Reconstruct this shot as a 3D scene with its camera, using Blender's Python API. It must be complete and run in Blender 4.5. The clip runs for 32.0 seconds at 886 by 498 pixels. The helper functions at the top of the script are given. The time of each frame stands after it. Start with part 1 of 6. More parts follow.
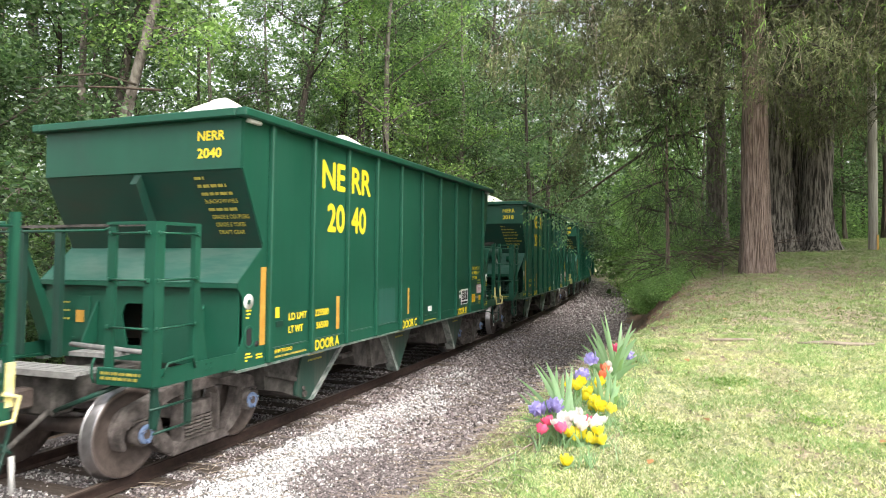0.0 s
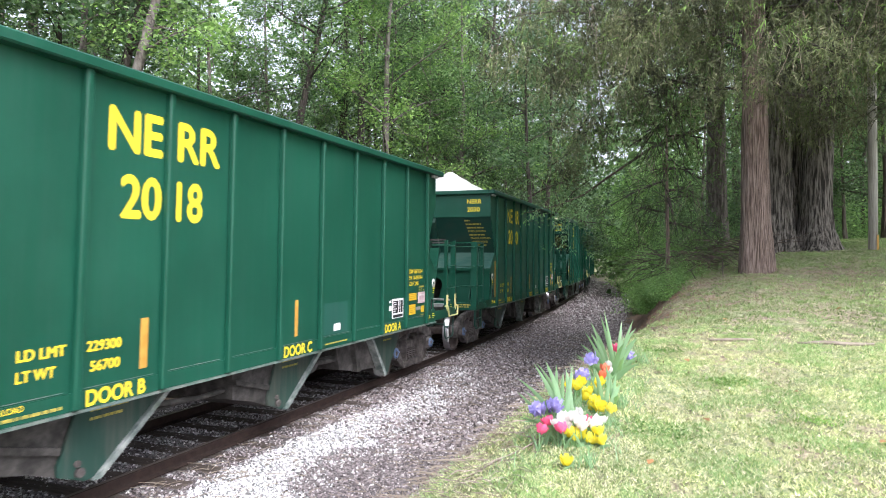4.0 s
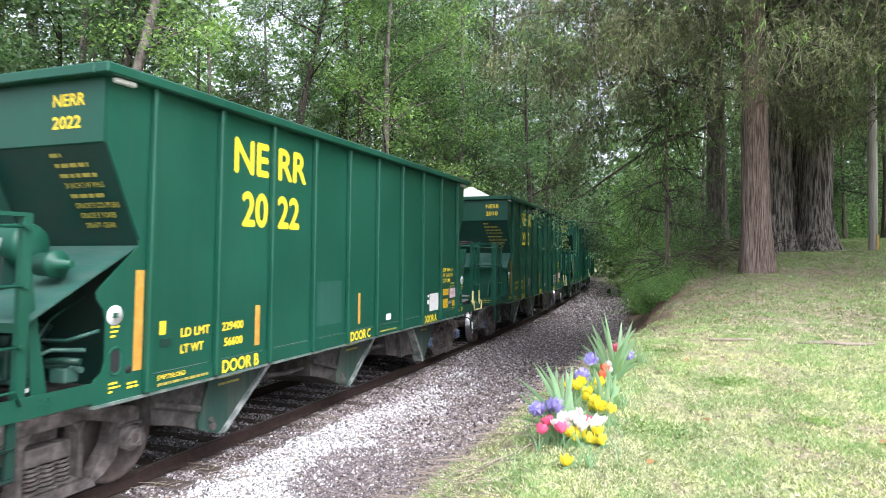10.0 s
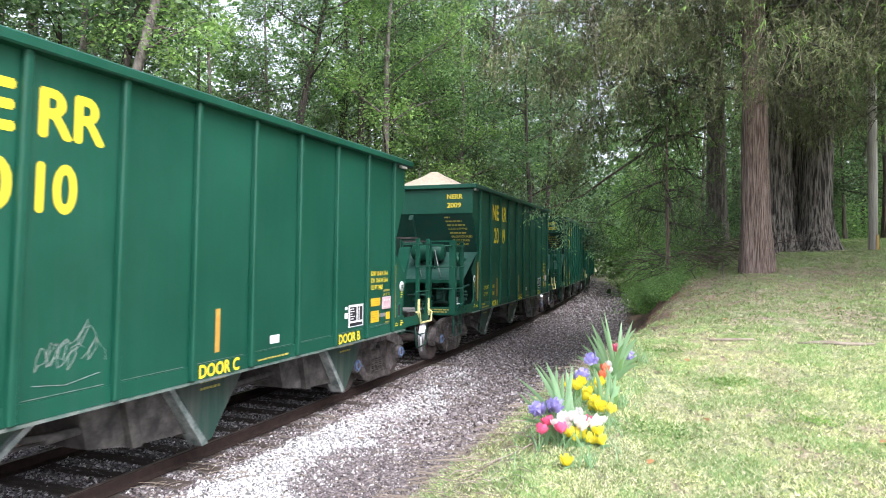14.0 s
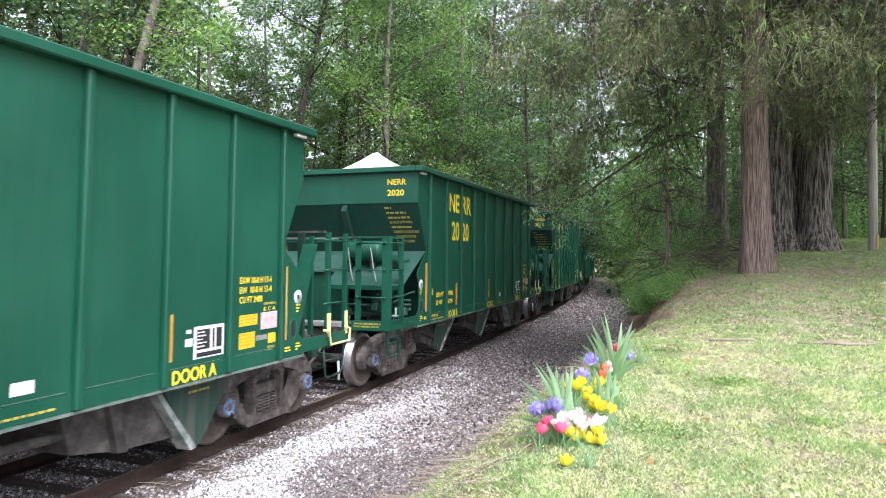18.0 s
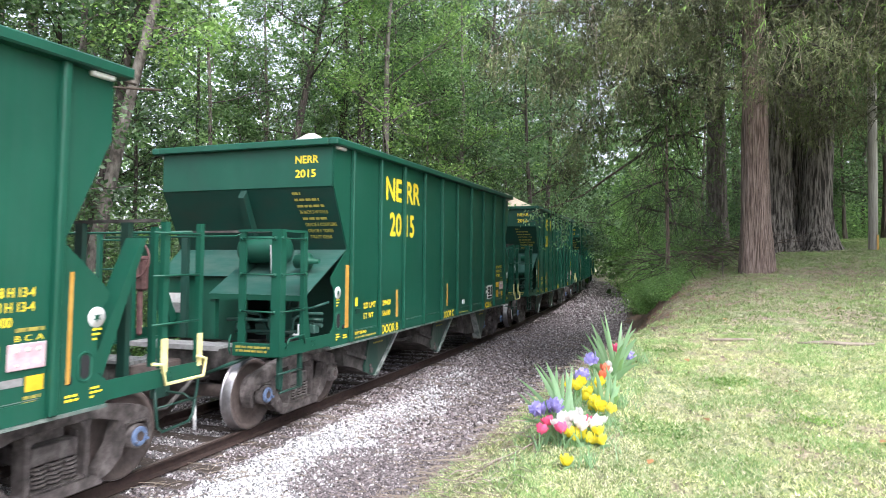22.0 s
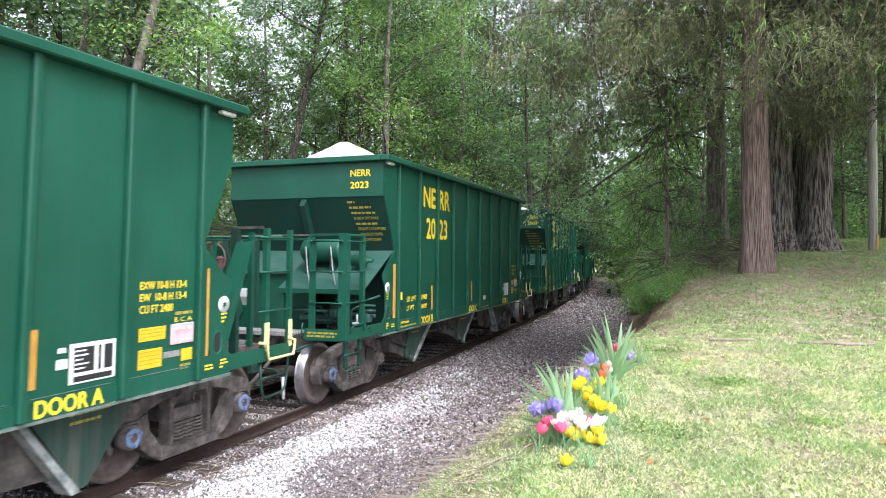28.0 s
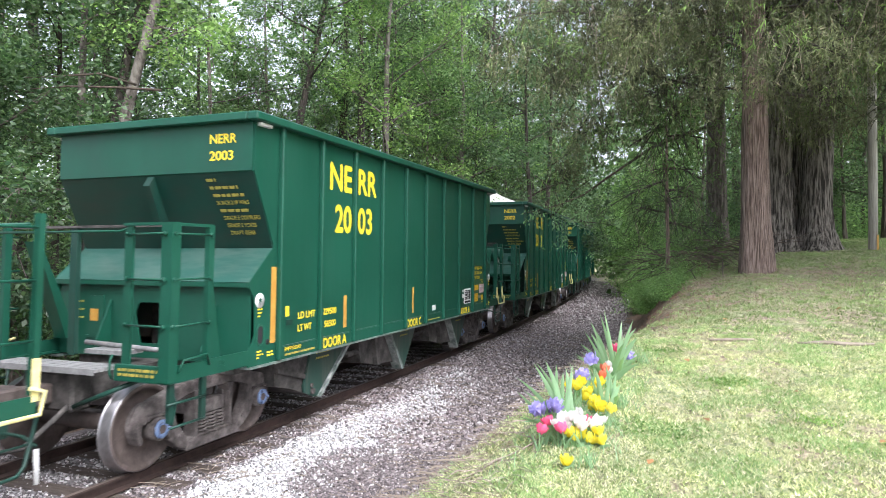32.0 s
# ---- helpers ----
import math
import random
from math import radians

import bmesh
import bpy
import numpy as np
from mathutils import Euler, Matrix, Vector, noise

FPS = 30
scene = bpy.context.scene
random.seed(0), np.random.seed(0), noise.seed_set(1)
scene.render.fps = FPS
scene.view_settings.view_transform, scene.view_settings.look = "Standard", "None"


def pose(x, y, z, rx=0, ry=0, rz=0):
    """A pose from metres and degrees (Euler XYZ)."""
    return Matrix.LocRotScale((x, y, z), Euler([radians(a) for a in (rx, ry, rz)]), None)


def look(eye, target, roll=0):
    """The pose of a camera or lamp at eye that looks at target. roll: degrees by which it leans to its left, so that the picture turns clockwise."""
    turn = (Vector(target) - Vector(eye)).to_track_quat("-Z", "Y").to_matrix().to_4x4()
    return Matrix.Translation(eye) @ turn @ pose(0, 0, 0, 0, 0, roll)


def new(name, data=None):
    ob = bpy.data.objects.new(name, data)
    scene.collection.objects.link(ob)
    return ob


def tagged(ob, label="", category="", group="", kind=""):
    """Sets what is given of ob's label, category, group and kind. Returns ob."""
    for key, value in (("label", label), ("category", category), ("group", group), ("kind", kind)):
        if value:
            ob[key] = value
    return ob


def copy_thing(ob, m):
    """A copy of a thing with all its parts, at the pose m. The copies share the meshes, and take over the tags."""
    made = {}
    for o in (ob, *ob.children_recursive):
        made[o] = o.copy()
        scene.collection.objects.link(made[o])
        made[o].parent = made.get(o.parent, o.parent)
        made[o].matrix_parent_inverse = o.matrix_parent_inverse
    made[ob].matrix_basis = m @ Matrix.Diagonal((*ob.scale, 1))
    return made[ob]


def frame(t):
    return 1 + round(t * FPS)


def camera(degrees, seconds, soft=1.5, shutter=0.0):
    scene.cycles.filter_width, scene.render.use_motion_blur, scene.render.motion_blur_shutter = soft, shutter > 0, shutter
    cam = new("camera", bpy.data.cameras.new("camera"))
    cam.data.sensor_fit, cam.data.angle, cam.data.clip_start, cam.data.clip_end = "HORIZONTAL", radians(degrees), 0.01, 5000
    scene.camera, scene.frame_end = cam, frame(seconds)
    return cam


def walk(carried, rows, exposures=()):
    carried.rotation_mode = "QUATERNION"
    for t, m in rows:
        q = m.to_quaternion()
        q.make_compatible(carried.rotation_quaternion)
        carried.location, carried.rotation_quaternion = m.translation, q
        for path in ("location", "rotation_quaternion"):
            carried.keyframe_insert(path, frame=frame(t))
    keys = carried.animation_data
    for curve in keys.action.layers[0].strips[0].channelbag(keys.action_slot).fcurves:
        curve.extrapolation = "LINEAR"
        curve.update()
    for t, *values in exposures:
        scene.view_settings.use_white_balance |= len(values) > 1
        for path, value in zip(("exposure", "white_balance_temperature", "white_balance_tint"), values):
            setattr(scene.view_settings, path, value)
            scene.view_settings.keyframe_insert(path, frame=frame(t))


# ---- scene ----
cam = camera(66.41, 32.0, soft=0.85, shutter=1.4)
# the sensor is read from top to bottom as the picture is taken, which leans what passes fast
scene.cycles.rolling_shutter_type, scene.cycles.rolling_shutter_duration = "TOP", 0.16
EYE = Vector((6.265, 0.0, 2.256))
YAW, PITCH, ROLL = radians(20.479), radians(0.588), 0.125
AIM = EYE + Vector((-math.sin(YAW) * math.cos(PITCH), math.cos(YAW) * math.cos(PITCH), math.sin(PITCH))) * 10
VIEW = look(EYE, AIM, ROLL)
EXPOSURE = 1.66
WARM, NEUTRAL = (EXPOSURE, 6800, 10), (EXPOSURE, 6080, 14.5)   # the balance settles from warm to neutral
walk(cam, [(0.0, VIEW), (32.0, VIEW)], [(0.0, *WARM), (2.6, *WARM), (3.4, *NEUTRAL), (32.0, *NEUTRAL)])

# ---- light: a bright, thinly clouded sky ----
SUN_EL, SUN_AZ = radians(52), radians(128)   # azimuth clockwise from +y
world = bpy.data.worlds.new("sky")
scene.world = world
world.use_nodes = True
wn, wl = world.node_tree.nodes, world.node_tree.links
sky = wn.new("ShaderNodeTexSky")
sky.sky_type, sky.sun_disc, sky.sun_elevation, sky.sun_rotation = "NISHITA", False, SUN_EL, SUN_AZ
sky.air_density, sky.dust_density = 1.0, 3.0
haze = wn.new("ShaderNodeHueSaturation")
haze.inputs["Saturation"].default_value = 0.3
wl.new(sky.outputs[0], haze.inputs["Color"])
wl.new(haze.outputs[0], wn["Background"].inputs[0])
wn["Background"].inputs[1].default_value = 0.15
sun = new("sun", bpy.data.lights.new("sun", "SUN"))
sun.data.energy, sun.data.angle, sun.data.color = 1.25, radians(45), (1.0, 0.965, 0.92)
to_sun = Vector((math.sin(SUN_AZ) * math.cos(SUN_EL), math.cos(SUN_AZ) * math.cos(SUN_EL), math.sin(SUN_EL)))
sun.matrix_world = look(to_sun * 60, (0, 0, 0))

# ---- the plan ----
CURVE_Y, RADIUS = 12.0, 318.0      # straight track up to here, then a bend to the left
CAR_PITCH, RIM_LENGTH = 13.492, 9.82
START_Y = 6.192                     # rim corner of the first numbered car at the start
WHEEL_R = 0.457
PROGRESS = [(0.0, 0.00), (3.0, 12.85), (6.0, 25.53), (9.0, 38.16), (12.0, 50.74), (15.0, 63.25), (18.0, 75.82), (21.0, 88.22), (24.0, 100.83), (27.0, 113.51), (30.0, 126.21), (32.0, 134.71)]


def on_track(u):
    """Place and heading (radians to the left) of the track's centre at u metres along it."""
    if u < CURVE_Y:
        return 0.0, u, 0.0
    a = (u - CURVE_Y) / RADIUS
    return -RADIUS * (1 - math.cos(a)), CURVE_Y + RADIUS * math.sin(a), a


def track_x(y):
    if y < CURVE_Y:
        return 0.0
    d = min((y - CURVE_Y) / RADIUS, 0.98)
    return -RADIUS * (1 - math.sqrt(1 - d * d))


def smooth(a, b, x):
    t = min(max((x - a) / (b - a), 0.0), 1.0)
    return t * t * (3 - 2 * t)


def lawn(x, y):
    d = y + 0.12 * (x - 6)
    z = 0.36 + 0.123 * d if d < 17 else 2.451 + 0.5 * (1 - math.exp(-(d - 17) / 6))
    z -= 0.34 * min(max((7.2 - x) / 1.5, 0), 1.3) * smooth(7.5, 11.5, y)
    return max(z, 0.36 + 0.03 * d)


def crest(y):
    return 5.35 + 0.085 * (min(max(y, 0), 20) - 4.5)


def ground_z(x, y):
    r = x - track_x(y)
    bed = -0.158 + 0.006 * smooth(0.8, 0.9, abs(r)) - 0.22 * smooth(1.3, 2.6, abs(r))
    if r > 0:
        t = smooth(2.9 + 1.0 * smooth(6.5, 10.0, y), crest(y) + 0.1, x - 0.3 * track_x(y))
        z = bed * (1 - t) + lawn(x, y) * t
    else:
        z = bed - 0.25 * smooth(2.2, 3.4, -r) + 0.6 * smooth(3.6, 7.0, -r) + 0.8 * smooth(7, 40, -r)
    far = smooth(60, 200, math.hypot(x, y))
    n = noise.noise(Vector((x * 0.35, y * 0.35, 0.0))) * 0.05 * smooth(2.5, 5, abs(r))
    n += noise.noise(Vector((x * 2.2, y * 2.2, 3.0))) * 0.012 * smooth(1.3, 3, abs(r))
    return z * (1 - far) + 0.6 * far + n


# ---- materials ----
def material(name, colour=(0.5, 0.5, 0.5), rough=0.6, metal=0.0):
    m = bpy.data.materials.new(name)
    m.use_nodes = True
    b = m.node_tree.nodes["Principled BSDF"]
    b.inputs["Base Color"].default_value = (*colour, 1)
    b.inputs["Roughness"].default_value, b.inputs["Metallic"].default_value = rough, metal
    return m


def tex(m, scale, detail=6.0, rough=0.6, coords="Object", stretch=None):
    n, l = m.node_tree.nodes, m.node_tree.links
    t, c = n.new("ShaderNodeTexNoise"), n.new("ShaderNodeTexCoord")
    t.inputs["Scale"].default_value, t.inputs["Detail"].default_value, t.inputs["Roughness"].default_value = scale, detail, rough
    src = c.outputs[coords]
    if stretch:
        mp = n.new("ShaderNodeMapping")
        mp.inputs["Scale"].default_value = stretch
        l.new(src, mp.inputs[0])
        src = mp.outputs[0]
    l.new(src, t.inputs["Vector"])
    return t.outputs["Fac"]


def ramp(m, fac, stops):
    r = m.node_tree.nodes.new("ShaderNodeValToRGB")
    e = r.color_ramp.elements
    while len(e) < len(stops):
        e.new(0.5)
    for el, (p, c) in zip(e, stops):
        el.position, el.color = p, (*c, 1) if len(c) == 3 else c
    m.node_tree.links.new(fac, r.inputs[0])
    return r.outputs[0]


def mix(m, fac, a, b, blend="MIX"):
    x = m.node_tree.nodes.new("ShaderNodeMix")
    x.data_type, x.blend_type = "RGBA", blend
    l = m.node_tree.links
    for sock, v in ((x.inputs[0], fac), (x.inputs[6], a), (x.inputs[7], b)):
        if isinstance(v, (int, float)):
            sock.default_value = v
        elif isinstance(v, tuple):
            sock.default_value = (*v, 1)
        else:
            l.new(v, sock)
    return x.outputs[2]


def set_in(m, name, sock):
    m.node_tree.links.new(sock, m.node_tree.nodes["Principled BSDF"].inputs[name])


def bump(m, fac, strength, dist=0.01):
    b = m.node_tree.nodes.new("ShaderNodeBump")
    b.inputs["Strength"].default_value, b.inputs["Distance"].default_value = strength, dist
    m.node_tree.links.new(fac, b.inputs["Height"])
    set_in(m, "Normal", b.outputs[0])


def island(m):
    return m.node_tree.nodes.new("ShaderNodeNewGeometry").outputs["Random Per Island"]


def grainy(name, stops, scale, rough=0.8, metal=0.0, bumps=0.3, dist=0.01, stretch=None, detail=8.0):
    m = material(name, rough=rough, metal=metal)
    f = tex(m, scale, detail, 0.65, stretch=stretch)
    set_in(m, "Base Color", ramp(m, f, stops))
    if bumps:
        bump(m, f, bumps, dist)
    return m


def car_paint(name, base, dirt, amount):
    """Painted steel with faint panel waviness, dust streaks and grime."""
    m = material(name, base, 0.38)
    m.node_tree.nodes["Principled BSDF"].inputs["Specular IOR Level"].default_value = 0.32
    streak = tex(m, 2.0, 8, 0.6, stretch=(1.0, 5.0, 0.35))
    patch = tex(m, 0.8, 5, 0.6)
    a = ramp(m, streak, [(0.42, (0, 0, 0)), (0.75, (amount, amount, amount))])
    b = ramp(m, patch, [(0.35, (0.78, 0.78, 0.78)), (0.7, (1.1, 1.1, 1.1))])
    c = mix(m, a, base, dirt)
    set_in(m, "Base Color", mix(m, 1.0, c, b, "MULTIPLY"))
    set_in(m, "Roughness", ramp(m, patch, [(0.3, (0.32, 0.32, 0.32)), (0.7, (0.52, 0.52, 0.52))]))
    bump(m, tex(m, 1.6, 3, 0.5), 0.12, 0.02)
    return m


M_GREEN = car_paint("green_paint", (0.009, 0.08, 0.048), (0.03, 0.088, 0.064), 0.4)
# grimy green, darkened to paint in the shade of slopes and recesses
M_GREEN_DARK = car_paint("green_paint_shaded_grimy", (0.01, 0.05, 0.036), (0.035, 0.045, 0.036), 0.6)
M_SKIRT = car_paint("dusty_hopper_paint", (0.022, 0.06, 0.046), (0.11, 0.105, 0.092), 0.95)
M_LIP = car_paint("dusty_sill_lip", (0.1, 0.15, 0.13), (0.25, 0.25, 0.23), 0.9)
# newer paint, and the gloss reflection painted on car 2030
M_PATCH = car_paint("newer_paint_and_sheen", (0.022, 0.105, 0.078), (0.06, 0.115, 0.095), 0.5)
M_DECK = car_paint("dusty_lit_green_paint", (0.026, 0.095, 0.074), (0.1, 0.145, 0.125), 0.7)
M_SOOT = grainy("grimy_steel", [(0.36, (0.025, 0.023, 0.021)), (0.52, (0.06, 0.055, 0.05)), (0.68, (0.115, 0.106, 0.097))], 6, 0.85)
M_CAST = grainy("dusty_cast_steel", [(0.36, (0.04, 0.034, 0.032)), (0.5, (0.088, 0.075, 0.07)), (0.66, (0.165, 0.145, 0.137))], 7, 0.85)
M_WORN = grainy("scuffed_bare_plate", [(0.35, (0.06, 0.1, 0.085)), (0.5, (0.2, 0.23, 0.215)), (0.66, (0.4, 0.42, 0.4))], 5, 0.55, 0.1, 0.1)
M_WHEEL = grainy("brown_wheel_steel", [(0.3, (0.055, 0.042, 0.037)), (0.6, (0.115, 0.09, 0.08)), (0.85, (0.17, 0.14, 0.125))], 9, 0.7, 0.1, 0.15)
M_TREAD = grainy("polished_tread", [(0.3, (0.2, 0.195, 0.2)), (0.8, (0.42, 0.41, 0.42))], 12, 0.3, 0.8, 0.05)
M_CAP = grainy("blue_bearing_cap", [(0.38, (0.1, 0.15, 0.27)), (0.52, (0.17, 0.25, 0.42)), (0.66, (0.16, 0.15, 0.15))], 14, 0.6, 0.1, 0.1)
M_CAP_GREY = grainy("grey_bearing_cap", [(0.3, (0.09, 0.078, 0.07)), (0.7, (0.2, 0.18, 0.17))], 14, 0.6, 0.1, 0.1)
M_YELLOW = material("yellow_lettering", (0.8, 0.62, 0.03), 0.5)
M_YELLOW_OLD = grainy("faded_yellow_lettering", [(0.35, (0.2, 0.19, 0.045)), (0.6, (0.42, 0.36, 0.06))], 18, 0.6, 0, 0)
M_CREAM = grainy("pale_yellow_paint", [(0.3, (0.6, 0.52, 0.2)), (0.6, (0.82, 0.75, 0.35))], 12, 0.5, 0, 0.05)
M_REFLECT = grainy("amber_reflective_strip", [(0.3, (0.42, 0.21, 0.03)), (0.7, (0.58, 0.34, 0.07))], 9, 0.4, 0, 0.05)
M_WHITE = grainy("white_sticker", [(0.3, (0.6, 0.6, 0.58)), (0.7, (0.8, 0.8, 0.79))], 10, 0.5, 0, 0)
M_AMBER = grainy("amber_sticker", [(0.3, (0.6, 0.36, 0.01)), (0.7, (0.75, 0.52, 0.03))], 9, 0.5, 0, 0)
M_FINE = material("brown_fine_print", (0.4, 0.23, 0.02), 0.5)
M_BLACK = material("dark_ink_and_holes", (0.014, 0.015, 0.016), 0.85)
M_PINK = grainy("pale_pink_box", [(0.35, (0.46, 0.3, 0.33)), (0.65, (0.62, 0.47, 0.49))], 10, 0.5, 0, 0)
M_GALV = grainy("galvanised_grating", [(0.3, (0.2, 0.2, 0.2)), (0.7, (0.38, 0.38, 0.37))], 14, 0.6, 0.3, 0.2)
M_RUST = grainy("rusty_iron", [(0.35, (0.06, 0.03, 0.026)), (0.65, (0.15, 0.075, 0.068))], 10, 0.8, 0, 0.2)
M_LOAD = grainy("pale_crushed_stone", [(0.25, (0.5, 0.48, 0.43)), (0.5, (0.72, 0.7, 0.65)), (0.75, (0.84, 0.82, 0.78))], 14, 0.95, 0, 0.8, 0.03)
M_LOAD_TAN = grainy("tan_crushed_stone", [(0.25, (0.4, 0.32, 0.22)), (0.5, (0.58, 0.48, 0.36)), (0.75, (0.7, 0.6, 0.48))], 14, 0.95, 0, 0.8, 0.03)
M_RAIL = grainy("rusty_rail", [(0.3, (0.022, 0.013, 0.011)), (0.7, (0.055, 0.033, 0.026))], 10, 0.8, 0.1, 0.2)
M_RAILTOP = material("worn_rail_head", (0.16, 0.125, 0.105), 0.5, 0.5)
M_TIE = grainy("weathered_tie_wood", [(0.3, (0.035, 0.027, 0.022)), (0.55, (0.08, 0.062, 0.05)), (0.8, (0.15, 0.125, 0.1))], 5, 0.9, 0, 0.6, 0.02, (0.6, 6, 6))
M_POLE = grainy("weathered_pole_wood", [(0.35, (0.28, 0.26, 0.24)), (0.65, (0.5, 0.48, 0.45))], 5, 0.9, 0, 0.3, 0.01, (8, 8, 0.5))


def bark(name, dark, mid, light, scale, stretch, strength, dist):
    m = grainy(name, [(0.38, dark), (0.5, mid), (0.64, light)], scale, 0.95, 0, strength, dist, stretch)
    return m


M_BARK_GREY = bark("grey_bark", (0.05, 0.042, 0.034), (0.12, 0.1, 0.085), (0.21, 0.19, 0.165), 4, (4, 4, 0.7), 0.8, 0.03)
M_BARK_PALE = bark("pale_smooth_bark", (0.06, 0.052, 0.044), (0.14, 0.122, 0.105), (0.22, 0.2, 0.175), 4, (2, 2, 1.0), 0.4, 0.015)
M_BARK_DARK = bark("dark_bark", (0.022, 0.018, 0.015), (0.055, 0.045, 0.038), (0.1, 0.085, 0.07), 5, (4, 4, 0.6), 0.8, 0.03)
M_BARK_CEDAR = bark("red_brown_cedar_bark", (0.06, 0.04, 0.031), (0.17, 0.122, 0.102), (0.31, 0.24, 0.208), 3.5, (15, 15, 0.7), 1.0, 0.04)
M_BARK_OAK = grainy("furrowed_grey_bark", [(0.42, (0.03, 0.026, 0.022)), (0.5, (0.14, 0.123, 0.107)), (0.6, (0.29, 0.262, 0.235))], 4.0, 0.95, 0, 1.0, 0.1, (6, 6, 0.55))


def leafy(name, stops, through_light=0.45, rough=0.5, glow=(1.15, 1.35, 0.75), patch=(0.8, 0.5, 1.4)):
    """Leaves: a colour of its own for each, and light that shines through."""
    m = material(name, rough=rough)
    n, l = m.node_tree.nodes, m.node_tree.links
    col = ramp(m, island(m), stops)
    # broad noise paints lit clumps and shaded gaps into the leaf colour
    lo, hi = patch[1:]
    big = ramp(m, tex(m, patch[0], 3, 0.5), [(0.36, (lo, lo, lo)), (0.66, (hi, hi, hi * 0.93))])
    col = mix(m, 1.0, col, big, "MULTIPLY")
    set_in(m, "Base Color", col)
    t, s = n.new("ShaderNodeBsdfTranslucent"), n.new("ShaderNodeMixShader")
    l.new(mix(m, 1.0, col, glow, "MULTIPLY"), t.inputs[0])
    s.inputs[0].default_value = through_light
    l.new(n["Principled BSDF"].outputs[0], s.inputs[1])
    l.new(t.outputs[0], s.inputs[2])
    l.new(s.outputs[0], n["Material Output"].inputs[0])
    return m


M_LEAF = leafy("broad_leaf", [(0.0, (0.05, 0.105, 0.048)), (0.5, (0.135, 0.225, 0.1)), (1.0, (0.24, 0.34, 0.185))], 0.5, 0.42)
M_LEAF_LIGHT = leafy("light_leaf", [(0.0, (0.1, 0.185, 0.06)), (0.5, (0.21, 0.33, 0.115)), (1.0, (0.32, 0.45, 0.19))], 0.5, 0.42)
M_LEAF_DARK = leafy("dark_leaf", [(0.0, (0.035, 0.076, 0.04)), (0.5, (0.095, 0.165, 0.085)), (1.0, (0.18, 0.255, 0.155))], 0.45, 0.42)
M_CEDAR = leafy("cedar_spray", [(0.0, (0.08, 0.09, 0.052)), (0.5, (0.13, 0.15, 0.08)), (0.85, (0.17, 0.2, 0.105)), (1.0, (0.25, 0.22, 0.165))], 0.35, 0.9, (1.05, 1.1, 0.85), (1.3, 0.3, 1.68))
M_CEDAR_TIP = leafy("fresh_cedar_tip", [(0.0, (0.12, 0.19, 0.06)), (0.5, (0.2, 0.31, 0.1)), (1.0, (0.31, 0.43, 0.18))], 0.4, 0.9)
# leaf colours raised to paint in light from the gap over the track
M_BUSH = leafy("bush_leaf_lightened", [(0.0, (0.1, 0.2, 0.07)), (0.5, (0.24, 0.4, 0.15)), (1.0, (0.4, 0.55, 0.27))], 0.5, 0.42, patch=(1.2, 0.7, 1.3))
M_CEDAR_GREEN = leafy("young_cedar_spray", [(0.0, (0.06, 0.1, 0.045)), (0.5, (0.11, 0.18, 0.075)), (1.0, (0.19, 0.28, 0.12))], 0.4, 0.9)
M_GRASS = leafy("lawn_grass", [(0.0, (0.11, 0.18, 0.055)), (0.3, (0.34, 0.42, 0.17)), (0.6, (0.62, 0.64, 0.38)), (1.0, (0.94, 0.88, 0.7))], 0.35, 0.5, (1.2, 1.25, 0.85), patch=(2.5, 0.8, 1.15))
M_GRASS_GREEN = leafy("lush_grass", [(0.0, (0.16, 0.28, 0.095)), (0.6, (0.34, 0.48, 0.2)), (1.0, (0.54, 0.64, 0.35))], 0.3, patch=(0.45, 0.86, 1.1))
# darker lawn colours that paint in the shade of the trees
M_GRASS_SHADED = leafy("shaded_lawn_grass", [(0.0, (0.1, 0.16, 0.055)), (0.6, (0.24, 0.32, 0.13)), (1.0, (0.4, 0.44, 0.23))], 0.3, patch=(0.9, 0.8, 1.15))
M_BLADE = leafy("iris_leaf", [(0.0, (0.22, 0.37, 0.2)), (1.0, (0.42, 0.6, 0.38))], 0.35, patch=(0.8, 0.85, 1.1))
M_STRAW = grainy("pale_dry_twigs", [(0.3, (0.16, 0.125, 0.095)), (0.7, (0.34, 0.29, 0.23))], 8, 0.9, 0, 0)
M_TWIG = grainy("dry_twigs", [(0.3, (0.05, 0.037, 0.027)), (0.7, (0.13, 0.1, 0.078))], 8, 0.9, 0, 0)


def petal(name, c):
    m = leafy(name, [(0.0, tuple(v * 0.92 for v in c)), (1.0, c)], 0.4, 0.6, (1.0, 1.0, 0.95), (0.8, 0.95, 1.05))
    return m


M_PETAL = {"yellow": petal("yellow_petal", (0.95, 0.83, 0.07)), "white": petal("white_petal", (0.95, 0.92, 0.93)), "pink": petal("crimson_petal", (0.92, 0.16, 0.33)),
           "purple": petal("violet_petal", (0.5, 0.45, 0.86)), "orange": petal("orange_red_petal", (0.85, 0.22, 0.12))}


def stones_material(name, stops):
    m = material(name, rough=0.9)
    c = ramp(m, island(m), stops)
    g = ramp(m, tex(m, 40, 4, 0.6), [(0.3, (0.8, 0.8, 0.8)), (0.7, (1.1, 1.1, 1.1))])
    set_in(m, "Base Color", mix(m, 1.0, c, g, "MULTIPLY"))
    return m


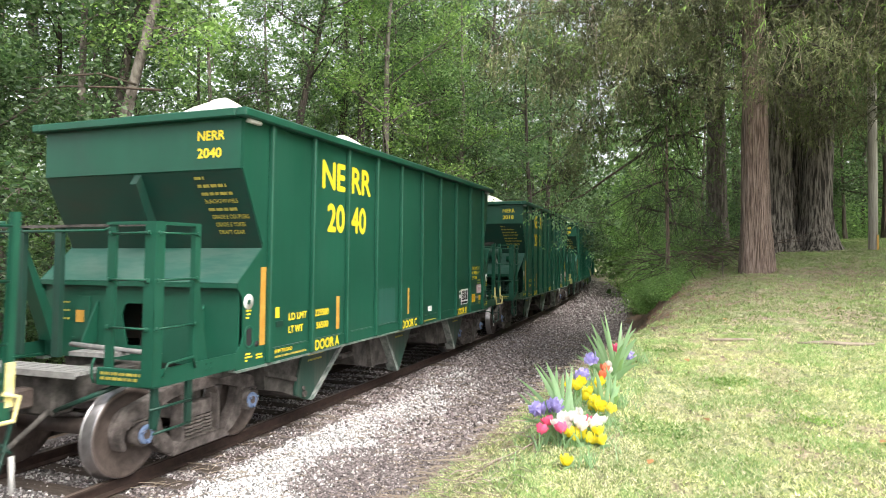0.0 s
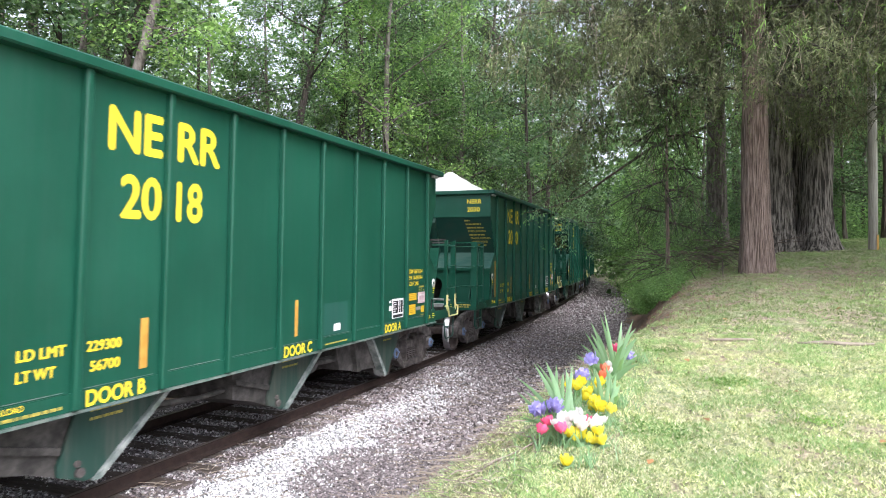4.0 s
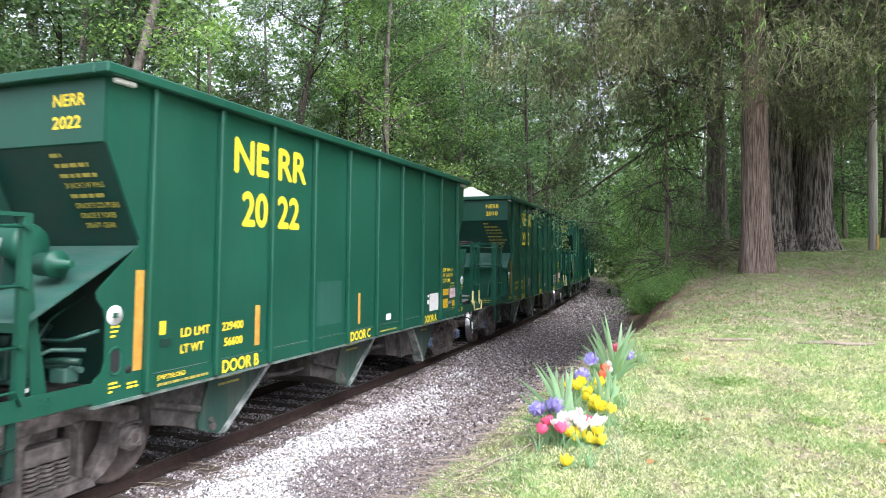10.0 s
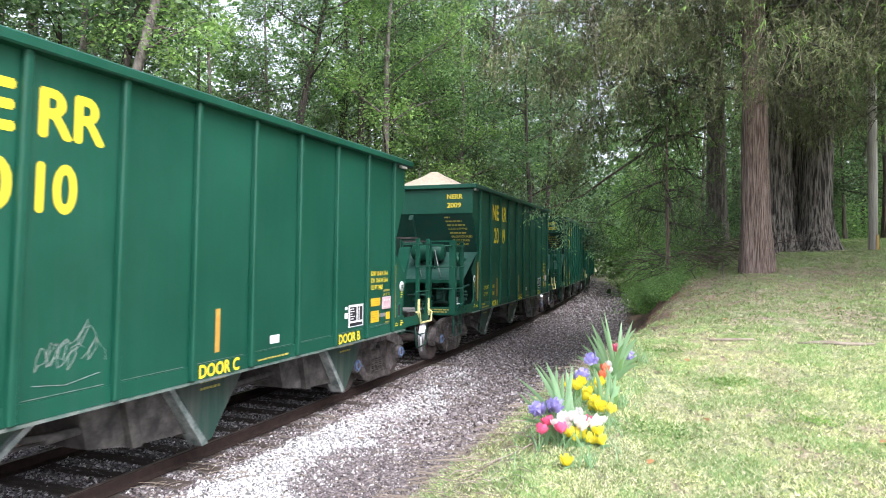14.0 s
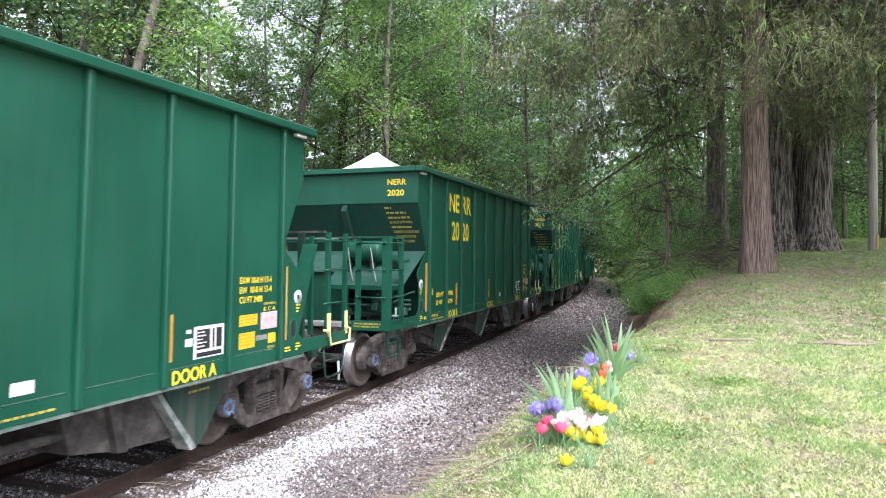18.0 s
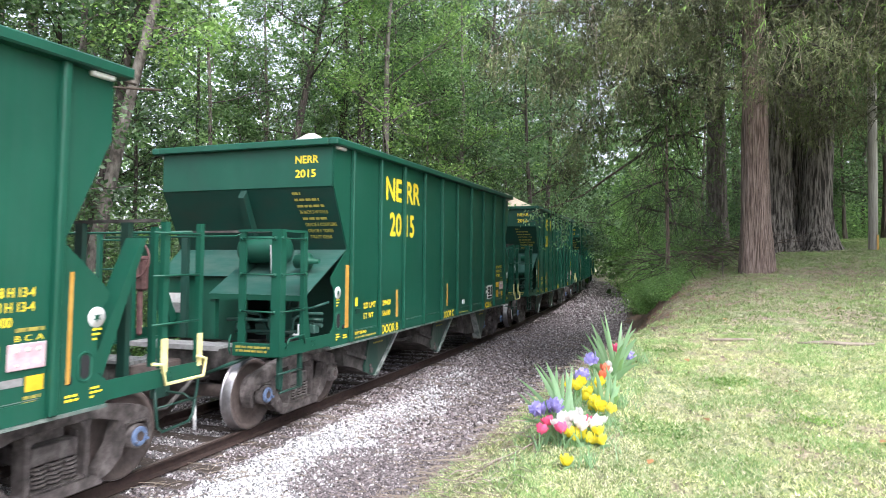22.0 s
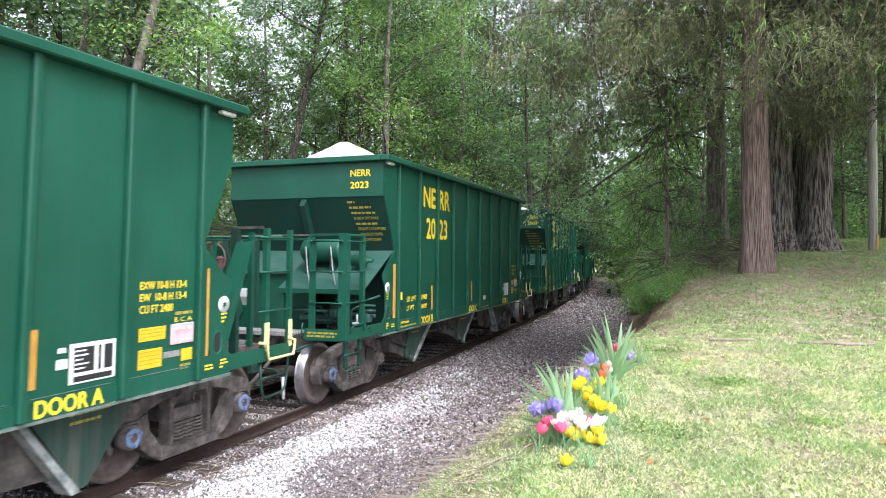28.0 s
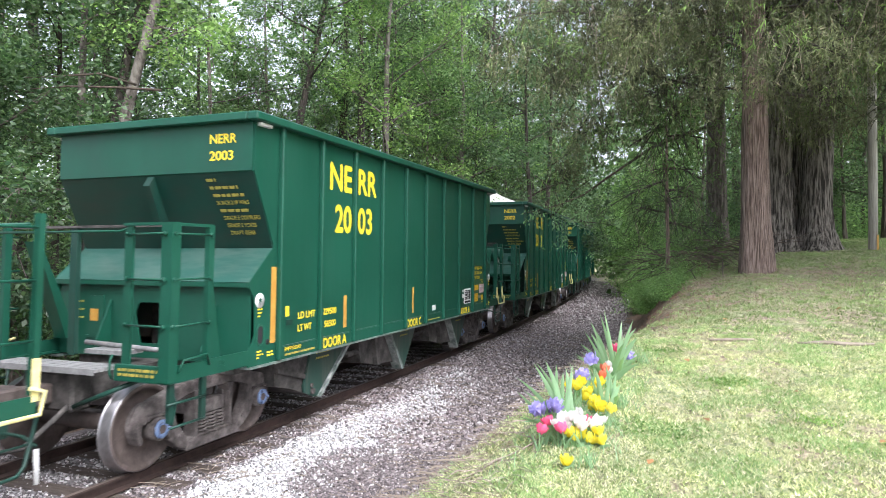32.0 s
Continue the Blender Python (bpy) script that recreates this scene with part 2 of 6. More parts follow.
M_STONE_WHITE = stones_material("white_ballast", [(0.0, (0.05, 0.048, 0.047)), (0.25, (0.2, 0.195, 0.195)), (0.5, (0.48, 0.475, 0.475)), (1.0, (0.85, 0.85, 0.85))])
M_STONE_GREY = stones_material("grey_crib_ballast", [(0.0, (0.06, 0.055, 0.055)), (0.4, (0.2, 0.19, 0.19)), (0.75, (0.42, 0.4, 0.4)), (1.0, (0.72, 0.71, 0.7))])
M_STONE_BROWN = stones_material("brown_ballast", [(0.0, (0.035, 0.03, 0.028)), (0.35, (0.16, 0.133, 0.132)), (0.7, (0.36, 0.31, 0.31)), (0.86, (0.45, 0.405, 0.405)), (1.0, (0.68, 0.65, 0.64))])


def ground_material():
    """Gravel, soil and lawn, told apart by the ground's own zones."""
    m = material("ground_cover", rough=0.95)
    n, l = m.node_tree.nodes, m.node_tree.links
    at = n.new("ShaderNodeAttribute")
    at.attribute_name = "zone"
    sep = n.new("ShaderNodeSeparateColor")
    l.new(at.outputs["Color"], sep.inputs[0])
    fine, mid, wide = tex(m, 42, 8, 0.75), tex(m, 3, 6, 0.6), tex(m, 0.6, 4, 0.6)
    soil = ramp(m, fine, [(0.4, (0.045, 0.03, 0.022)), (0.5, (0.15, 0.1, 0.075)), (0.62, (0.3, 0.225, 0.17))])
    clay = mix(m, ramp(m, mid, [(0.5, (0, 0, 0)), (0.7, (1, 1, 1))]), soil, (0.26, 0.11, 0.065))
    grav = ramp(m, fine, [(0.38, (0.035, 0.029, 0.03)), (0.5, (0.14, 0.118, 0.12)), (0.64, (0.4, 0.355, 0.36))])
    white = ramp(m, fine, [(0.38, (0.07, 0.066, 0.062)), (0.5, (0.3, 0.29, 0.28)), (0.64, (0.66, 0.65, 0.64))])
    turf = ramp(m, fine, [(0.4, (0.07, 0.085, 0.035)), (0.5, (0.25, 0.29, 0.125)), (0.6, (0.52, 0.52, 0.33))])
    dry = ramp(m, fine, [(0.4, (0.12, 0.088, 0.055)), (0.6, (0.54, 0.44, 0.32))])
    turf = mix(m, ramp(m, tex(m, 1.2, 6, 0.7), [(0.44, (0, 0, 0)), (0.62, (0.95, 0.95, 0.95))]), turf, dry)
    c = mix(m, sep.outputs[1], clay, grav)
    c = mix(m, sep.outputs[0], c, white)
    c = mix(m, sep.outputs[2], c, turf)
    c = mix(m, 1.0, c, ramp(m, tex(m, 9, 8, 0.8), [(0.4, (0.6, 0.6, 0.6)), (0.6, (1.3, 1.3, 1.3))]), "MULTIPLY")
    set_in(m, "Base Color", c)
    bump(m, fine, 0.8, 0.03)
    return m


M_GROUND = ground_material()


# ---- mesh tools ----
def box(bm, x0, x1, y0, y1, z0, z1, m=None):
    v = [bm.verts.new((x, y, z)) for x in (x0, x1) for y in (y0, y1) for z in (z0, z1)]
    if m:
        for p in v:
            p.co = m @ p.co
    for f in ((0, 1, 3, 2), (4, 6, 7, 5), (0, 4, 5, 1), (2, 3, 7, 6), (0, 2, 6, 4), (1, 5, 7, 3)):
        bm.faces.new([v[i] for i in f])
    return bm


def tube(bm, pts, radii, seg=8, close=True):
    """A bent, tapered round bar."""
    pts = [Vector(p) for p in pts]
    if not isinstance(radii, (list, tuple)):
        radii = [radii] * len(pts)
    rings, side = [], None
    for i, p in enumerate(pts):
        d = (pts[min(i + 1, len(pts) - 1)] - pts[max(i - 1, 0)]).normalized()
        if side is None:
            side = d.orthogonal().normalized()
        side = (side - d * side.dot(d)).normalized()
        up = d.cross(side)
        rings.append([bm.verts.new(p + (side * math.cos(2 * math.pi * k / seg) + up * math.sin(2 * math.pi * k / seg)) * radii[i]) for k in range(seg)])
    for a, b in zip(rings, rings[1:]):
        for k in range(seg):
            f = bm.faces.new((a[k], a[(k + 1) % seg], b[(k + 1) % seg], b[k]))
            f.smooth = seg > 5
    if close:
        bm.faces.new(rings[0][::-1])
        bm.faces.new(rings[-1])
    return bm


def prism(bm, outline, axis, a, b):
    """An outline of (u, v) pairs, drawn out along an axis from a to b."""
    def place(u, v, w):
        return {"x": (w, u, v), "y": (u, w, v), "z": (u, v, w)}[axis]
    lo = [bm.verts.new(place(u, v, a)) for u, v in outline]
    hi = [bm.verts.new(place(u, v, b)) for u, v in outline]
    n = len(outline)
    bm.faces.new(lo[::-1])
    bm.faces.new(hi)
    for i in range(n):
        bm.faces.new((lo[i], lo[(i + 1) % n], hi[(i + 1) % n], hi[i]))
    return bm


def lathe(bm, profile, axis="x", seg=32, centre=(0, 0, 0)):
    """A profile of (along, radius) pairs turned about an axis."""
    c, rings = Vector(centre), []
    for w, r in profile:
        ring = []
        for k in range(seg):
            a = 2 * math.pi * k / seg
            p = {"x": (w, r * math.cos(a), r * math.sin(a)), "y": (r * math.sin(a), w, r * math.cos(a)), "z": (r * math.cos(a), r * math.sin(a), w)}[axis]
            ring.append(bm.verts.new(c + Vector(p)))
        rings.append(ring)
    for a, b in zip(rings, rings[1:]):
        for k in range(seg):
            f = bm.faces.new((a[k], a[(k + 1) % seg], b[(k + 1) % seg], b[k]))
            f.smooth = True
    bm.faces.new(rings[0][::-1])
    bm.faces.new(rings[-1])
    return bm


def soften(bm, width, segments=1):
    bmesh.ops.recalc_face_normals(bm, faces=bm.faces)
    edges = [e for e in bm.edges if len(e.link_faces) == 2 and e.calc_face_angle(0) > 0.6]
    bmesh.ops.bevel(bm, geom=edges, offset=width, segments=segments, affect="EDGES", clamp_overlap=True)
    return bm


def finish(bm, name, mat):
    bmesh.ops.recalc_face_normals(bm, faces=bm.faces)
    me = bpy.data.meshes.new(name)
    bm.to_mesh(me)
    bm.free()
    for m in mat if isinstance(mat, (list, tuple)) else [mat]:
        me.materials.append(m)
    return me


def part(name, bm, mat, parent, label=""):
    ob = new(name, finish(bm, name, mat) if isinstance(bm, bmesh.types.BMesh) else bm)
    ob.parent = parent
    return tagged(ob, label, kind="stuff" if name.endswith("print") else "")


def shared(name, me, parent, m, label=""):
    """A further piece on a mesh that others use too."""
    ob = new(name, me)
    ob.parent = parent
    ob.matrix_basis = m
    return tagged(ob, label)


def B():
    return bmesh.new()


def raw_mesh(name, verts, faces, mat):
    """A mesh from arrays; all faces have the same number of corners."""
    me = bpy.data.meshes.new(name)
    n, k = faces.shape
    me.vertices.add(len(verts))
    me.vertices.foreach_set("co", verts.astype(np.float32).ravel())
    me.loops.add(n * k)
    me.loops.foreach_set("vertex_index", faces.astype(np.int32).ravel())
    me.polygons.add(n)
    me.polygons.foreach_set("loop_start", np.arange(0, n * k, k, dtype=np.int32))
    me.update(calc_edges=True)
    me.materials.append(mat)
    return me


def unit(v):
    return v / np.maximum(np.linalg.norm(v, axis=1, keepdims=True), 1e-9)


def leaf_mesh(name, rng, centres, size, mat, spread=0.35, droop=0.3, slim=0.55, flat=0.6):
    """Folded pointed leaves at the given places, each a little island of its own."""
    n = len(centres)
    d = rng.normal(size=(n, 3))
    d[:, 2] = d[:, 2] * 0.5 - droop
    d = unit(d)
    up = rng.normal(size=(n, 3)) * (1 - flat) + np.array([0, 0, flat])
    s = unit(np.cross(d, up))
    nrm = np.cross(s, d)
    L = (size * rng.uniform(0.6, 1.35, n))[:, None]
    w = L * slim * 0.5
    c = centres + rng.normal(size=(n, 3)) * spread * size
    v = np.stack([c, c + d * L * 0.5 + s * w + nrm * w * 0.35, c + d * L, c + d * L * 0.5 - s * w + nrm * w * 0.35], 1)
    return raw_mesh(name, v.reshape(-1, 3), np.arange(4 * n).reshape(n, 4), mat)


def text_mesh(body, height, bold=0.0, aspect=1.0):
    """Letters as a thin flat mesh: x to the right, y up, from the lower left corner."""
    cu = bpy.data.curves.new("letters", "FONT")
    cu.body, cu.size, cu.resolution_u = body, height / 0.7, 4
    ob = bpy.data.objects.new("letters", cu)
    me = bpy.data.meshes.new_from_object(ob)
    bpy.data.objects.remove(ob)
    bpy.data.curves.remove(cu)
    x0 = min(v.co.x for v in me.vertices)
    for v in me.vertices:
        v.co.x = (v.co.x - x0) * aspect
    if not bold:
        return me
    # heavier strokes: the letters laid over themselves, a hair apart
    bm = bmesh.new()
    for i, (dx, dy) in enumerate(((-1, 0), (1, 0), (0, 1), (0, -1))):
        bm.from_mesh(me)
        bm.verts.ensure_lookup_table()
        for v in bm.verts[-len(me.vertices):]:
            v.co += Vector((dx * bold, dy * bold, 0.0006 * i))
    bm.to_mesh(me)
    bm.free()
    return me


def text_width(me):
    return max(v.co.x for v in me.vertices)


ON_SIDE = Matrix(((0, 0, 1, 0), (1, 0, 0, 0), (0, 1, 0, 0), (0, 0, 0, 1)))    # reads along +y, faces +x
ON_END = Matrix(((1, 0, 0, 0), (0, 0, -1, 0), (0, 1, 0, 0), (0, 0, 0, 1)))    # reads along +x, faces -y


# ---- the train: open hopper cars ----
HALF = RIM_LENGTH / 2
SIDE_X, RIB_X, RIM_X, RIM_Z = 1.504, 1.572, 1.625, 3.905
TRUCK_D = (0.09, RIM_LENGTH - 0.09)
AXLE = 0.8636
TURN = Matrix.Rotation(math.pi, 4, "Z")


def Y(d):
    return d - HALF


def moved(bm, m):
    for v in bm.verts:
        v.co = m @ v.co
    return bm


def wheel_mesh():
    prof = [(0.665, 0.12), (0.665, 0.20), (0.70, 0.30), (0.70, 0.39), (0.70, 0.472), (0.708, 0.476), (0.712, 0.468), (0.725, 0.459), (0.835, 0.452), (0.842, 0.445),
            (0.842, 0.398), (0.805, 0.385), (0.765, 0.33), (0.775, 0.22), (0.80, 0.17), (0.835, 0.155), (0.84, 0.12), (0.84, 0.085), (1.09, 0.08)]
    bm = B()
    for s in (1, -1):
        lathe(bm, [(s * w, r) for w, r in prof], "x", 40)
    tube(bm, [(-0.7, 0, 0), (0.7, 0, 0)], 0.085, 14)
    bmesh.ops.recalc_face_normals(bm, faces=bm.faces)
    for f in bm.faces:
        c = f.calc_center_median()
        r = math.hypot(c.y, c.z)
        f.material_index = 1 if r > 0.44 and abs(c.x) < 0.84 else 0
    return finish(bm, "wheel_set", [M_WHEEL, M_TREAD])


def cap_mesh(mat):
    bm = B()
    lathe(bm, [(1.06, 0.07), (1.06, 0.096), (1.088, 0.096), (1.096, 0.086), (1.096, 0.052), (1.088, 0.046), (1.088, 0.01)], "x", 24)
    for k in range(3):
        a = 2 * math.pi * k / 3 + 0.4
        tube(bm, [(1.095, 0.075 * math.cos(a), 0.075 * math.sin(a)), (1.122, 0.075 * math.cos(a), 0.075 * math.sin(a))], 0.016, 6)
    return finish(bm, "bearing_cap", mat)


def side_frame_mesh():
    """A cast truck side: arched top member, sloping tension members, columns, spring seat and hooded jaws round the axles."""
    bm = B()
    half = [(1.07, 0.53), (1.075, 0.62), (1.03, 0.70), (0.92, 0.755), (0.72, 0.80), (0.50, 0.845), (0.22, 0.865)]
    under = [(0.24, 0.735), (0.42, 0.725), (0.62, 0.665), (0.735, 0.60), (0.99, 0.60), (1.01, 0.53)]
    prism(bm, [(-y, z) for y, z in half] + half[::-1] + under[::-1] + [(-y, z) for y, z in under], "x", 0.95, 1.075)
    for s in (1, -1):
        prism(bm, [(s * y, z) for y, z in ((0.745, 0.61), (0.64, 0.655), (0.585, 0.46), (0.43, 0.265), (0.40, 0.13), (0.56, 0.18), (0.70, 0.30), (0.755, 0.44))], "x", 0.955, 1.085)
        prism(bm, [(s * y, z) for y, z in ((0.265, 0.22), (0.32, 0.22), (0.32, 0.745), (0.265, 0.745))], "x", 0.93, 1.095)
        prism(bm, [(s * y, z) for y, z in ((0.265, 0.64), (0.325, 0.69), (0.34, 0.745), (0.20, 0.745))], "x", 0.935, 1.10)
        hood = [radians(a) for a in range(-70, 111, 15)]
        prism(bm, [(s * (AXLE + 0.05 + 0.20 * math.cos(a)), 0.50 + 0.22 * math.sin(a)) for a in hood], "x", 0.885, 0.93)
        arc = [radians(a) for a in range(-35, 76, 11)]
        prism(bm, [(s * (AXLE + 0.245 * math.cos(a)), 0.457 + 0.245 * math.sin(a)) for a in arc] + [(s * (AXLE + 0.19 * math.cos(a)), 0.457 + 0.19 * math.sin(a)) for a in reversed(arc)], "x", 0.90, 1.06)
        tube(bm, [(0.95, s * AXLE, 0.457), (1.13, s * AXLE, 0.457)], 0.122, 20)
        prism(bm, [(s * AXLE + y, z) for y, z in ((-0.15, 0.605), (0.15, 0.605), (0.145, 0.55), (0.10, 0.585), (-0.10, 0.585), (-0.145, 0.55))], "x", 0.94, 1.11)
        tube(bm, [(1.03, s * 0.53, 0.30), (1.095, s * 0.53, 0.30)], 0.03, 10)
    prism(bm, [(-0.46, 0.12), (0.46, 0.12), (0.40, 0.20), (0.34, 0.235), (-0.34, 0.235), (-0.40, 0.20)], "x", 0.90, 1.12)
    prism(bm, [(-0.30, 0.235), (0.30, 0.235), (0.28, 0.25), (-0.28, 0.25)], "x", 0.89, 1.13)
    moved(bm, Matrix.Translation((-0.06, 0, 0)))
    return finish(soften(bm, 0.014, 2), "side_frame", M_CAST)


def spring_mesh():
    bm = B()
    n = 44
    tube(bm, [(0.062 * math.cos(k * 0.75), 0.062 * math.sin(k * 0.75), 0.245 + 0.20 * k / n) for k in range(n + 1)], 0.0135, 5)
    return finish(bm, "coil_spring", M_CAST)


def bolster_mesh():
    bm = B()
    box(bm, -0.985, 0.985, -0.235, 0.235, 0.445, 0.60)
    box(bm, -0.85, 0.85, -0.2, 0.2, 0.6, 0.72)
    for s in (1, -1):
        box(bm, s * 0.91 - 0.05, s * 0.91 + 0.05, -0.258, -0.238, 0.25, 0.66)
        box(bm, s * 0.91 - 0.05, s * 0.91 + 0.05, 0.238, 0.258, 0.25, 0.66)
        box(bm, -0.75, 0.75, s * 0.36 - 0.05, s * 0.36 + 0.05, 0.33, 0.43)
    return finish(soften(bm, 0.012), "bolster", M_CAST)


def side_outline():
    near = [(0.10, 3.85), (0.10, 3.24), (0.48, 2.45), (0.51, 2.40), (0.50, 2.34), (0.10, 1.99), (0.055, 1.94), (0.065, 1.88), (0.13, 1.80), (0.16, 1.70), (0.17, 1.34), (0.14, 1.25), (0.06, 1.19), (0.06, 0.98)]
    return [(Y(d), z) for d, z in near] + [(-Y(d), z) for d, z in reversed(near)]


def slab(x0, x1, a, b, thick, bm=None):
    """A sloped plate across the car from (d, z) a to b."""
    bm = bm or B()
    (d0, z0), (d1, z1) = a, b
    n = Vector((d1 - d0, z1 - z0)).normalized()
    ox, oz = -n.y * thick, n.x * thick
    return prism(bm, [(Y(d0), z0), (Y(d1), z1), (Y(d1) + ox, z1 + oz), (Y(d0) + ox, z0 + oz)], "x", x0, x1)


def stripes(bm, x0, y0, rows, height, gap, rng, on, plane):
    """Bars in place of small print: rows of (width) at a plane, reading along u."""
    for i, w in enumerate(rows):
        v = y0 - i * (height + gap)
        u, end = x0, x0 + w
        while u < end - 0.01:
            k = min(rng.uniform(0.035, 0.09), end - u)
            p = [(u, v), (u + k, v), (u + k, v + height), (u, v + height)]
            if on == "x":
                prism(bm, p, "x", plane, plane + 0.003)
            else:
                prism(bm, p, "y", plane - 0.003, plane)
            u += k + 0.016
    return bm


def build_end(car, brake_end, m):
    """One end of a car, drawn at the near end and turned into place by m."""
    def add(name, bm, mat, label="", parent=None):
        return part(name, moved(bm, m), mat, parent or car, label)
    add("hood", prism(B(), [(Y(0.08), 3.83), (Y(0.08), 3.24), (Y(0.11), 3.22), (Y(0.11), 3.83)], "x", -1.488, 1.488), M_GREEN)
    # slope sheet and rib take the darker green in place of their shade
    add("slope_sheet", slab(-1.488, 1.488, (0.11, 3.24), (0.53, 2.35), -0.015), M_GREEN_DARK, "green slope sheet, its shade put into a darker paint")
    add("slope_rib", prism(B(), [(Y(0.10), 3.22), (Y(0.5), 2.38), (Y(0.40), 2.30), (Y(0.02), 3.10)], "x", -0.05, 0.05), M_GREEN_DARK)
    rng = random.Random(5)
    if brake_end:
        add("deck", slab(-1.488, -0.05, (0.50, 2.345), (0.06, 1.95), 0.015), M_DECK, "dusty light green sloping deck")
        add("deck_hood", slab(-0.046, 1.488, (0.50, 2.345), (-0.60, 1.72), 0.015), M_DECK, "dusty light green hood plate")
        add("hood_lip", prism(B(), [(Y(-0.60), 1.735), (Y(-0.58), 1.735), (Y(-0.58), 1.66), (Y(-0.60), 1.66)], "x", -0.046, 1.488), M_GREEN)
        add("end_wall", box(B(), -1.47, 0.08, Y(0.13), Y(0.15), 1.0, 1.94), M_GREEN)
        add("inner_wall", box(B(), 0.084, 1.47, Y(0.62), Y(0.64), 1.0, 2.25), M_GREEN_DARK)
        add("hood_post", box(B(), -0.03, 0.06, Y(-0.57), Y(-0.49), 1.12, 1.68), M_GREEN)
        bm = lathe(B(), [(0.08, 0.04), (0.09, 0.13), (0.13, 0.18), (0.16, 0.195), (0.80, 0.195), (0.83, 0.18), (0.87, 0.13), (0.88, 0.04)], "x", 24, (0, Y(-0.03), 2.34))
        tank = add("air_reservoir", bm, M_GREEN, "glossy green cylindrical air reservoir")
        for x in (0.24, 0.70):
            add("saddle", prism(B(), [(Y(0.14), 2.25), (Y(-0.2), 2.25), (Y(-0.2), 1.96), (Y(0.14), 2.15)], "x", x - 0.02, x + 0.02), M_GREEN_DARK)
            add("strap", tube(B(), [(x, Y(-0.03 - 0.19), 2.40), (x + 0.16, Y(-0.42), 2.02), (x + 0.26, Y(-0.52), 1.80)], 0.012, 6), M_GALV)
        bm = lathe(B(), [(1.05, 0.05), (1.06, 0.1), (1.2, 0.1), (1.22, 0.12), (1.26, 0.12), (1.27, 0.05), (1.42, 0.03)], "x", 18, (0, Y(-0.12), 2.18))
        add("brake_cylinder", bm, M_GREEN)
        bm = box(B(), 0.78, 1.0, Y(-0.35), Y(-0.1), 1.22, 1.5)
        box(bm, 0.83, 0.95, Y(-0.46), Y(-0.3), 1.28, 1.42)
        tube(bm, [(0.9, Y(-0.3), 1.5), (0.9, Y(-0.3), 1.6)], 0.05, 10)
        add("control_valve", soften(bm, 0.02), M_GREEN_DARK)
        bm = tube(B(), [(0.2, Y(-0.3), 1.2), (1.3, Y(-0.3), 1.22)], 0.025, 8)
        tube(bm, [(1.0, Y(-0.1), 1.35), (1.3, Y(-0.05), 1.37), (1.42, Y(0.0), 1.36)], 0.03, 8)
        tube(bm, [(0.6, Y(0.5), 1.3), (0.65, Y(0.1), 1.5), (0.8, Y(-0.2), 1.42)], 0.02, 8)
        tube(bm, [(1.1, Y(0.3), 1.9), (1.05, Y(0.0), 1.7), (1.15, Y(-0.2), 1.55), (0.95, Y(-0.25), 1.5)], 0.012, 6)
        add("brake_piping", bm, M_GREEN_DARK)
        # pipes and valves get the paler paint for the light on them
        for pts, r in (([(0.15, 0.35, 1.30), (0.55, 0.2, 1.34), (0.95, 0.05, 1.30), (1.38, 0.05, 1.28)], 0.028), ([(0.2, -0.1, 1.45), (0.5, -0.15, 1.42), (0.62, -0.15, 1.22), (0.64, -0.15, 1.05)], 0.022),
                       ([(0.3, 0.4, 1.62), (0.7, 0.3, 1.6), (0.8, 0.1, 1.5), (1.2, 0.05, 1.52), (1.4, 0.2, 1.6)], 0.018), ([(1.1, -0.3, 1.15), (1.12, -0.25, 1.4), (1.2, -0.1, 1.46), (1.36, 0.1, 1.44)], 0.02),
                       ([(0.1, -0.35, 1.36), (0.4, -0.38, 1.38), (0.75, -0.3, 1.36)], 0.024)):
            add("brake_pipe", tube(B(), [(px, Y(py), pz) for px, py, pz in pts], r, 8), M_DECK, "pale green brake pipe, light put into its colour")
        for px, py, pz, w in ((0.42, 0.1, 1.2, 0.12), (1.24, 0.0, 1.24, 0.09), (0.28, -0.25, 1.25, 0.08)):
            bm = box(B(), px - w, px + w, Y(py - w * 0.8), Y(py + w * 0.8), pz - w * 0.7, pz + w * 0.7)
            tube(bm, [(px, Y(py), pz + w * 0.7), (px, Y(py), pz + w * 1.3)], w * 0.45, 10)
            add("brake_valve", soften(bm, 0.02), M_DECK, "pale green brake valve, light put into its colour")
        bm = tube(B(), [(1.3, Y(-0.42), 1.2), (1.3, Y(-0.42), 1.34)], 0.018, 6)
        tube(bm, [(1.24, Y(-0.45), 1.2), (1.38, Y(-0.45), 1.2)], 0.02, 6)
        add("release_handle", bm, M_WHITE, "white painted release rod tips")
        add("data_plate", box(B(), -1.38, -1.06, Y(0.118), Y(0.128), 1.53, 1.68), M_WHITE, "small white data plate")
        add("test_plate", box(B(), -1.38, -1.06, Y(0.118), Y(0.128), 1.38, 1.525), M_GALV)
        # hand brake on the other corner post
    if brake_end and m == Matrix.Identity(4):
        bm = box(B(), -1.37, -1.12, Y(-0.66), Y(-0.54), 1.75, 2.25)
        box(bm, -1.30, -1.19, Y(-0.62), Y(-0.56), 1.1, 1.76)
        add("hand_brake", soften(bm, 0.03), M_RUST, "dusty red-brown hand brake housing")
        bm = B()
        ring = [(-1.24 + 0.27 * math.cos(a), Y(-0.72), 2.2 + 0.27 * math.sin(a)) for a in (2 * math.pi * k / 24 for k in range(25))]
        tube(bm, ring, 0.017, 6, False)
        for k in range(5):
            a = 2 * math.pi * k / 5
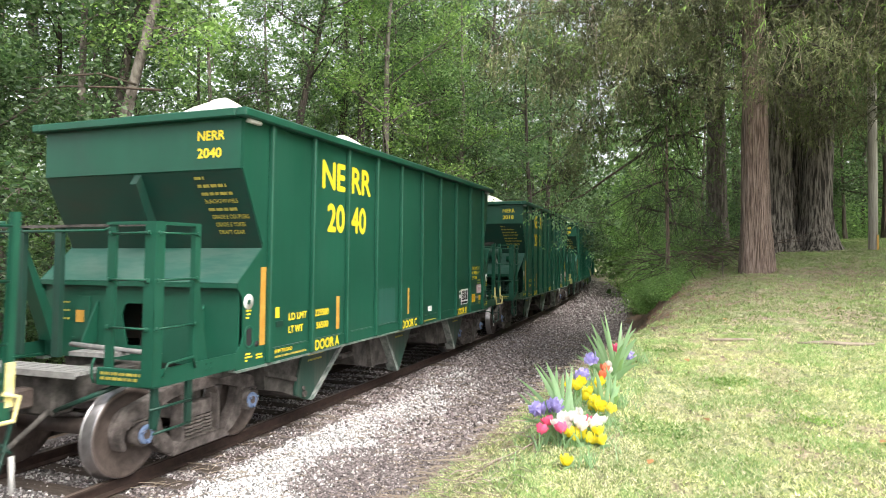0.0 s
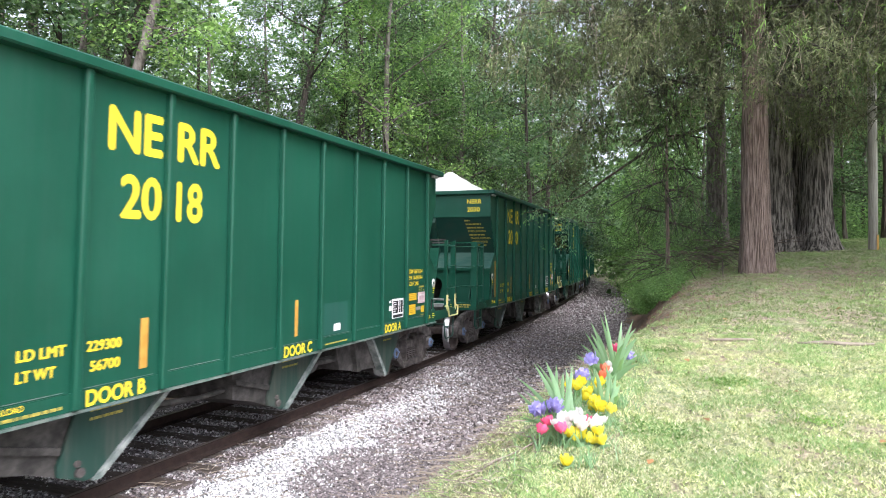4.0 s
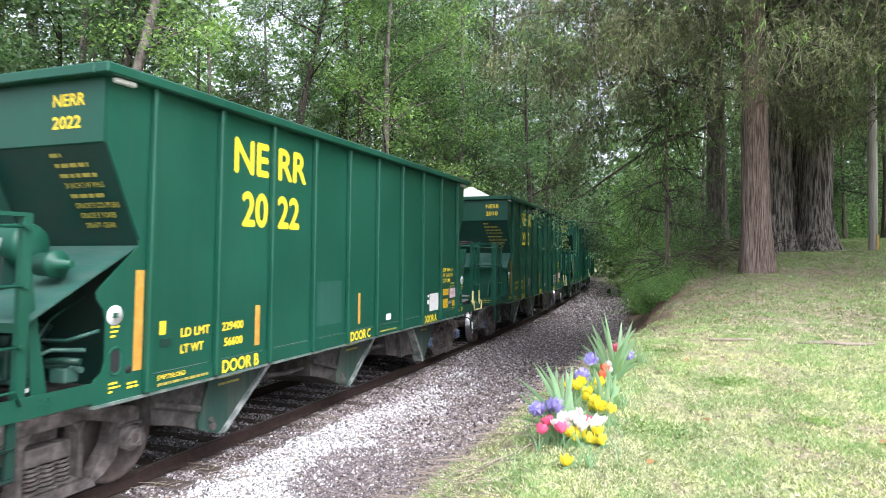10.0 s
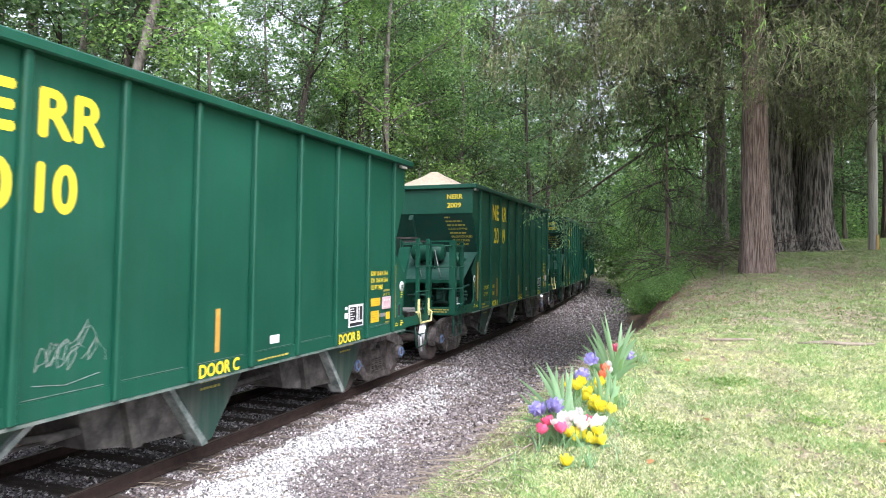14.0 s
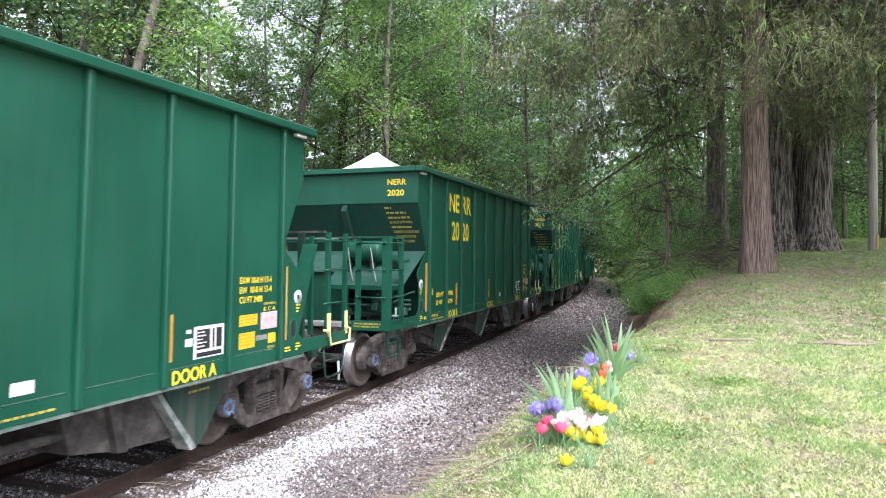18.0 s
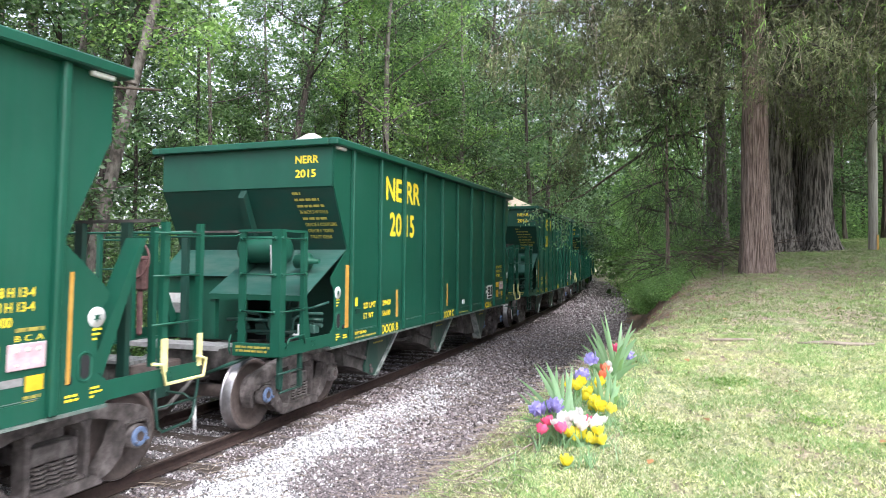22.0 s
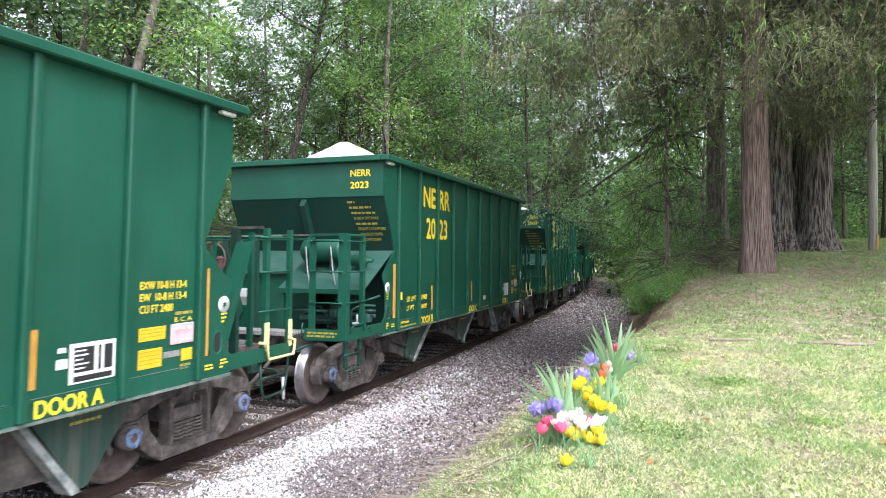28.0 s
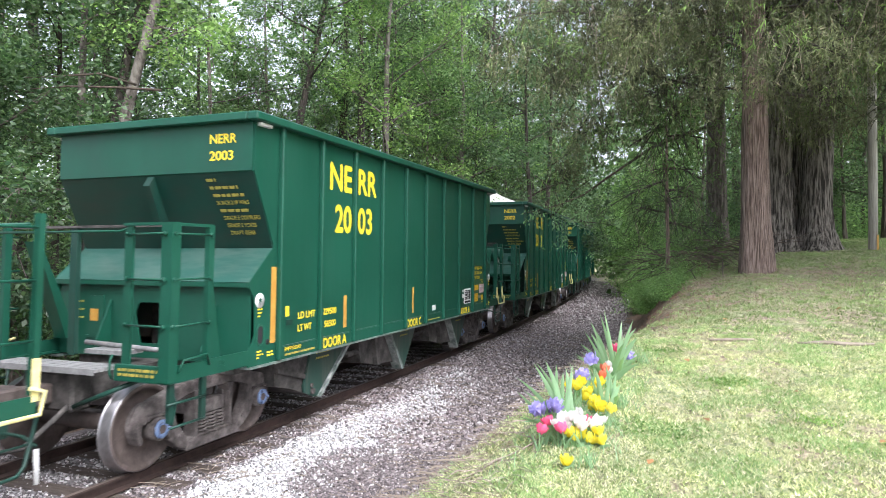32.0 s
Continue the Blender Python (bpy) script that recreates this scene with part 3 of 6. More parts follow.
            tube(bm, [(-1.24, Y(-0.66), 2.2), (-1.24 + 0.26 * math.cos(a), Y(-0.72), 2.2 + 0.26 * math.sin(a))], 0.012, 5)
        add("brake_wheel", bm, M_RUST, "brown spoked brake wheel")
    if not brake_end:
        add("deck", slab(-1.488, 1.488, (0.50, 2.345), (0.06, 1.95), 0.015), M_DECK, "dusty light green sloping deck")
        add("deck_lip", box(B(), -1.488, 1.488, Y(0.055), Y(0.07), 1.89, 1.945), M_GREEN)
        bm = box(B(), -1.47, -0.22, Y(0.13), Y(0.15), 1.0, 1.94)
        box(bm, 0.22, 1.47, Y(0.13), Y(0.15), 1.0, 1.94)
        prism(bm, [(-0.22, 1.94), (0.22, 1.94), (0.22, 1.56), (0.17, 1.66), (0.12, 1.68), (-0.12, 1.68), (-0.17, 1.66), (-0.22, 1.56)], "y", Y(0.13), Y(0.15))
        prism(bm, [(-0.22, 1.0), (0.22, 1.0), (0.22, 1.5), (0.13, 1.18), (-0.13, 1.18), (-0.22, 1.5)], "y", Y(0.13), Y(0.15))
        add("end_wall", bm, M_GREEN)
        # dark sheet added behind the hole to show its shade
        add("inner_wall", box(B(), -0.5, 0.5, Y(0.7), Y(0.72), 0.95, 1.9), M_SOOT)
        bm = box(B(), -0.95, -0.72, Y(0.11), Y(0.128), 1.25, 1.75)
        box(bm, -1.0, -0.67, Y(0.112), Y(0.129), 1.22, 1.25)
        add("bracket_plate", bm, M_GREEN)
        add("decal", box(B(), -0.93, -0.80, Y(0.104), Y(0.108), 1.43, 1.58), M_REFLECT, "small amber decal")
        add("small_print", stripes(B(), -1.2, 1.66, [0.14, 0.14, 0.14], 0.022, 0.08, rng, "y", Y(0.128)), M_YELLOW_OLD, "faded yellow bars of small print")
        for x0 in (-0.62, 0.98):
            add("gusset", prism(B(), [(Y(0.12), 1.7), (Y(0.12), 1.2), (Y(-0.12), 1.16)], "x", x0, x0 + 0.03), M_GREEN)
        bm = tube(B(), [(-0.7, Y(-0.15), 1.2), (0.3, Y(-0.15), 1.16), (0.6, Y(-0.1), 1.14)], 0.03, 8)
        box(bm, -0.5, 0.1, Y(-0.35), Y(-0.05), 1.1, 1.15)
        add("brake_rigging", bm, M_GALV)
    # corner with the three-post ladder
    for x, d, w, t in ((0.90, -1.10, 0.10, 0.03), (1.475, -1.115, 0.06, 0.12)):
        bm = box(B(), x - w / 2, x + w / 2, Y(d - t / 2), Y(d + t / 2), 1.02, 2.58)
        if t > 0.1:
            box(bm, x - 0.10, x + 0.03, Y(d - t / 2 - 0.004), Y(d - t / 2 + 0.02), 1.02, 2.57)
        add("ladder_post", bm, M_GREEN)
    add("ladder_post", box(B(), 1.44, 1.50, Y(-0.63), Y(-0.55), 1.05, 2.57), M_GREEN)
    add("post_brace", prism(B(), [(Y(-0.55), 2.45), (Y(-0.53), 2.45), (Y(-0.28), 1.1), (Y(-0.42), 1.1)], "x", 1.38, 1.40), M_GREEN)
    for z in (2.47, 2.02, 1.56):
        bm = tube(B(), [(0.90, Y(-1.13), z), (1.46, Y(-1.20), z)], 0.012, 6)
        tube(bm, [(1.5, Y(-1.16), z), (1.5, Y(-0.58), z)], 0.012, 6)
        for x, d in ((0.9, -1.13), (1.44, -1.2), (1.51, -1.13), (1.51, -0.6)):
            tube(bm, [(x - 0.012, Y(d), z), (x + 0.012, Y(d), z)], 0.024, 6)
        add("ladder_rung", bm, M_GREEN)
    add("top_bar", box(B(), 0.84, 1.50, Y(-1.13), Y(-1.07), 2.555, 2.585), M_GREEN)
    add("top_bar", box(B(), 1.44, 1.50, Y(-1.06), Y(-0.56), 2.55, 2.58), M_GREEN)
    add("handrail", tube(B(), [(0.88, Y(-1.1), 2.54), (0.80, Y(-1.12), 2.50), (-1.35, Y(-1.12), 2.50)], 0.014, 6), M_GREEN)
    bm = box(B(), 0.80, 1.502, Y(-1.16), Y(-1.12), 1.0, 1.17)
    box(bm, 0.80, 1.502, Y(-1.12), Y(-0.9), 1.0, 1.02)
    add("end_beam", soften(bm, 0.008), M_GREEN)
    add("warning_print", stripes(B(), 0.86, 1.105, [0.5, 0.46], 0.028, 0.02, rng, "y", Y(-1.162)), M_YELLOW_OLD, "faded yellow warning print")
    bm = tube(B(), [(0.79, Y(-1.17), 1.02), (0.79, Y(-1.2), 1.08), (0.79, Y(-1.2), 1.2), (0.79, Y(-1.17), 1.26)], 0.012, 6)
    add("grab_iron", bm, M_GREEN)
    bm = tube(B(), [(1.515, Y(-1.05), 1.1), (1.53, Y(-1.0), 1.22), (1.53, Y(-0.66), 1.24), (1.515, Y(-0.6), 1.12)], 0.012, 6)
    add("grab_iron", bm, M_GREEN)
    bm = B()
    for d in (-1.08, -0.62):
        box(bm, 1.43, 1.47, Y(d - 0.035), Y(d + 0.035), 0.55 if d > -1 else 0.62, 1.02)
    for z in (0.80, 0.57):
        tube(bm, [(1.47, Y(-1.15 if z > 0.7 else -1.1), z - 0.0), (1.47, Y(-0.60), z)], 0.014, 6)
    tube(bm, [(1.44, Y(-1.1), 1.0), (1.42, Y(-0.98), 0.78), (1.47, Y(-1.08), 0.6)], 0.022, 6)
    add("sill_step", bm, M_GREEN_DARK)
    # corner with the pale yellow grips
    for d, w in ((-0.62, 0.07), (-1.11, 0.055)):
        add("corner_post", box(B(), -1.50, -1.44, Y(d - w / 2), Y(d + w / 2), 1.18, 2.58), M_GREEN)
        add("yellow_grip", box(B(), -1.508, -1.488, Y(d - w / 2 - 0.003), Y(d + w / 2 + 0.003), 1.13, 1.46), M_CREAM, "pale yellow painted post foot")
    for z in (2.47, 2.06, 1.60):
        add("ladder_rung", tube(B(), [(-1.52, Y(-0.42), z), (-1.52, Y(-1.05), z)], 0.012, 6), M_GREEN)
    add("step_loop", tube(B(), [(-1.52, Y(-0.45), 1.24), (-1.54, Y(-0.56), 1.22), (-1.545, Y(-0.60), 1.03), (-1.545, Y(-1.12), 1.03), (-1.54, Y(-1.16), 1.2), (-1.52, Y(-1.05), 1.24)], 0.018, 7), M_CREAM, "pale yellow step loop")
    # the dark colour stands in for shade on the bar's underside
    add("cross_bar", box(B(), -1.50, 0.84, Y(-0.52), Y(-0.46), 2.57, 2.60), M_SOOT, "cross bar coloured dark for its shaded underside")
    for x in (-1.14, -0.55):
        add("inner_post", box(B(), x - 0.05, x + 0.05, Y(-0.5), Y(-0.44), 1.1, 2.57), M_GREEN_DARK)
    add("inner_post", box(B(), -0.98, -0.92, Y(-1.06), Y(-1.0), 1.1, 2.55), M_GREEN)
    add("diagonal_brace", prism(B(), [(Y(-0.46), 2.42), (Y(-0.40), 2.42), (Y(0.12), 1.30), (Y(0.0), 1.2)], "x", -1.40, -1.20), M_GREEN)
    bm = B()
    tube(bm, [(-1.45, Y(-0.55), 1.03), (-1.46, Y(-0.6), 0.62), (-1.46, Y(-0.66), 0.56), (-1.46, Y(-1.02), 0.58), (-1.46, Y(-1.08), 0.64), (-1.42, Y(-1.2), 1.0)], 0.016, 6)
    tube(bm, [(-1.46, Y(-0.59), 0.8), (-1.46, Y(-1.1), 0.8)], 0.012, 6)
    add("sill_step", bm, M_GREEN_DARK)
    bm = tube(B(), [(0.0, Y(-1.45), 0.82), (-0.5, Y(-1.3), 0.80), (-1.15, Y(-1.3), 0.78), (-1.25, Y(-1.34), 0.70)], 0.014, 6)
    box(bm, -0.92, -0.86, Y(-1.34), Y(-1.12), 0.74, 0.95)
    add("uncoupling_lever", bm, M_GREEN_DARK)
    add("lever_handle", tube(B(), [(-1.25, Y(-1.34), 0.68), (-1.26, Y(-1.35), 0.40)], 0.02, 6), M_WHITE, "white tipped uncoupling lever handle")
    # platform, draft gear and coupler
    bm = B()
    for k in range(5):
        box(bm, -0.70, 0.74, Y(-1.34 + 0.07 * k), Y(-1.285 + 0.07 * k), 1.10, 1.135)
    box(bm, -0.70, 0.74, Y(-1.345), Y(-1.338), 1.075, 1.135)
    add("crossover_grating", bm, M_GALV, "grey galvanised crossover step")
    add("striker", soften(box(B(), -0.36, 0.36, Y(-1.25), Y(-1.0), 0.66, 1.06), 0.03), M_SOOT)
    bm = box(B(), -0.09, 0.09, Y(-1.62), Y(-1.1), 0.74, 0.94)
    prism(bm, [(-0.13, Y(-1.6)), (0.16, Y(-1.6)), (0.2, Y(-1.75)), (0.15, Y(-1.92)), (0.06, Y(-1.90)), (0.03, Y(-1.78)), (-0.07, Y(-1.78)), (-0.17, Y(-1.96)), (-0.21, Y(-1.92))], "z", 0.70, 0.98)
    add("coupler", soften(bm, 0.02), M_WHEEL, "rust-brown knuckle coupler")
    add("air_hose", tube(B(), [(0.3, Y(-1.25), 0.72), (0.34, Y(-1.45), 0.62), (0.28, Y(-1.7), 0.42), (0.12, Y(-1.9), 0.40)], 0.028, 8), M_SOOT)
    add("train_pipe", tube(B(), [(0.95, Y(-1.0), 0.98), (0.7, Y(-1.18), 0.86), (0.35, Y(-1.22), 0.72)], 0.025, 8), M_GREEN_DARK)
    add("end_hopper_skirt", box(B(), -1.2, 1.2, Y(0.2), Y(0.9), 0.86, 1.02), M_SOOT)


def chute_away(car, off):
    """A hopper whose discharge door slopes up towards the far end."""
    def at(pts):
        return [(Y(d + off), z) for d, z in pts]
    bm = prism(B(), at([(1.05, 1.0), (1.08, 0.56), (1.45, 0.47), (1.9, 0.30), (2.06, 0.28), (2.98, 1.0)]), "x", -1.17, 1.17)
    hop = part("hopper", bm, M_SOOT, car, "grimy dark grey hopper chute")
    for s in (1, -1):
        part("hopper_side", prism(B(), at([(1.87, 0.955), (1.86, 0.84), (1.71, 0.46), (1.72, 0.37), (1.99, 0.265), (2.08, 0.275), (2.95, 0.955)]), "x", s * 1.184, s * 1.215), M_SKIRT, hop, "dusty green side plate")
        part("hopper_rib", prism(B(), at([(1.06, 0.80), (1.07, 0.74), (1.72, 0.56), (1.73, 0.62)]), "x", s * 1.172, s * 1.23), M_SOOT, hop)
        part("door_edge", prism(B(), at([(2.06, 0.25), (2.14, 0.25), (3.06, 0.95), (2.97, 0.95)]), "x", s * 1.14, s * 1.25), M_WORN, hop, "pale scuffed edge of the discharge door")
        tip = tube(B(), [(s * 1.2, Y(off + 1.92), 0.36), (s * 1.25, Y(off + 1.92), 0.36)], 0.045, 8)
        tube(tip, [(s * 1.2, Y(off + 1.9), 0.44), (s * 1.24, Y(off + 1.9), 0.44)], 0.03, 8)
        part("hinge_pin", tip, M_CAST, hop)
    part("hopper_print", stripes(B(), Y(2.02 + off), 0.86, [0.42, 0.36], 0.026, 0.05, random.Random(3), "x", 1.2155), M_YELLOW_OLD, hop)
    part("hopper_door", prism(B(), at([(2.08, 0.262), (3.01, 0.97), (3.04, 0.95), (2.11, 0.245)]), "x", -1.138, 1.138), M_CAST, hop, "dusty steel discharge door")


def chute_towards(car, off):
    """A hopper whose discharge door slopes up towards the near end."""
    def at(pts):
        return [(Y(d + off), z) for d, z in pts]
    bm = prism(B(), at([(6.52, 1.0), (6.66, 0.50), (7.2, 0.395), (7.9, 0.35), (8.12, 0.23), (8.2, 0.24), (8.84, 1.0)]), "x", -1.12, 1.12)
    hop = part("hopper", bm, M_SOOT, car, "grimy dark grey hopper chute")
    for s in (1, -1):
        part("hopper_side", prism(B(), at([(7.60, 0.955), (8.13, 0.21), (8.22, 0.22), (8.36, 0.40), (8.80, 0.955)]), "x", s * 1.184, s * 1.215), M_SKIRT, hop, "dusty green side plate")
        part("door_edge", prism(B(), at([(7.47, 0.95), (7.53, 0.955), (8.13, 0.20), (8.04, 0.19)]), "x", s * 1.06, s * 1.25), M_WORN, hop, "pale scuffed edge of the discharge door")
        part("hopper_rib", prism(B(), at([(6.98, 0.95), (7.12, 0.40), (7.24, 0.39), (7.08, 0.95)]), "x", s * 1.122, s * 1.2), M_SOOT, hop)
    part("hopper_print", stripes(B(), Y(8.02 + off), 0.86, [0.42, 0.32], 0.026, 0.05, random.Random(3), "x", 1.2155), M_YELLOW_OLD, hop)


def build_sides(car, brake_first):
    """Sheets, ribs, rims, sills and hoppers, which are alike from both ends."""
    for s in (1, -1):
        bm = prism(B(), side_outline(), "x", s * SIDE_X, s * (SIDE_X - 0.014))
        part("side_sheet", bm, M_GREEN, car)
        bm = box(B(), s * (SIDE_X + 0.002), s * (SIDE_X + 0.016), Y(0.70), -Y(0.70), 0.985, 1.135)
        part("sill_plate", bm, M_GREEN, car)
        bm = box(B(), s * 1.40, s * (SIDE_X + 0.024), Y(0.06), -Y(0.06), 0.955, 0.982)
        part("sill_edge", bm, M_LIP, car, "dusty pale lower edge")
        for d0, d1 in ((-1.12, 0.06), (RIM_LENGTH - 0.06, RIM_LENGTH + 1.12)):
            bm = box(B(), s * 1.40, s * 1.502, Y(d0), Y(d1), 1.005, 1.03)
            box(bm, s * 1.488, s * 1.503, Y(d0), Y(d1), 1.03, 1.175)
            for k in range(4):
                tube(bm, [(s * 1.503, Y(d0 + 0.7 + 0.07 * (k % 2)), 1.08 + 0.05 * (k // 2)), (s * 1.514, Y(d0 + 0.7 + 0.07 * (k % 2)), 1.08 + 0.05 * (k // 2))], 0.013, 6)
            part("platform_sill", bm, M_GREEN, car)
        for k in range(9):
            d0 = 0.625 + 0.955 * k
            part("weld_seam", box(B(), s * (SIDE_X + 0.001), s * (SIDE_X + 0.0035), Y(d0 + 0.1), Y(d0 + 0.86), 1.146, 1.152), M_LIP, car, "thin pale weld seam")
        rib = finish(soften(box(B(), 0, s * (RIB_X - SIDE_X), -0.036, 0.036, 0.99, 3.82), 0.012), "rib", M_GREEN)
        for k in range(10):
            shared("rib", rib, car, pose(s * SIDE_X, Y(0.625 + 0.955 * k), 0))
        bm = box(B(), s * 1.48, s * RIM_X, Y(-0.03), -Y(-0.03), 3.805, RIM_Z)
        part("top_rail", soften(bm, 0.015), M_GREEN, car)
        for d in (0.0, RIM_LENGTH):
            sg = 1 if d < 1 else -1
            bm = box(B(), -1.478, 1.478, Y(d) - 0.035 * sg, Y(d) + 0.12 * sg, 3.807, RIM_Z - 0.002)
            if s > 0:
                part("end_rail", soften(bm, 0.012), M_GREEN, car)
            else:
                bm.free()
            bm = box(B(), s * 1.506, s * 1.57, Y(d) + 0.13 * sg, Y(d) + 0.36 * sg, 3.76, 3.803)
            part("corner_clip", soften(bm, 0.01), M_WHITE, car, "small white corner fitting")
            bm = lathe(B(), [(s * SIDE_X, 0.088), (s * (SIDE_X + 0.003), 0.088), (s * (SIDE_X + 0.003), 0.001)], "x", 24, (0, Y(d) + (0.26 if d < 1 else 0.18) * sg, 1.73))
            disc = part("round_emblem", bm, M_WHITE, car, "round white emblem with a green flower shape")
            bm = lathe(B(), [(s * (SIDE_X + 0.0032), 0.05), (s * (SIDE_X + 0.0045), 0.05), (s * (SIDE_X + 0.0045), 0.001)], "x", 20, (0, Y(d) + (0.26 if d < 1 else 0.18) * sg, 1.73))
            part("emblem_ground", bm, M_WHITE, disc)
            bm = prism(B(), [(Y(d) + (0.26 if d < 1 else 0.18) * sg + r * math.cos(a), 1.73 + r * math.sin(a)) for r, a in ((0.048 if k % 2 else 0.02, math.pi * k / 6) for k in range(12))], "x", s * (SIDE_X + 0.005), s * (SIDE_X + 0.0065))
            part("emblem_mark", bm, M_GREEN, disc)
            # no opening is cut: a dark plate paints the slot's shade
            bm = prism(B(), [(Y(d) + 0.28 * sg + 0.045 * math.cos(a), 1.33 + 0.05 * math.sin(a) + (0.05 if math.sin(a) > 0 else -0.05)) for a in (2 * math.pi * (k + 0.5) / 12 for k in range(12))], "x", s * (SIDE_X + 0.001), s * (SIDE_X + 0.004))
            hole = part("pull_slot", bm, M_BLACK, car, "dark oval plate painted for the shade in a roping slot")
            bm = tube(B(), [(s * SIDE_X, Y(d) + 0.28 * sg + 0.07 * math.cos(a), 1.33 + 0.07 * math.sin(a) + (0.05 if math.sin(a) > 0 else -0.05)) for a in (2 * math.pi * (k + 0.5) / 12 for k in range(13))], 0.012, 5, False)
            part("slot_frame", bm, M_GREEN, hole)
            # likewise a dark disc for the shade in a small hole
            bm = lathe(B(), [(s * (SIDE_X + 0.001), 0.036), (s * (SIDE_X + 0.003), 0.036), (s * (SIDE_X + 0.003), 0.001)], "x", 14, (0, Y(d) + 0.43 * sg, 1.235))
            part("round_hole", bm, M_BLACK, car, "small dark disc painted for the shade in a hole")
            strip = [(0.53, 1.21, 2.12, 0.05), (2.32, 1.22, 1.68, 0.045)] + ([(4.85, 1.23, 1.69, 0.035)] if d < 1 else [])
            for e, z0, z1, w in strip:
                if d > 1:
                    e, w = (0.44, 0.018) if e < 1 else (2.42, 0.045)
                yy = Y(d) + e * sg
                part("reflector_strip", box(B(), s * (SIDE_X + 0.0005), s * (SIDE_X + 0.004), yy - w, yy + w, z0, z1), M_REFLECT, car, "vertical amber reflective strip")
    bm = box(B(), -0.3, 0.3, Y(-1.05), -Y(-1.05), 0.72, 1.0)
    part("centre_sill", bm, M_SOOT, car)
    # hoppers under the body: the middle one opens towards the brake end's far side
    chute_away(car, 0.0)
    (chute_away if brake_first else chute_towards)(car, 2.97 if brake_first else -3.07)
    chute_towards(car, 0.0)
    lever = (lambda d: d) if brake_first else (lambda d: RIM_LENGTH - d)
    for s in (1, -1):
        plate = [(Y(lever(d)), z) for d, z in ((5.66, 0.72), (5.74, 0.80), (5.90, 0.82), (6.05, 0.76), (6.08, 0.64), (5.98, 0.57), (5.76, 0.56), (5.66, 0.60))]
        part("lever_plate", soften(prism(B(), plate, "x", s * 1.02, s * 1.10), 0.012), M_SOOT, car, "rounded dusty lever casting")
        part("lever_rod", tube(B(), [(s * 1.06, Y(lever(6.0)), 0.69), (s * 1.06, Y(lever(6.62)), 0.67)], 0.045, 8), M_SOOT, car)
    part("brake_rod", tube(B(), [(0.9, Y(2.9), 0.62), (0.9, Y(7.0), 0.62)], 0.02, 6), M_SOOT, car)
    part("slack_pipe", tube(B(), [(1.05, Y(3.0), 0.72), (1.05, Y(3.6), 0.66), (1.0, Y(6.6), 0.7)], 0.03, 8), M_SOOT, car)
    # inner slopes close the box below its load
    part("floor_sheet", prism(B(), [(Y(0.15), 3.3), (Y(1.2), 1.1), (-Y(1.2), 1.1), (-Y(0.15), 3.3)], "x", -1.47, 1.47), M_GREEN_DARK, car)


FRAME_ME, SPRING_ME, BOLSTER_ME, WHEEL_ME = side_frame_mesh(), spring_mesh(), bolster_mesh(), wheel_mesh()
CAP_ME, CAP_GREY_ME = cap_mesh(M_CAP), cap_mesh(M_CAP_GREY)


def build_trucks(car, brake_first):
    for d in TRUCK_D:
        bol = shared("bolster", BOLSTER_ME, car, pose(0, Y(d), 0), "dusty cast steel truck bolster")
        for s in (0, 180):
            shared("side_frame", FRAME_ME, bol, pose(0, 0, 0, 0, 0, s), "dusty brown cast side frame")
            for k in (-0.15, 0.0, 0.15):
                shared("coil_spring", SPRING_ME, bol, pose(0, 0, 0, 0, 0, s) @ pose(0.965, k, 0))
        for e in (-AXLE, AXLE):
            w = shared("wheel_set", WHEEL_ME, car, pose(0, Y(d) + e, WHEEL_R), "brown steel wheels with polished treads")
            w["axle"] = Y(d) + e
            cap = CAP_GREY_ME if brake_first and d < 5 and e > 0 else CAP_ME
            for s in (0, 180):
                shared("bearing_cap", cap, w, pose(0, 0, 0, 0, 0, s), "worn blue bearing end cap" if cap is CAP_ME else "grey bearing end cap")


def flat_part(name, me, mat, car, plane, u, v, at, label=""):
    """Lettering on the side (reads along y) or on an end (reads along x)."""
    me.materials.clear()
    me.materials.append(mat)
    m = Matrix.Translation((at, u, v)) @ ON_SIDE if plane == "x" else Matrix.Translation((u, at, v)) @ ON_END
    return shared(name, me, car, m, label)


def fit_text(body, width, height, bold=0.0):
    me = text_mesh(body, height, bold)
    k = width / text_width(me)
    for v in me.vertices:
        v.co.x *= k
    return me


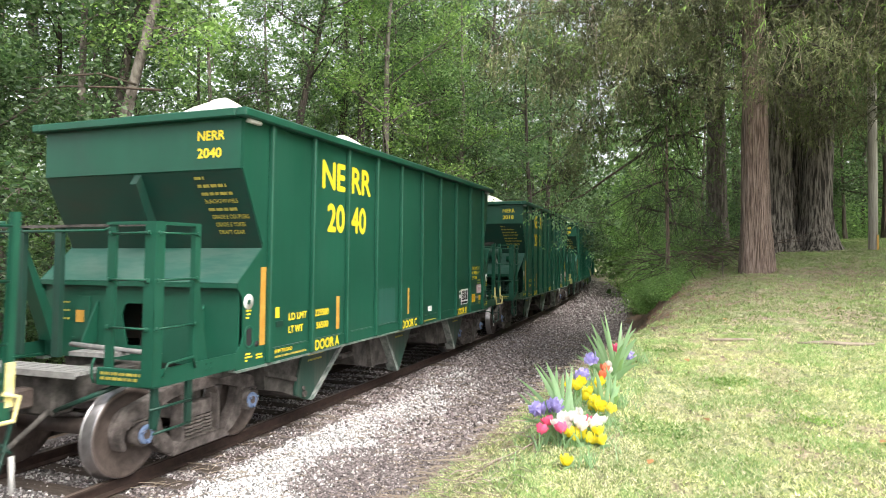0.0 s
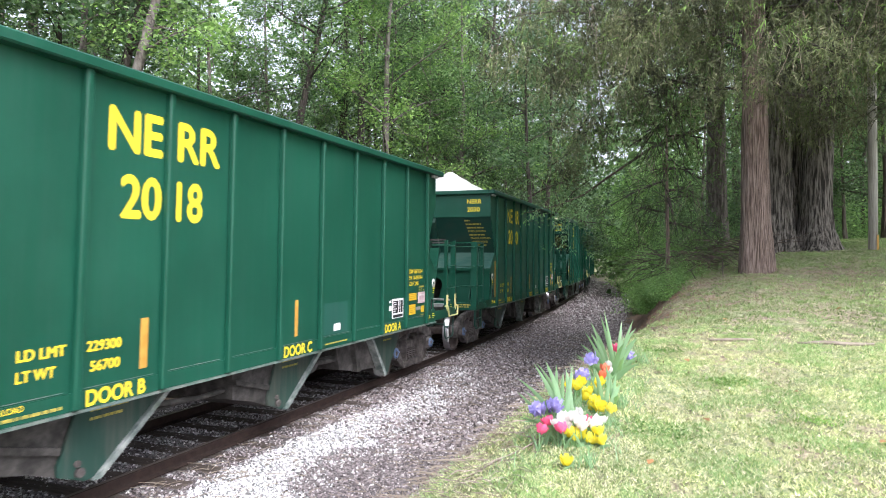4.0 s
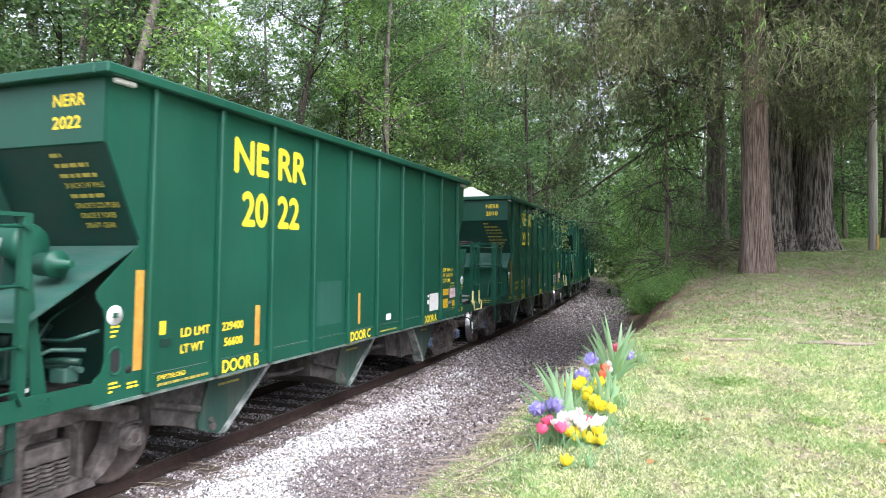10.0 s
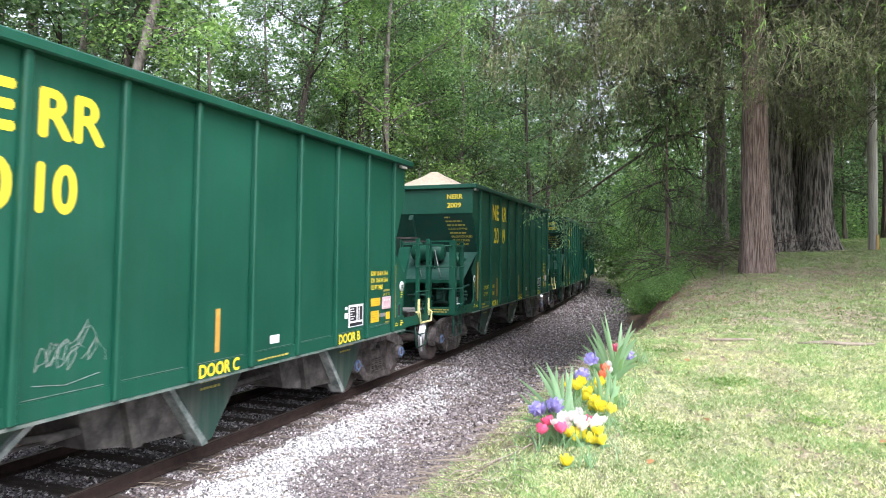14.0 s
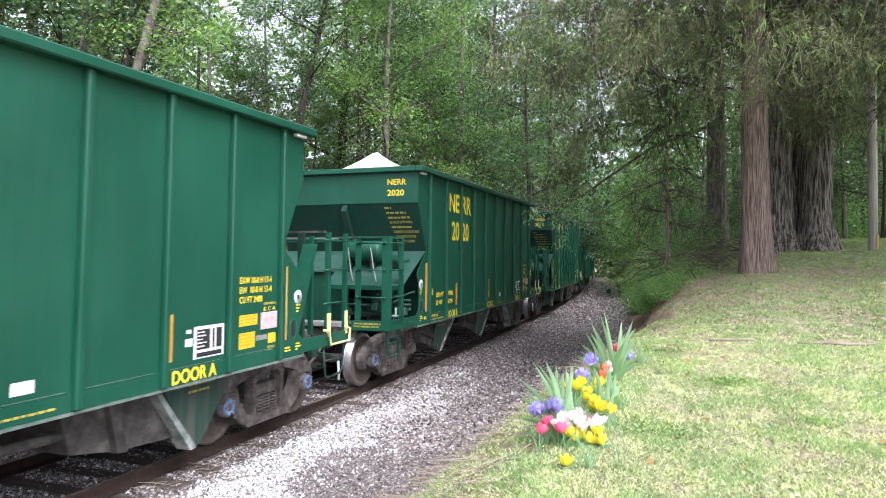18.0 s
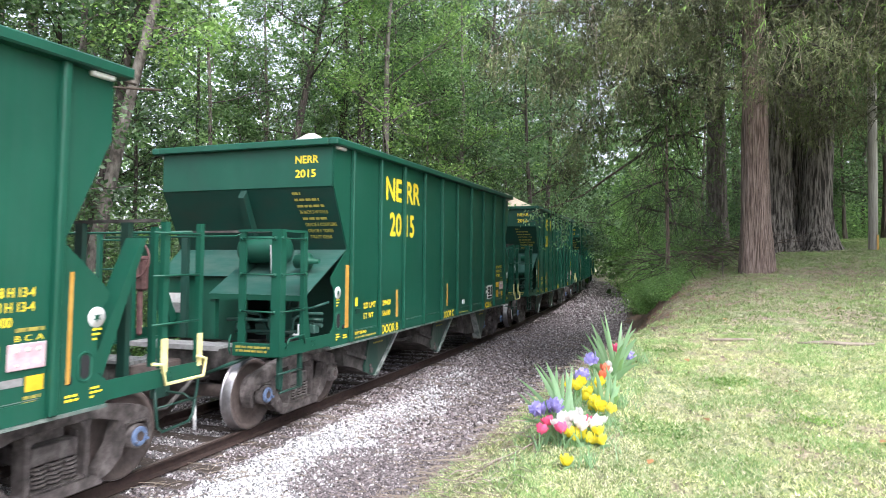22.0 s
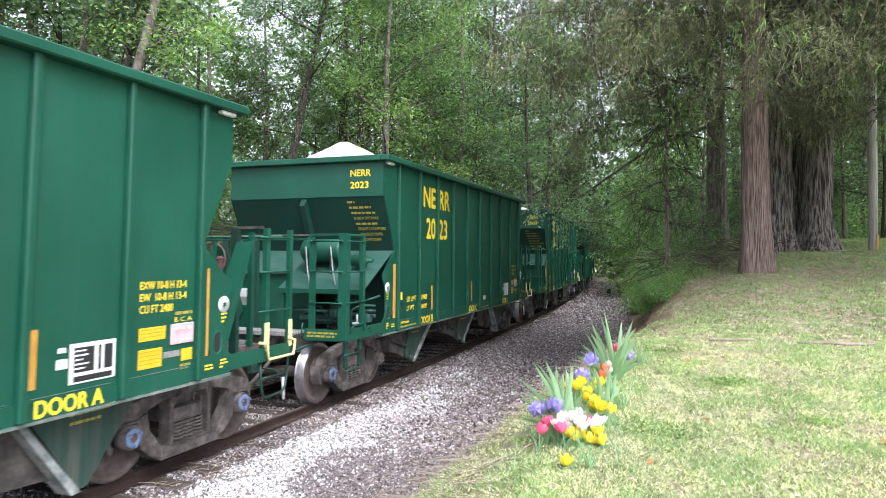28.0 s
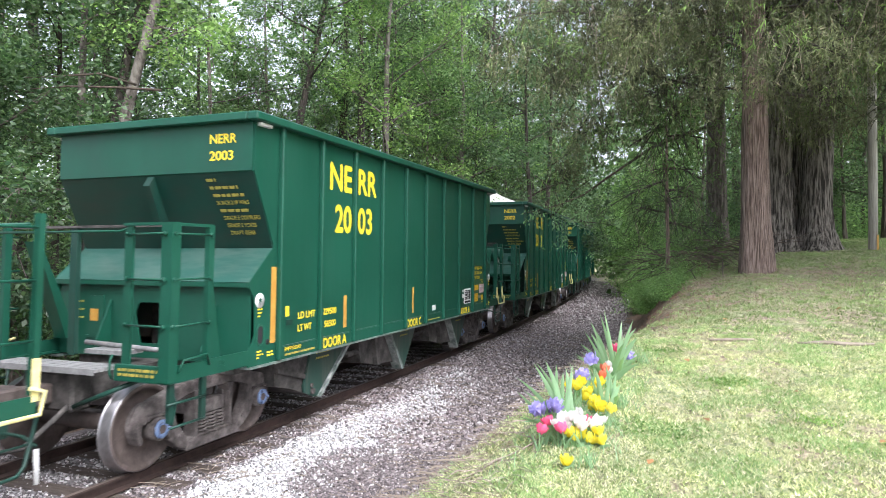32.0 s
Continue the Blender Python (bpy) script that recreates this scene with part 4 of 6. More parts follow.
def build_print(car, brake_first):
    """Lettering and stickers that all cars share."""
    on = SIDE_X + 0.002
    doors = ("DOOR B", "DOOR C", "DOOR A") if brake_first else ("DOOR A", "DOOR C", "DOOR B")
    for body, d in zip(doors, (1.70, 4.57, 7.44)):
        flat_part("door_lettering", fit_text(body, 0.64, 0.13, 0.006), M_YELLOW, car, "x", Y(d), 1.0, SIDE_X + 0.0175, "yellow door lettering")
    for body, z in (("LD LMT", 1.45), ("LT WT", 1.29)):
        flat_part("weight_lettering", fit_text(body, 0.42 if "LD" in body else 0.33, 0.085, 0.004), M_YELLOW, car, "x", Y(1.08), z, on)
    part("yellow_tag", box(B(), on, on + 0.002, Y(0.79), Y(0.87), 1.50, 1.63), M_YELLOW, car, "small yellow tag")
    part("card_holder", box(B(), on, on + 0.012, Y(0.80), Y(0.94), 1.39, 1.46), M_GREEN_DARK, car)
    for body, z in (("EXW 10-8 H 13-4", 1.94), ("EW  10-8 H 13-4", 1.83), ("CU FT 2400", 1.72)):
        flat_part("size_lettering", fit_text(body, 0.60 if "EW" in body or "X" in body else 0.42, 0.072, 0.002), M_YELLOW, car, "x", Y(8.46), z, on)
    st = part("amber_sticker", box(B(), on, on + 0.002, Y(8.46), Y(8.79), 1.46, 1.585), M_AMBER, car, "amber sticker with fine print")
    part("sticker_print", stripes(B(), Y(8.48), 1.56, [0.28, 0.28, 0.27], 0.007, 0.026, random.Random(21), "x", on + 0.002), M_FINE, st)
    st = part("yellow_sticker", box(B(), on, on + 0.002, Y(8.46), Y(8.75), 1.205, 1.385), M_AMBER, car, "amber sticker with fine print")
    part("sticker_print", stripes(B(), Y(8.48), 1.355, [0.25, 0.24, 0.25, 0.22], 0.007, 0.03, random.Random(22), "x", on + 0.002), M_FINE, st)
    part("yellow_sticker", box(B(), on, on + 0.002, Y(9.01), Y(9.16), 1.215, 1.335), M_AMBER, car, "small amber sticker")
    part("grey_sticker", box(B(), on, on + 0.002, Y(8.77), Y(8.99), 1.27, 1.33), M_GALV, car)
    sign = part("lever_box", soften(box(B(), on, on + 0.02, Y(8.85), Y(9.16), 1.39, 1.59), 0.006), M_PINK, car, "pale pink riveted box")
    bm = B()
    for k in range(3):
        lathe(bm, [(on + 0.02, 0.02), (on + 0.024, 0.018), (on + 0.024, 0.001)], "x", 8, (0, Y(8.915 + 0.09 * k), 1.54))
        lathe(bm, [(on + 0.02, 0.01), (on + 0.024, 0.01), (on + 0.024, 0.001)], "x", 8, (0, Y(8.915 + 0.09 * k), 1.43))
    part("rivets", bm, M_WHITE, sign)
    flat_part("door_letters", fit_text("A C B" if not brake_first else "B C A", 0.24, 0.045, 0.0), M_YELLOW, car, "x", Y(8.91), 1.605, on)
    part("small_print", stripes(B(), Y(8.91), 1.675, [0.24], 0.03, 0.02, random.Random(2), "x", on), M_YELLOW_OLD, car)
    part("small_print", stripes(B(), Y(9.0), 1.16, [0.14, 0.1], 0.025, 0.02, random.Random(4), "x", on), M_YELLOW_OLD, car)
    board = part("white_board", box(B(), on, on + 0.002, Y(7.74), Y(8.20), 1.20, 1.53), M_WHITE, car, "white test board with dark panels")
    for d0, d1, z0, z1 in ((7.78, 7.98, 1.29, 1.495), (8.02, 8.05, 1.29, 1.495), (8.08, 8.17, 1.29, 1.495), (7.78, 8.17, 1.215, 1.26)):
        part("board_panel", box(B(), on + 0.0025, on + 0.004, Y(d0), Y(d1), z0, z1), M_BLACK, board)
    part("board_print", stripes(B(), Y(7.79), 1.46, [0.1, 0.12, 0.07, 0.13, 0.1], 0.014, 0.022, random.Random(8), "x", on + 0.0042), M_WHITE, board)
    part("white_tag", box(B(), on, on + 0.002, Y(7.63), Y(7.70), 1.47, 1.51), M_WHITE, car)
    part("white_tag", box(B(), on, on + 0.002, Y(5.80), Y(5.99), 1.20, 1.30), M_WHITE, car, "blank white tag")
    part("white_tag", box(B(), on, on + 0.002, Y(7.62), Y(7.72), 1.34, 1.42), M_WHITE, car)
    part("sill_print", stripes(B(), Y(5.55), 1.03, [0.62], 0.02, 0.02, random.Random(6), "x", SIDE_X + 0.0165), M_YELLOW_OLD, car)
    flat_part("valve_lettering", fit_text("EMPTY/LOAD", 0.37, 0.045, 0.001), M_YELLOW, car, "x", Y(0.77), 1.078, SIDE_X + 0.0175)
    part("sill_print", stripes(B(), Y(0.77), 1.02, [0.7], 0.026, 0.016, random.Random(9), "x", SIDE_X + 0.0165), M_YELLOW_OLD, car)
    for d in (0.22, 9.6):
        part("jack_print", stripes(B(), Y(d), 1.62, [0.09, 0.1, 0.05], 0.018, 0.022, random.Random(1), "x", on), M_YELLOW, car)
        part("jack_print", stripes(B(), Y(d), 1.13, [0.11, 0.12, 0.05], 0.018, 0.018, random.Random(2), "x", on), M_YELLOW, car)
        part("jack_print", stripes(B(), Y(d + (0.2 if d < 1 else -0.24)), 1.10, [0.13, 0.14], 0.02, 0.015, random.Random(7), "x", on), M_YELLOW, car)
    # lettering on the slope sheet of the near end
    down = Vector((0, 0.42, -0.89)).normalized()
    face = Vector((0, down.z, -down.y))
    turn = Matrix(((1, 0, 0, 0), (0, -down.y, face.y, 0), (0, -down.z, face.z, 0), (0, 0, 0, 1)))
    lines = [("", 0.14), ("", 0.40), ("", 0.44), ("36 INCH 2-W WHLS", 0.46), ("", 0.42), ("GRADE E COUPLERS", 0.52), ("GRADE E YOKES", 0.42), ("DRAFT GEAR", 0.36)]
    for i, (body, w) in enumerate(lines):
        o = Vector((0.80 + 0.022 * i, Y(0.11), 3.24)) + down * (0.11 + 0.098 * i) + face * 0.019
        if body:
            me = fit_text(body, w, 0.05, 0.002)
        else:
            bm = B()
            u, rng = 0.0, random.Random(20 + i)
            while u < w - 0.02:
                k = min(rng.uniform(0.05, 0.1), w - u)
                bm.faces.new([bm.verts.new(q) for q in ((u, 0, 0), (u + k, 0, 0), (u + k, 0.038, 0), (u, 0.038, 0))])
                u += k + 0.02
            me = finish(bm, "slope_print", M_YELLOW_OLD)
        me.materials.clear()
        me.materials.append(M_YELLOW_OLD)
        shared("slope_print", me, car, Matrix.Translation(o) @ turn, "dull yellow lettering on the slope")


def build_car(brake_first):
    car = tagged(new("hopper_car"), "dark green steel open-top hopper car on rails", "hopper car", "hopper cars of the train")
    build_sides(car, brake_first)
    build_end(car, brake_first, Matrix.Identity(4))
    build_end(car, not brake_first, TURN)
    build_trucks(car, brake_first)
    build_print(car, brake_first)
    return car


def letter_car(car, number, load_limit):
    """The marks and the number that set one car apart."""
    on = SIDE_X + 0.002
    flat_part("mark_lettering", fit_text("NE", 0.63, 0.375, 0.016), M_YELLOW, car, "x", Y(1.85), 3.19, on, "large yellow letters")
    flat_part("mark_lettering", fit_text("RR", 0.62, 0.375, 0.016), M_YELLOW, car, "x", Y(2.69), 3.19, on, "large yellow letters")
    flat_part("number_lettering", fit_text(number[:2], 0.48, 0.375, 0.016), M_YELLOW, car, "x", Y(2.0), 2.60, on, "large yellow number")
    flat_part("number_lettering", fit_text(number[2:], 0.47 if "1" not in number[2:] else 0.36, 0.375, 0.016), M_YELLOW, car, "x", Y(2.69), 2.60, on, "large yellow number")
    flat_part("mark_lettering", fit_text("NERR", 0.375, 0.108, 0.004), M_YELLOW, car, "y", 0.89, 3.575, Y(0.077), "yellow letters on the end")
    flat_part("number_lettering", fit_text(number, 0.335, 0.108, 0.004), M_YELLOW, car, "y", 0.89, 3.375, Y(0.077), "yellow number on the end")
    if load_limit:
        flat_part("weight_lettering", fit_text(str(load_limit), 0.36, 0.085, 0.004), M_YELLOW, car, "x", Y(1.70), 1.45, on)
        flat_part("weight_lettering", fit_text(str(286000 - load_limit), 0.31, 0.085, 0.004), M_YELLOW, car, "x", Y(1.74), 1.28, on)


def load_mesh(heaps, tan, seed):
    """The heaped stone in a car: cones that run together, level with the rim at its edges."""
    nx, ny = 26, 84
    xs, ys = np.linspace(-1.465, 1.465, nx), np.linspace(-HALF + 0.13, HALF - 0.13, ny)
    v = []
    for yy in ys:
        for xx in xs:
            z = 3.62
            for d, h, k in heaps:
                z = max(z, h - k * math.hypot(xx * 1.0, (yy - Y(d)) * 0.9))
            z += noise.noise(Vector((xx * 3, yy * 3, seed))) * 0.05 + noise.noise(Vector((xx * 11, yy * 11, seed))) * 0.025
            v.append((xx, yy, min(z, 3.80 + 1.0 * (1.47 - abs(xx)))))
    i = np.arange((ny - 1) * (nx - 1))
    a = (i // (nx - 1)) * nx + i % (nx - 1)
    return raw_mesh("stone_load", np.array(v), np.stack([a, a + 1, a + 1 + nx, a + nx], 1), M_LOAD_TAN if tan else M_LOAD)


# number, brake end first, load limit, heaps (place along the car, height, steepness), tan stone
CARS = [("2007", False, 229400, [(2.0, 3.9, 0.45), (7.0, 3.95, 0.45)], False),
        ("2040", False, 229500, [(1.6, 4.5, 0.6), (5.05, 4.56, 0.55), (7.6, 4.3, 0.5)], False),
        ("2018", True, 229300, [(1.6, 4.3, 0.5), (4.6, 4.2, 0.5), (7.4, 4.2, 0.5)], False),
        ("2030", False, 229400, [(1.4, 4.60, 0.6), (6.9, 4.3, 0.5)], False),
        ("2022", True, 229400, [(2.3, 4.42, 0.5), (6.5, 4.2, 0.5)], True),
        ("2010", False, 229600, [(1.7, 4.35, 0.5), (6.8, 4.2, 0.5)], False),
        ("2009", True, 229500, [(1.7, 4.45, 0.5), (6.8, 4.3, 0.5)], True),
        ("2020", True, 229300, [(1.4, 4.43, 0.6), (6.8, 4.2, 0.5)], False),
        ("2015", True, 229400, [(2.0, 4.4, 0.5), (6.8, 4.2, 0.5)], False),
        ("2016", True, 229400, [(2.2, 4.55, 0.5), (6.8, 4.3, 0.5)], True),
        ("2023", True, 229400, [(1.6, 4.47, 0.55), (4.6, 4.2, 0.5), (7.2, 4.2, 0.5)], False),
        ("2003", False, 229500, [(1.5, 4.3, 0.45), (6.8, 4.0, 0.4)], False),
        ("2002", True, 229400, [(2.0, 4.45, 0.5), (6.8, 4.2, 0.5)], False),
        ("2031", False, 229400, [(2.0, 4.3, 0.5), (6.8, 4.2, 0.5)], False),
        ("2012", True, 229400, [(2.0, 4.3, 0.5), (6.8, 4.2, 0.5)], False),
        ("2026", True, 229400, [(2.0, 4.3, 0.5), (6.8, 4.2, 0.5)], False)]


# lighter patches, newer paint, on 2030 a painted reflection: from and to along the car, then heights
PATCHES = {"2040": [(3.62, 4.28, 1.16, 1.72)], "2030": [(0.68 + 0.955 * k, 1.53 + 0.955 * k, 1.16, 2.25 + 0.04 * (k % 3)) for k in range(9)], "2018": [(5.45, 6.2, 1.16, 1.6)], "2022": [(3.6, 4.3, 1.3, 1.9)]}


def scribble(car, start, mat):
    """A thin pale spray-painted doodle, drawn as loops without letters."""
    rng = random.Random(12)
    for k in range(5):
        u, pts = start + 0.04 + 0.11 * k, []
        for i in range(14):
            a = i * 0.75 + k
            pts.append((SIDE_X + 0.0022, Y(u + 0.012 * i + 0.07 * math.cos(a)), 1.45 + 0.05 * k * (k % 2) + (0.05 + 0.016 * (i % 5)) * math.sin(a * 1.3) + rng.uniform(-0.02, 0.02)))
        ob = part("spray_mark", tube(B(), pts, 0.0022, 4), mat, car, "thin pale sprayed loop")
        ob["own"] = 1
    ob = part("spray_mark", tube(B(), [(SIDE_X + 0.0022, Y(start), 1.25), (SIDE_X + 0.0022, Y(start + 0.3), 1.21), (SIDE_X + 0.0022, Y(start + 0.62), 1.26)], 0.003, 4), mat, car, "thin pale sprayed line")
    ob["own"] = 1


def build_train():
    masters, train = {}, []
    for i, (number, brake_first, limit, heaps, tan) in enumerate(CARS):
        if brake_first not in masters:
            car = masters[brake_first] = build_car(brake_first)
        else:
            car = copy_thing(masters[brake_first], Matrix.Identity(4))
            for ob in list(car.children):
                if "own" in ob:
                    bpy.data.objects.remove(ob)
        if number in ("2022", "2023"):
            for ob in list(car.children_recursive):
                if ob.name.split(".")[0] in ("board_panel", "board_print"):
                    bpy.data.objects.remove(ob)
        before = set(car.children)
        letter_car(car, number, limit)
        for ob in set(car.children) - before:
            ob["own"] = 1
        for d0, d1, z0, z1 in PATCHES.get(number, ()):
            ob = part("paint_patch", box(B(), SIDE_X + 0.0006, SIDE_X + 0.0016, Y(d0), Y(d1), z0, z1), M_PATCH, car, "faint lighter green patch, newer paint and painted sheen")
            ob["own"] = 1
        if number == "2040":
            for ob in list(car.children):
                if ob.name.split(".")[0] == "amber_sticker":
                    for o in list(ob.children) + [ob]:
                        bpy.data.objects.remove(o)
        if number in ("2030", "2010"):
            scribble(car, 6.4 if number == "2030" else 2.72, M_GALV)
        end = "with the air tank end leading" if brake_first else "with the plain end leading"
        tagged(car, "dark green open-top steel hopper car " + end)
        load = tagged(new("stone_load", load_mesh(heaps, tan, i * 3.7)), "heaped tan crushed stone in a hopper car" if tan else "heaped white crushed stone in a hopper car", "crushed stone", "loads of the hopper cars")
        train.append((car, load, i - 1))
    return train


TRAIN = build_train()


# ---- ground and track ----
def axis_lines(lo, hi, fine_lo, fine_hi, step, grow=1.18):
    out = list(np.arange(fine_lo, fine_hi + 1e-6, step))
    s, v = step, fine_lo
    while v > lo:
        s *= grow
        v -= s
        out.insert(0, max(v, lo))
    s, v = step, fine_hi
    while v < hi:
        s *= grow
        v += s
        out.append(min(v, hi))
    return out


def zone(x, y):
    """Shares of white gravel, brown gravel and lawn."""
    r = x - track_x(y)
    n = noise.noise(Vector((x * 0.9, y * 0.9, 7.0))) * 0.35 + noise.noise(Vector((x * 3, y * 3, 1.0))) * 0.2 + noise.noise(Vector((x * 8, y * 8, 1.0))) * 0.12
    verge = smooth(46, 56, y)                       # grass comes close to the track past the bend
    gravel = smooth(-2.6, -2.1, r) * (1 - smooth(3.7 - verge, 4.4 - verge, r + n))
    white = smooth(1.3, 1.58, r + n * 0.5) * (1 - smooth(1.65, 2.45, r + n)) * (1 - smooth(9, 15, y + 4 * n))
    white *= 0.3 + 0.7 * smooth(-0.25, 0.2, noise.noise(Vector((x * 1.6, y * 0.9, 4.0))) + 0.08)
    edge = crest(y)
    back = smooth(5.5, 9.5, y)
    grass = smooth(-1.75 + 1.45 * back, -0.4 + 0.75 * back, x - edge + n * 1.8)
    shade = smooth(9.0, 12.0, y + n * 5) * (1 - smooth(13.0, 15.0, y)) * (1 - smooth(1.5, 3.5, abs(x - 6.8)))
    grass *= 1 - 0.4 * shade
    gravel = min(gravel, 1 - smooth(-1.9, -0.9, x - edge + n))
    if x < 3:
        grass = verge * smooth(2.7, 3.4, r + n)
    return white, gravel, min(grass, 1.0)


def build_ground():
    xs = axis_lines(-900, 900, -8, 13, 0.11)
    ys = axis_lines(-900, 900, 1.5, 24, 0.11)
    v, c = [], []
    for y in ys:
        for x in xs:
            v.append((x, y, ground_z(x, y)))
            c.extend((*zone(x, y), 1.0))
    nx, ny = len(xs), len(ys)
    i = np.arange((ny - 1) * (nx - 1))
    a = (i // (nx - 1)) * nx + i % (nx - 1)
    me = raw_mesh("ground", np.array(v), np.stack([a, a + 1, a + 1 + nx, a + nx], 1), M_GROUND)
    me.attributes.new("zone", "FLOAT_COLOR", "POINT").data.foreach_set("color", np.array(c, dtype=np.float32))
    me.polygons.foreach_set("use_smooth", np.ones(len(me.polygons), dtype=bool))
    tagged(new("ground", me), "lawn, brown bank and gravel beside the track", "ground", kind="structure")


def build_track():
    track = tagged(new("railway_track"), "rusty rails on weathered wooden ties", "railway track", kind="structure")
    prof = [(p, q * 0.78) for p, q in [(-0.075, -0.172), (0.075, -0.172), (0.075, -0.16), (0.012, -0.135), (0.012, -0.045), (0.037, -0.035), (0.037, -0.008), (0.026, 0.0), (-0.026, 0.0), (-0.037, -0.008), (-0.037, -0.035), (-0.012, -0.045), (-0.012, -0.135), (-0.075, -0.16)]]
    for s in (1, -1):
        bm, rings = B(), []
        for u in [-40, -10] + [i * 2.0 for i in range(0, 60)]:
            x, y, a = on_track(u)
            rings.append([bm.verts.new((x + (s * 0.752 + p) * math.cos(a), y + (s * 0.752 + p) * math.sin(a), q)) for p, q in prof])
        for r0, r1 in zip(rings, rings[1:]):
            for k in range(len(prof)):
                f = bm.faces.new((r0[k], r0[(k + 1) % len(prof)], r1[(k + 1) % len(prof)], r1[k]))
                f.material_index = 1 if k == 7 else 0
        part("rail", bm, [M_RAIL, M_RAILTOP], track, "rust-brown steel rail")
    tie = finish(soften(box(B(), -1.3, 1.3, -0.115, 0.115, -0.32, -0.137), 0.015), "tie", M_TIE)
    rng = random.Random(4)
    for i in range(110):
        x, y, a = on_track(1.0 + i * 0.52)
        shared("tie", tie, track, pose(x + rng.uniform(-0.05, 0.05), y + rng.uniform(-0.03, 0.03), rng.uniform(-0.012, 0.0), 0, rng.uniform(-0.6, 0.6), math.degrees(a) + rng.uniform(-1.5, 1.5)))


build_ground()
build_track()


# ---- woods ----
def spot(bearing, dist):
    """A place seen from the lawn: degrees to the right of the track's line, metres away."""
    a = radians(bearing)
    return EYE.x + dist * math.sin(a), dist * math.cos(a)


def trunk_path(rng, x, y, z0, h, lean, wob=0.12, n=9):
    pts, ox, oy = [], 0.0, 0.0
    for i in range(n):
        t = i / (n - 1)
        pts.append(Vector((x + lean[0] * t * h + ox, y + lean[1] * t * h + oy, z0 + t * h)))
        ox += rng.normal() * wob * h / n * 0.5
        oy += rng.normal() * wob * h / n * 0.5
    return pts


def limb_path(rng, start, direction, length, sag, n=6):
    d = Vector(direction).normalized()
    out, p = [start.copy()], start.copy()
    for i in range(1, n):
        d = (d + Vector(rng.normal(size=3)) * 0.13 + Vector((0, 0, -sag / n))).normalized()
        p = p + d * length / (n - 1)
        out.append(p.copy())
    return out


def broadleaf(rng, h, r, bark_mat, leaf_mat, leaf_size, leaves, low=0.3, spread=0.3, lean=(0, 0), limbs=16, name="tree", clump=0.62):
    """A tree at the origin: tapered trunk, limbs, twigs, and a crown of leaf clumps with gaps."""
    tree = new(name)
    bm = B()
    path = trunk_path(rng, 0, 0, -0.3, h, lean, 0.12 if not lean[0] else 0.04)
    radii = [r * (1.35 if i == 0 else 1.0) * (1 - 0.85 * i / 8) for i in range(9)]
    tube(bm, path, radii, 12)
    part("trunk", bm, bark_mat, tree)
    tips = []
    for k in range(limbs):
        bm = B()
        t = low + (1 - low) * (k + rng.uniform(0, 0.8)) / limbs
        i = min(int(t * 8), 7)
        st = path[i].lerp(path[i + 1], t * 8 - i)
        a = k * 2.4 + rng.uniform(-0.5, 0.5)
        reach = h * spread * (1.15 - 0.75 * t) * rng.uniform(0.7, 1.2)
        lp = limb_path(rng, st, (math.cos(a), math.sin(a), rng.uniform(0.15, 0.8)), reach, 0.3)
        rr = max(radii[i] * 0.38, 0.02)
        tube(bm, lp, [rr * (1 - 0.8 * j / 5) for j in range(6)], 6)
        tips += lp[2:]
        for j in (2, 3, 4):
            for _ in range(2):
                sp = limb_path(rng, lp[j], rng.normal(size=3) + np.array([0, 0, 0.15]), reach * rng.uniform(0.25, 0.5), 0.4, 4)
                tube(bm, sp, [rr * 0.4, rr * 0.3, rr * 0.2, rr * 0.08], 4)
                tips += sp[1:]
        part("limb", bm, bark_mat, tree)
    tips = np.array([tuple(p) for p in tips])
    k = 58
    pick = tips[rng.integers(0, len(tips), leaves // k)]
    cl = pick + rng.normal(size=pick.shape) * clump * np.array([0.4, 0.4, 0.25])
    cl = cl[[noise.noise(Vector(p) * 0.55 + Vector((3, h, 1))) > -0.54 + 0.27 * p[2] / h for p in cl]]
    c = np.repeat(cl, k, 0) + rng.normal(size=(len(cl) * k, 3)) * clump * np.array([0.42, 0.42, 0.17])
    part("crown", leaf_mesh("crown", rng, c, leaf_size, leaf_mat), None, tree)
    return tree


def bush(rng, h, w, leaf_mat, leaf_size, leaves):
    ob = new("bush")
    tips = []
    for k in range(9):
        bm = B()
        a = rng.uniform(0, 6.28)
        lp = limb_path(rng, Vector((rng.normal() * 0.2 * w, rng.normal() * 0.2 * w, -0.1)), (math.cos(a) * 0.7, math.sin(a) * 0.7, 1.0), h * rng.uniform(0.6, 1.1), 0.5)
        tube(bm, lp, [0.025, 0.02, 0.016, 0.012, 0.009, 0.005], 5)
        tips += lp[1:]
        part("stem", bm, M_BARK_DARK, ob)
    tips = np.array([tuple(p) for p in tips])
    pick = tips[rng.integers(0, len(tips), leaves // 22)] + rng.normal(size=(leaves // 22, 3)) * np.array([0.3 * w, 0.3 * w, 0.22 * h])
    pick[:, 2] = np.maximum(pick[:, 2], 0.05)
    c = np.repeat(pick, 22, 0) + rng.normal(size=(len(pick) * 22, 3)) * 0.24
    c[:, 2] = np.maximum(c[:, 2], 0.02)
    part("foliage", leaf_mesh("foliage", rng, c, leaf_size, leaf_mat), None, ob)
    return ob


def place(proto, used, x, y, turn, scale, sink=0.0):
    """Puts the prototype itself down first, then copies of it."""
    m = Matrix.Translation((x, y, ground_z(x, y) - sink)) @ Matrix.Rotation(turn, 4, "Z") @ Matrix.Diagonal((scale, scale, scale, 1))
    if proto in used:
        return copy_thing(proto, m)
    used.add(proto)
    proto.matrix_basis = m
    return proto


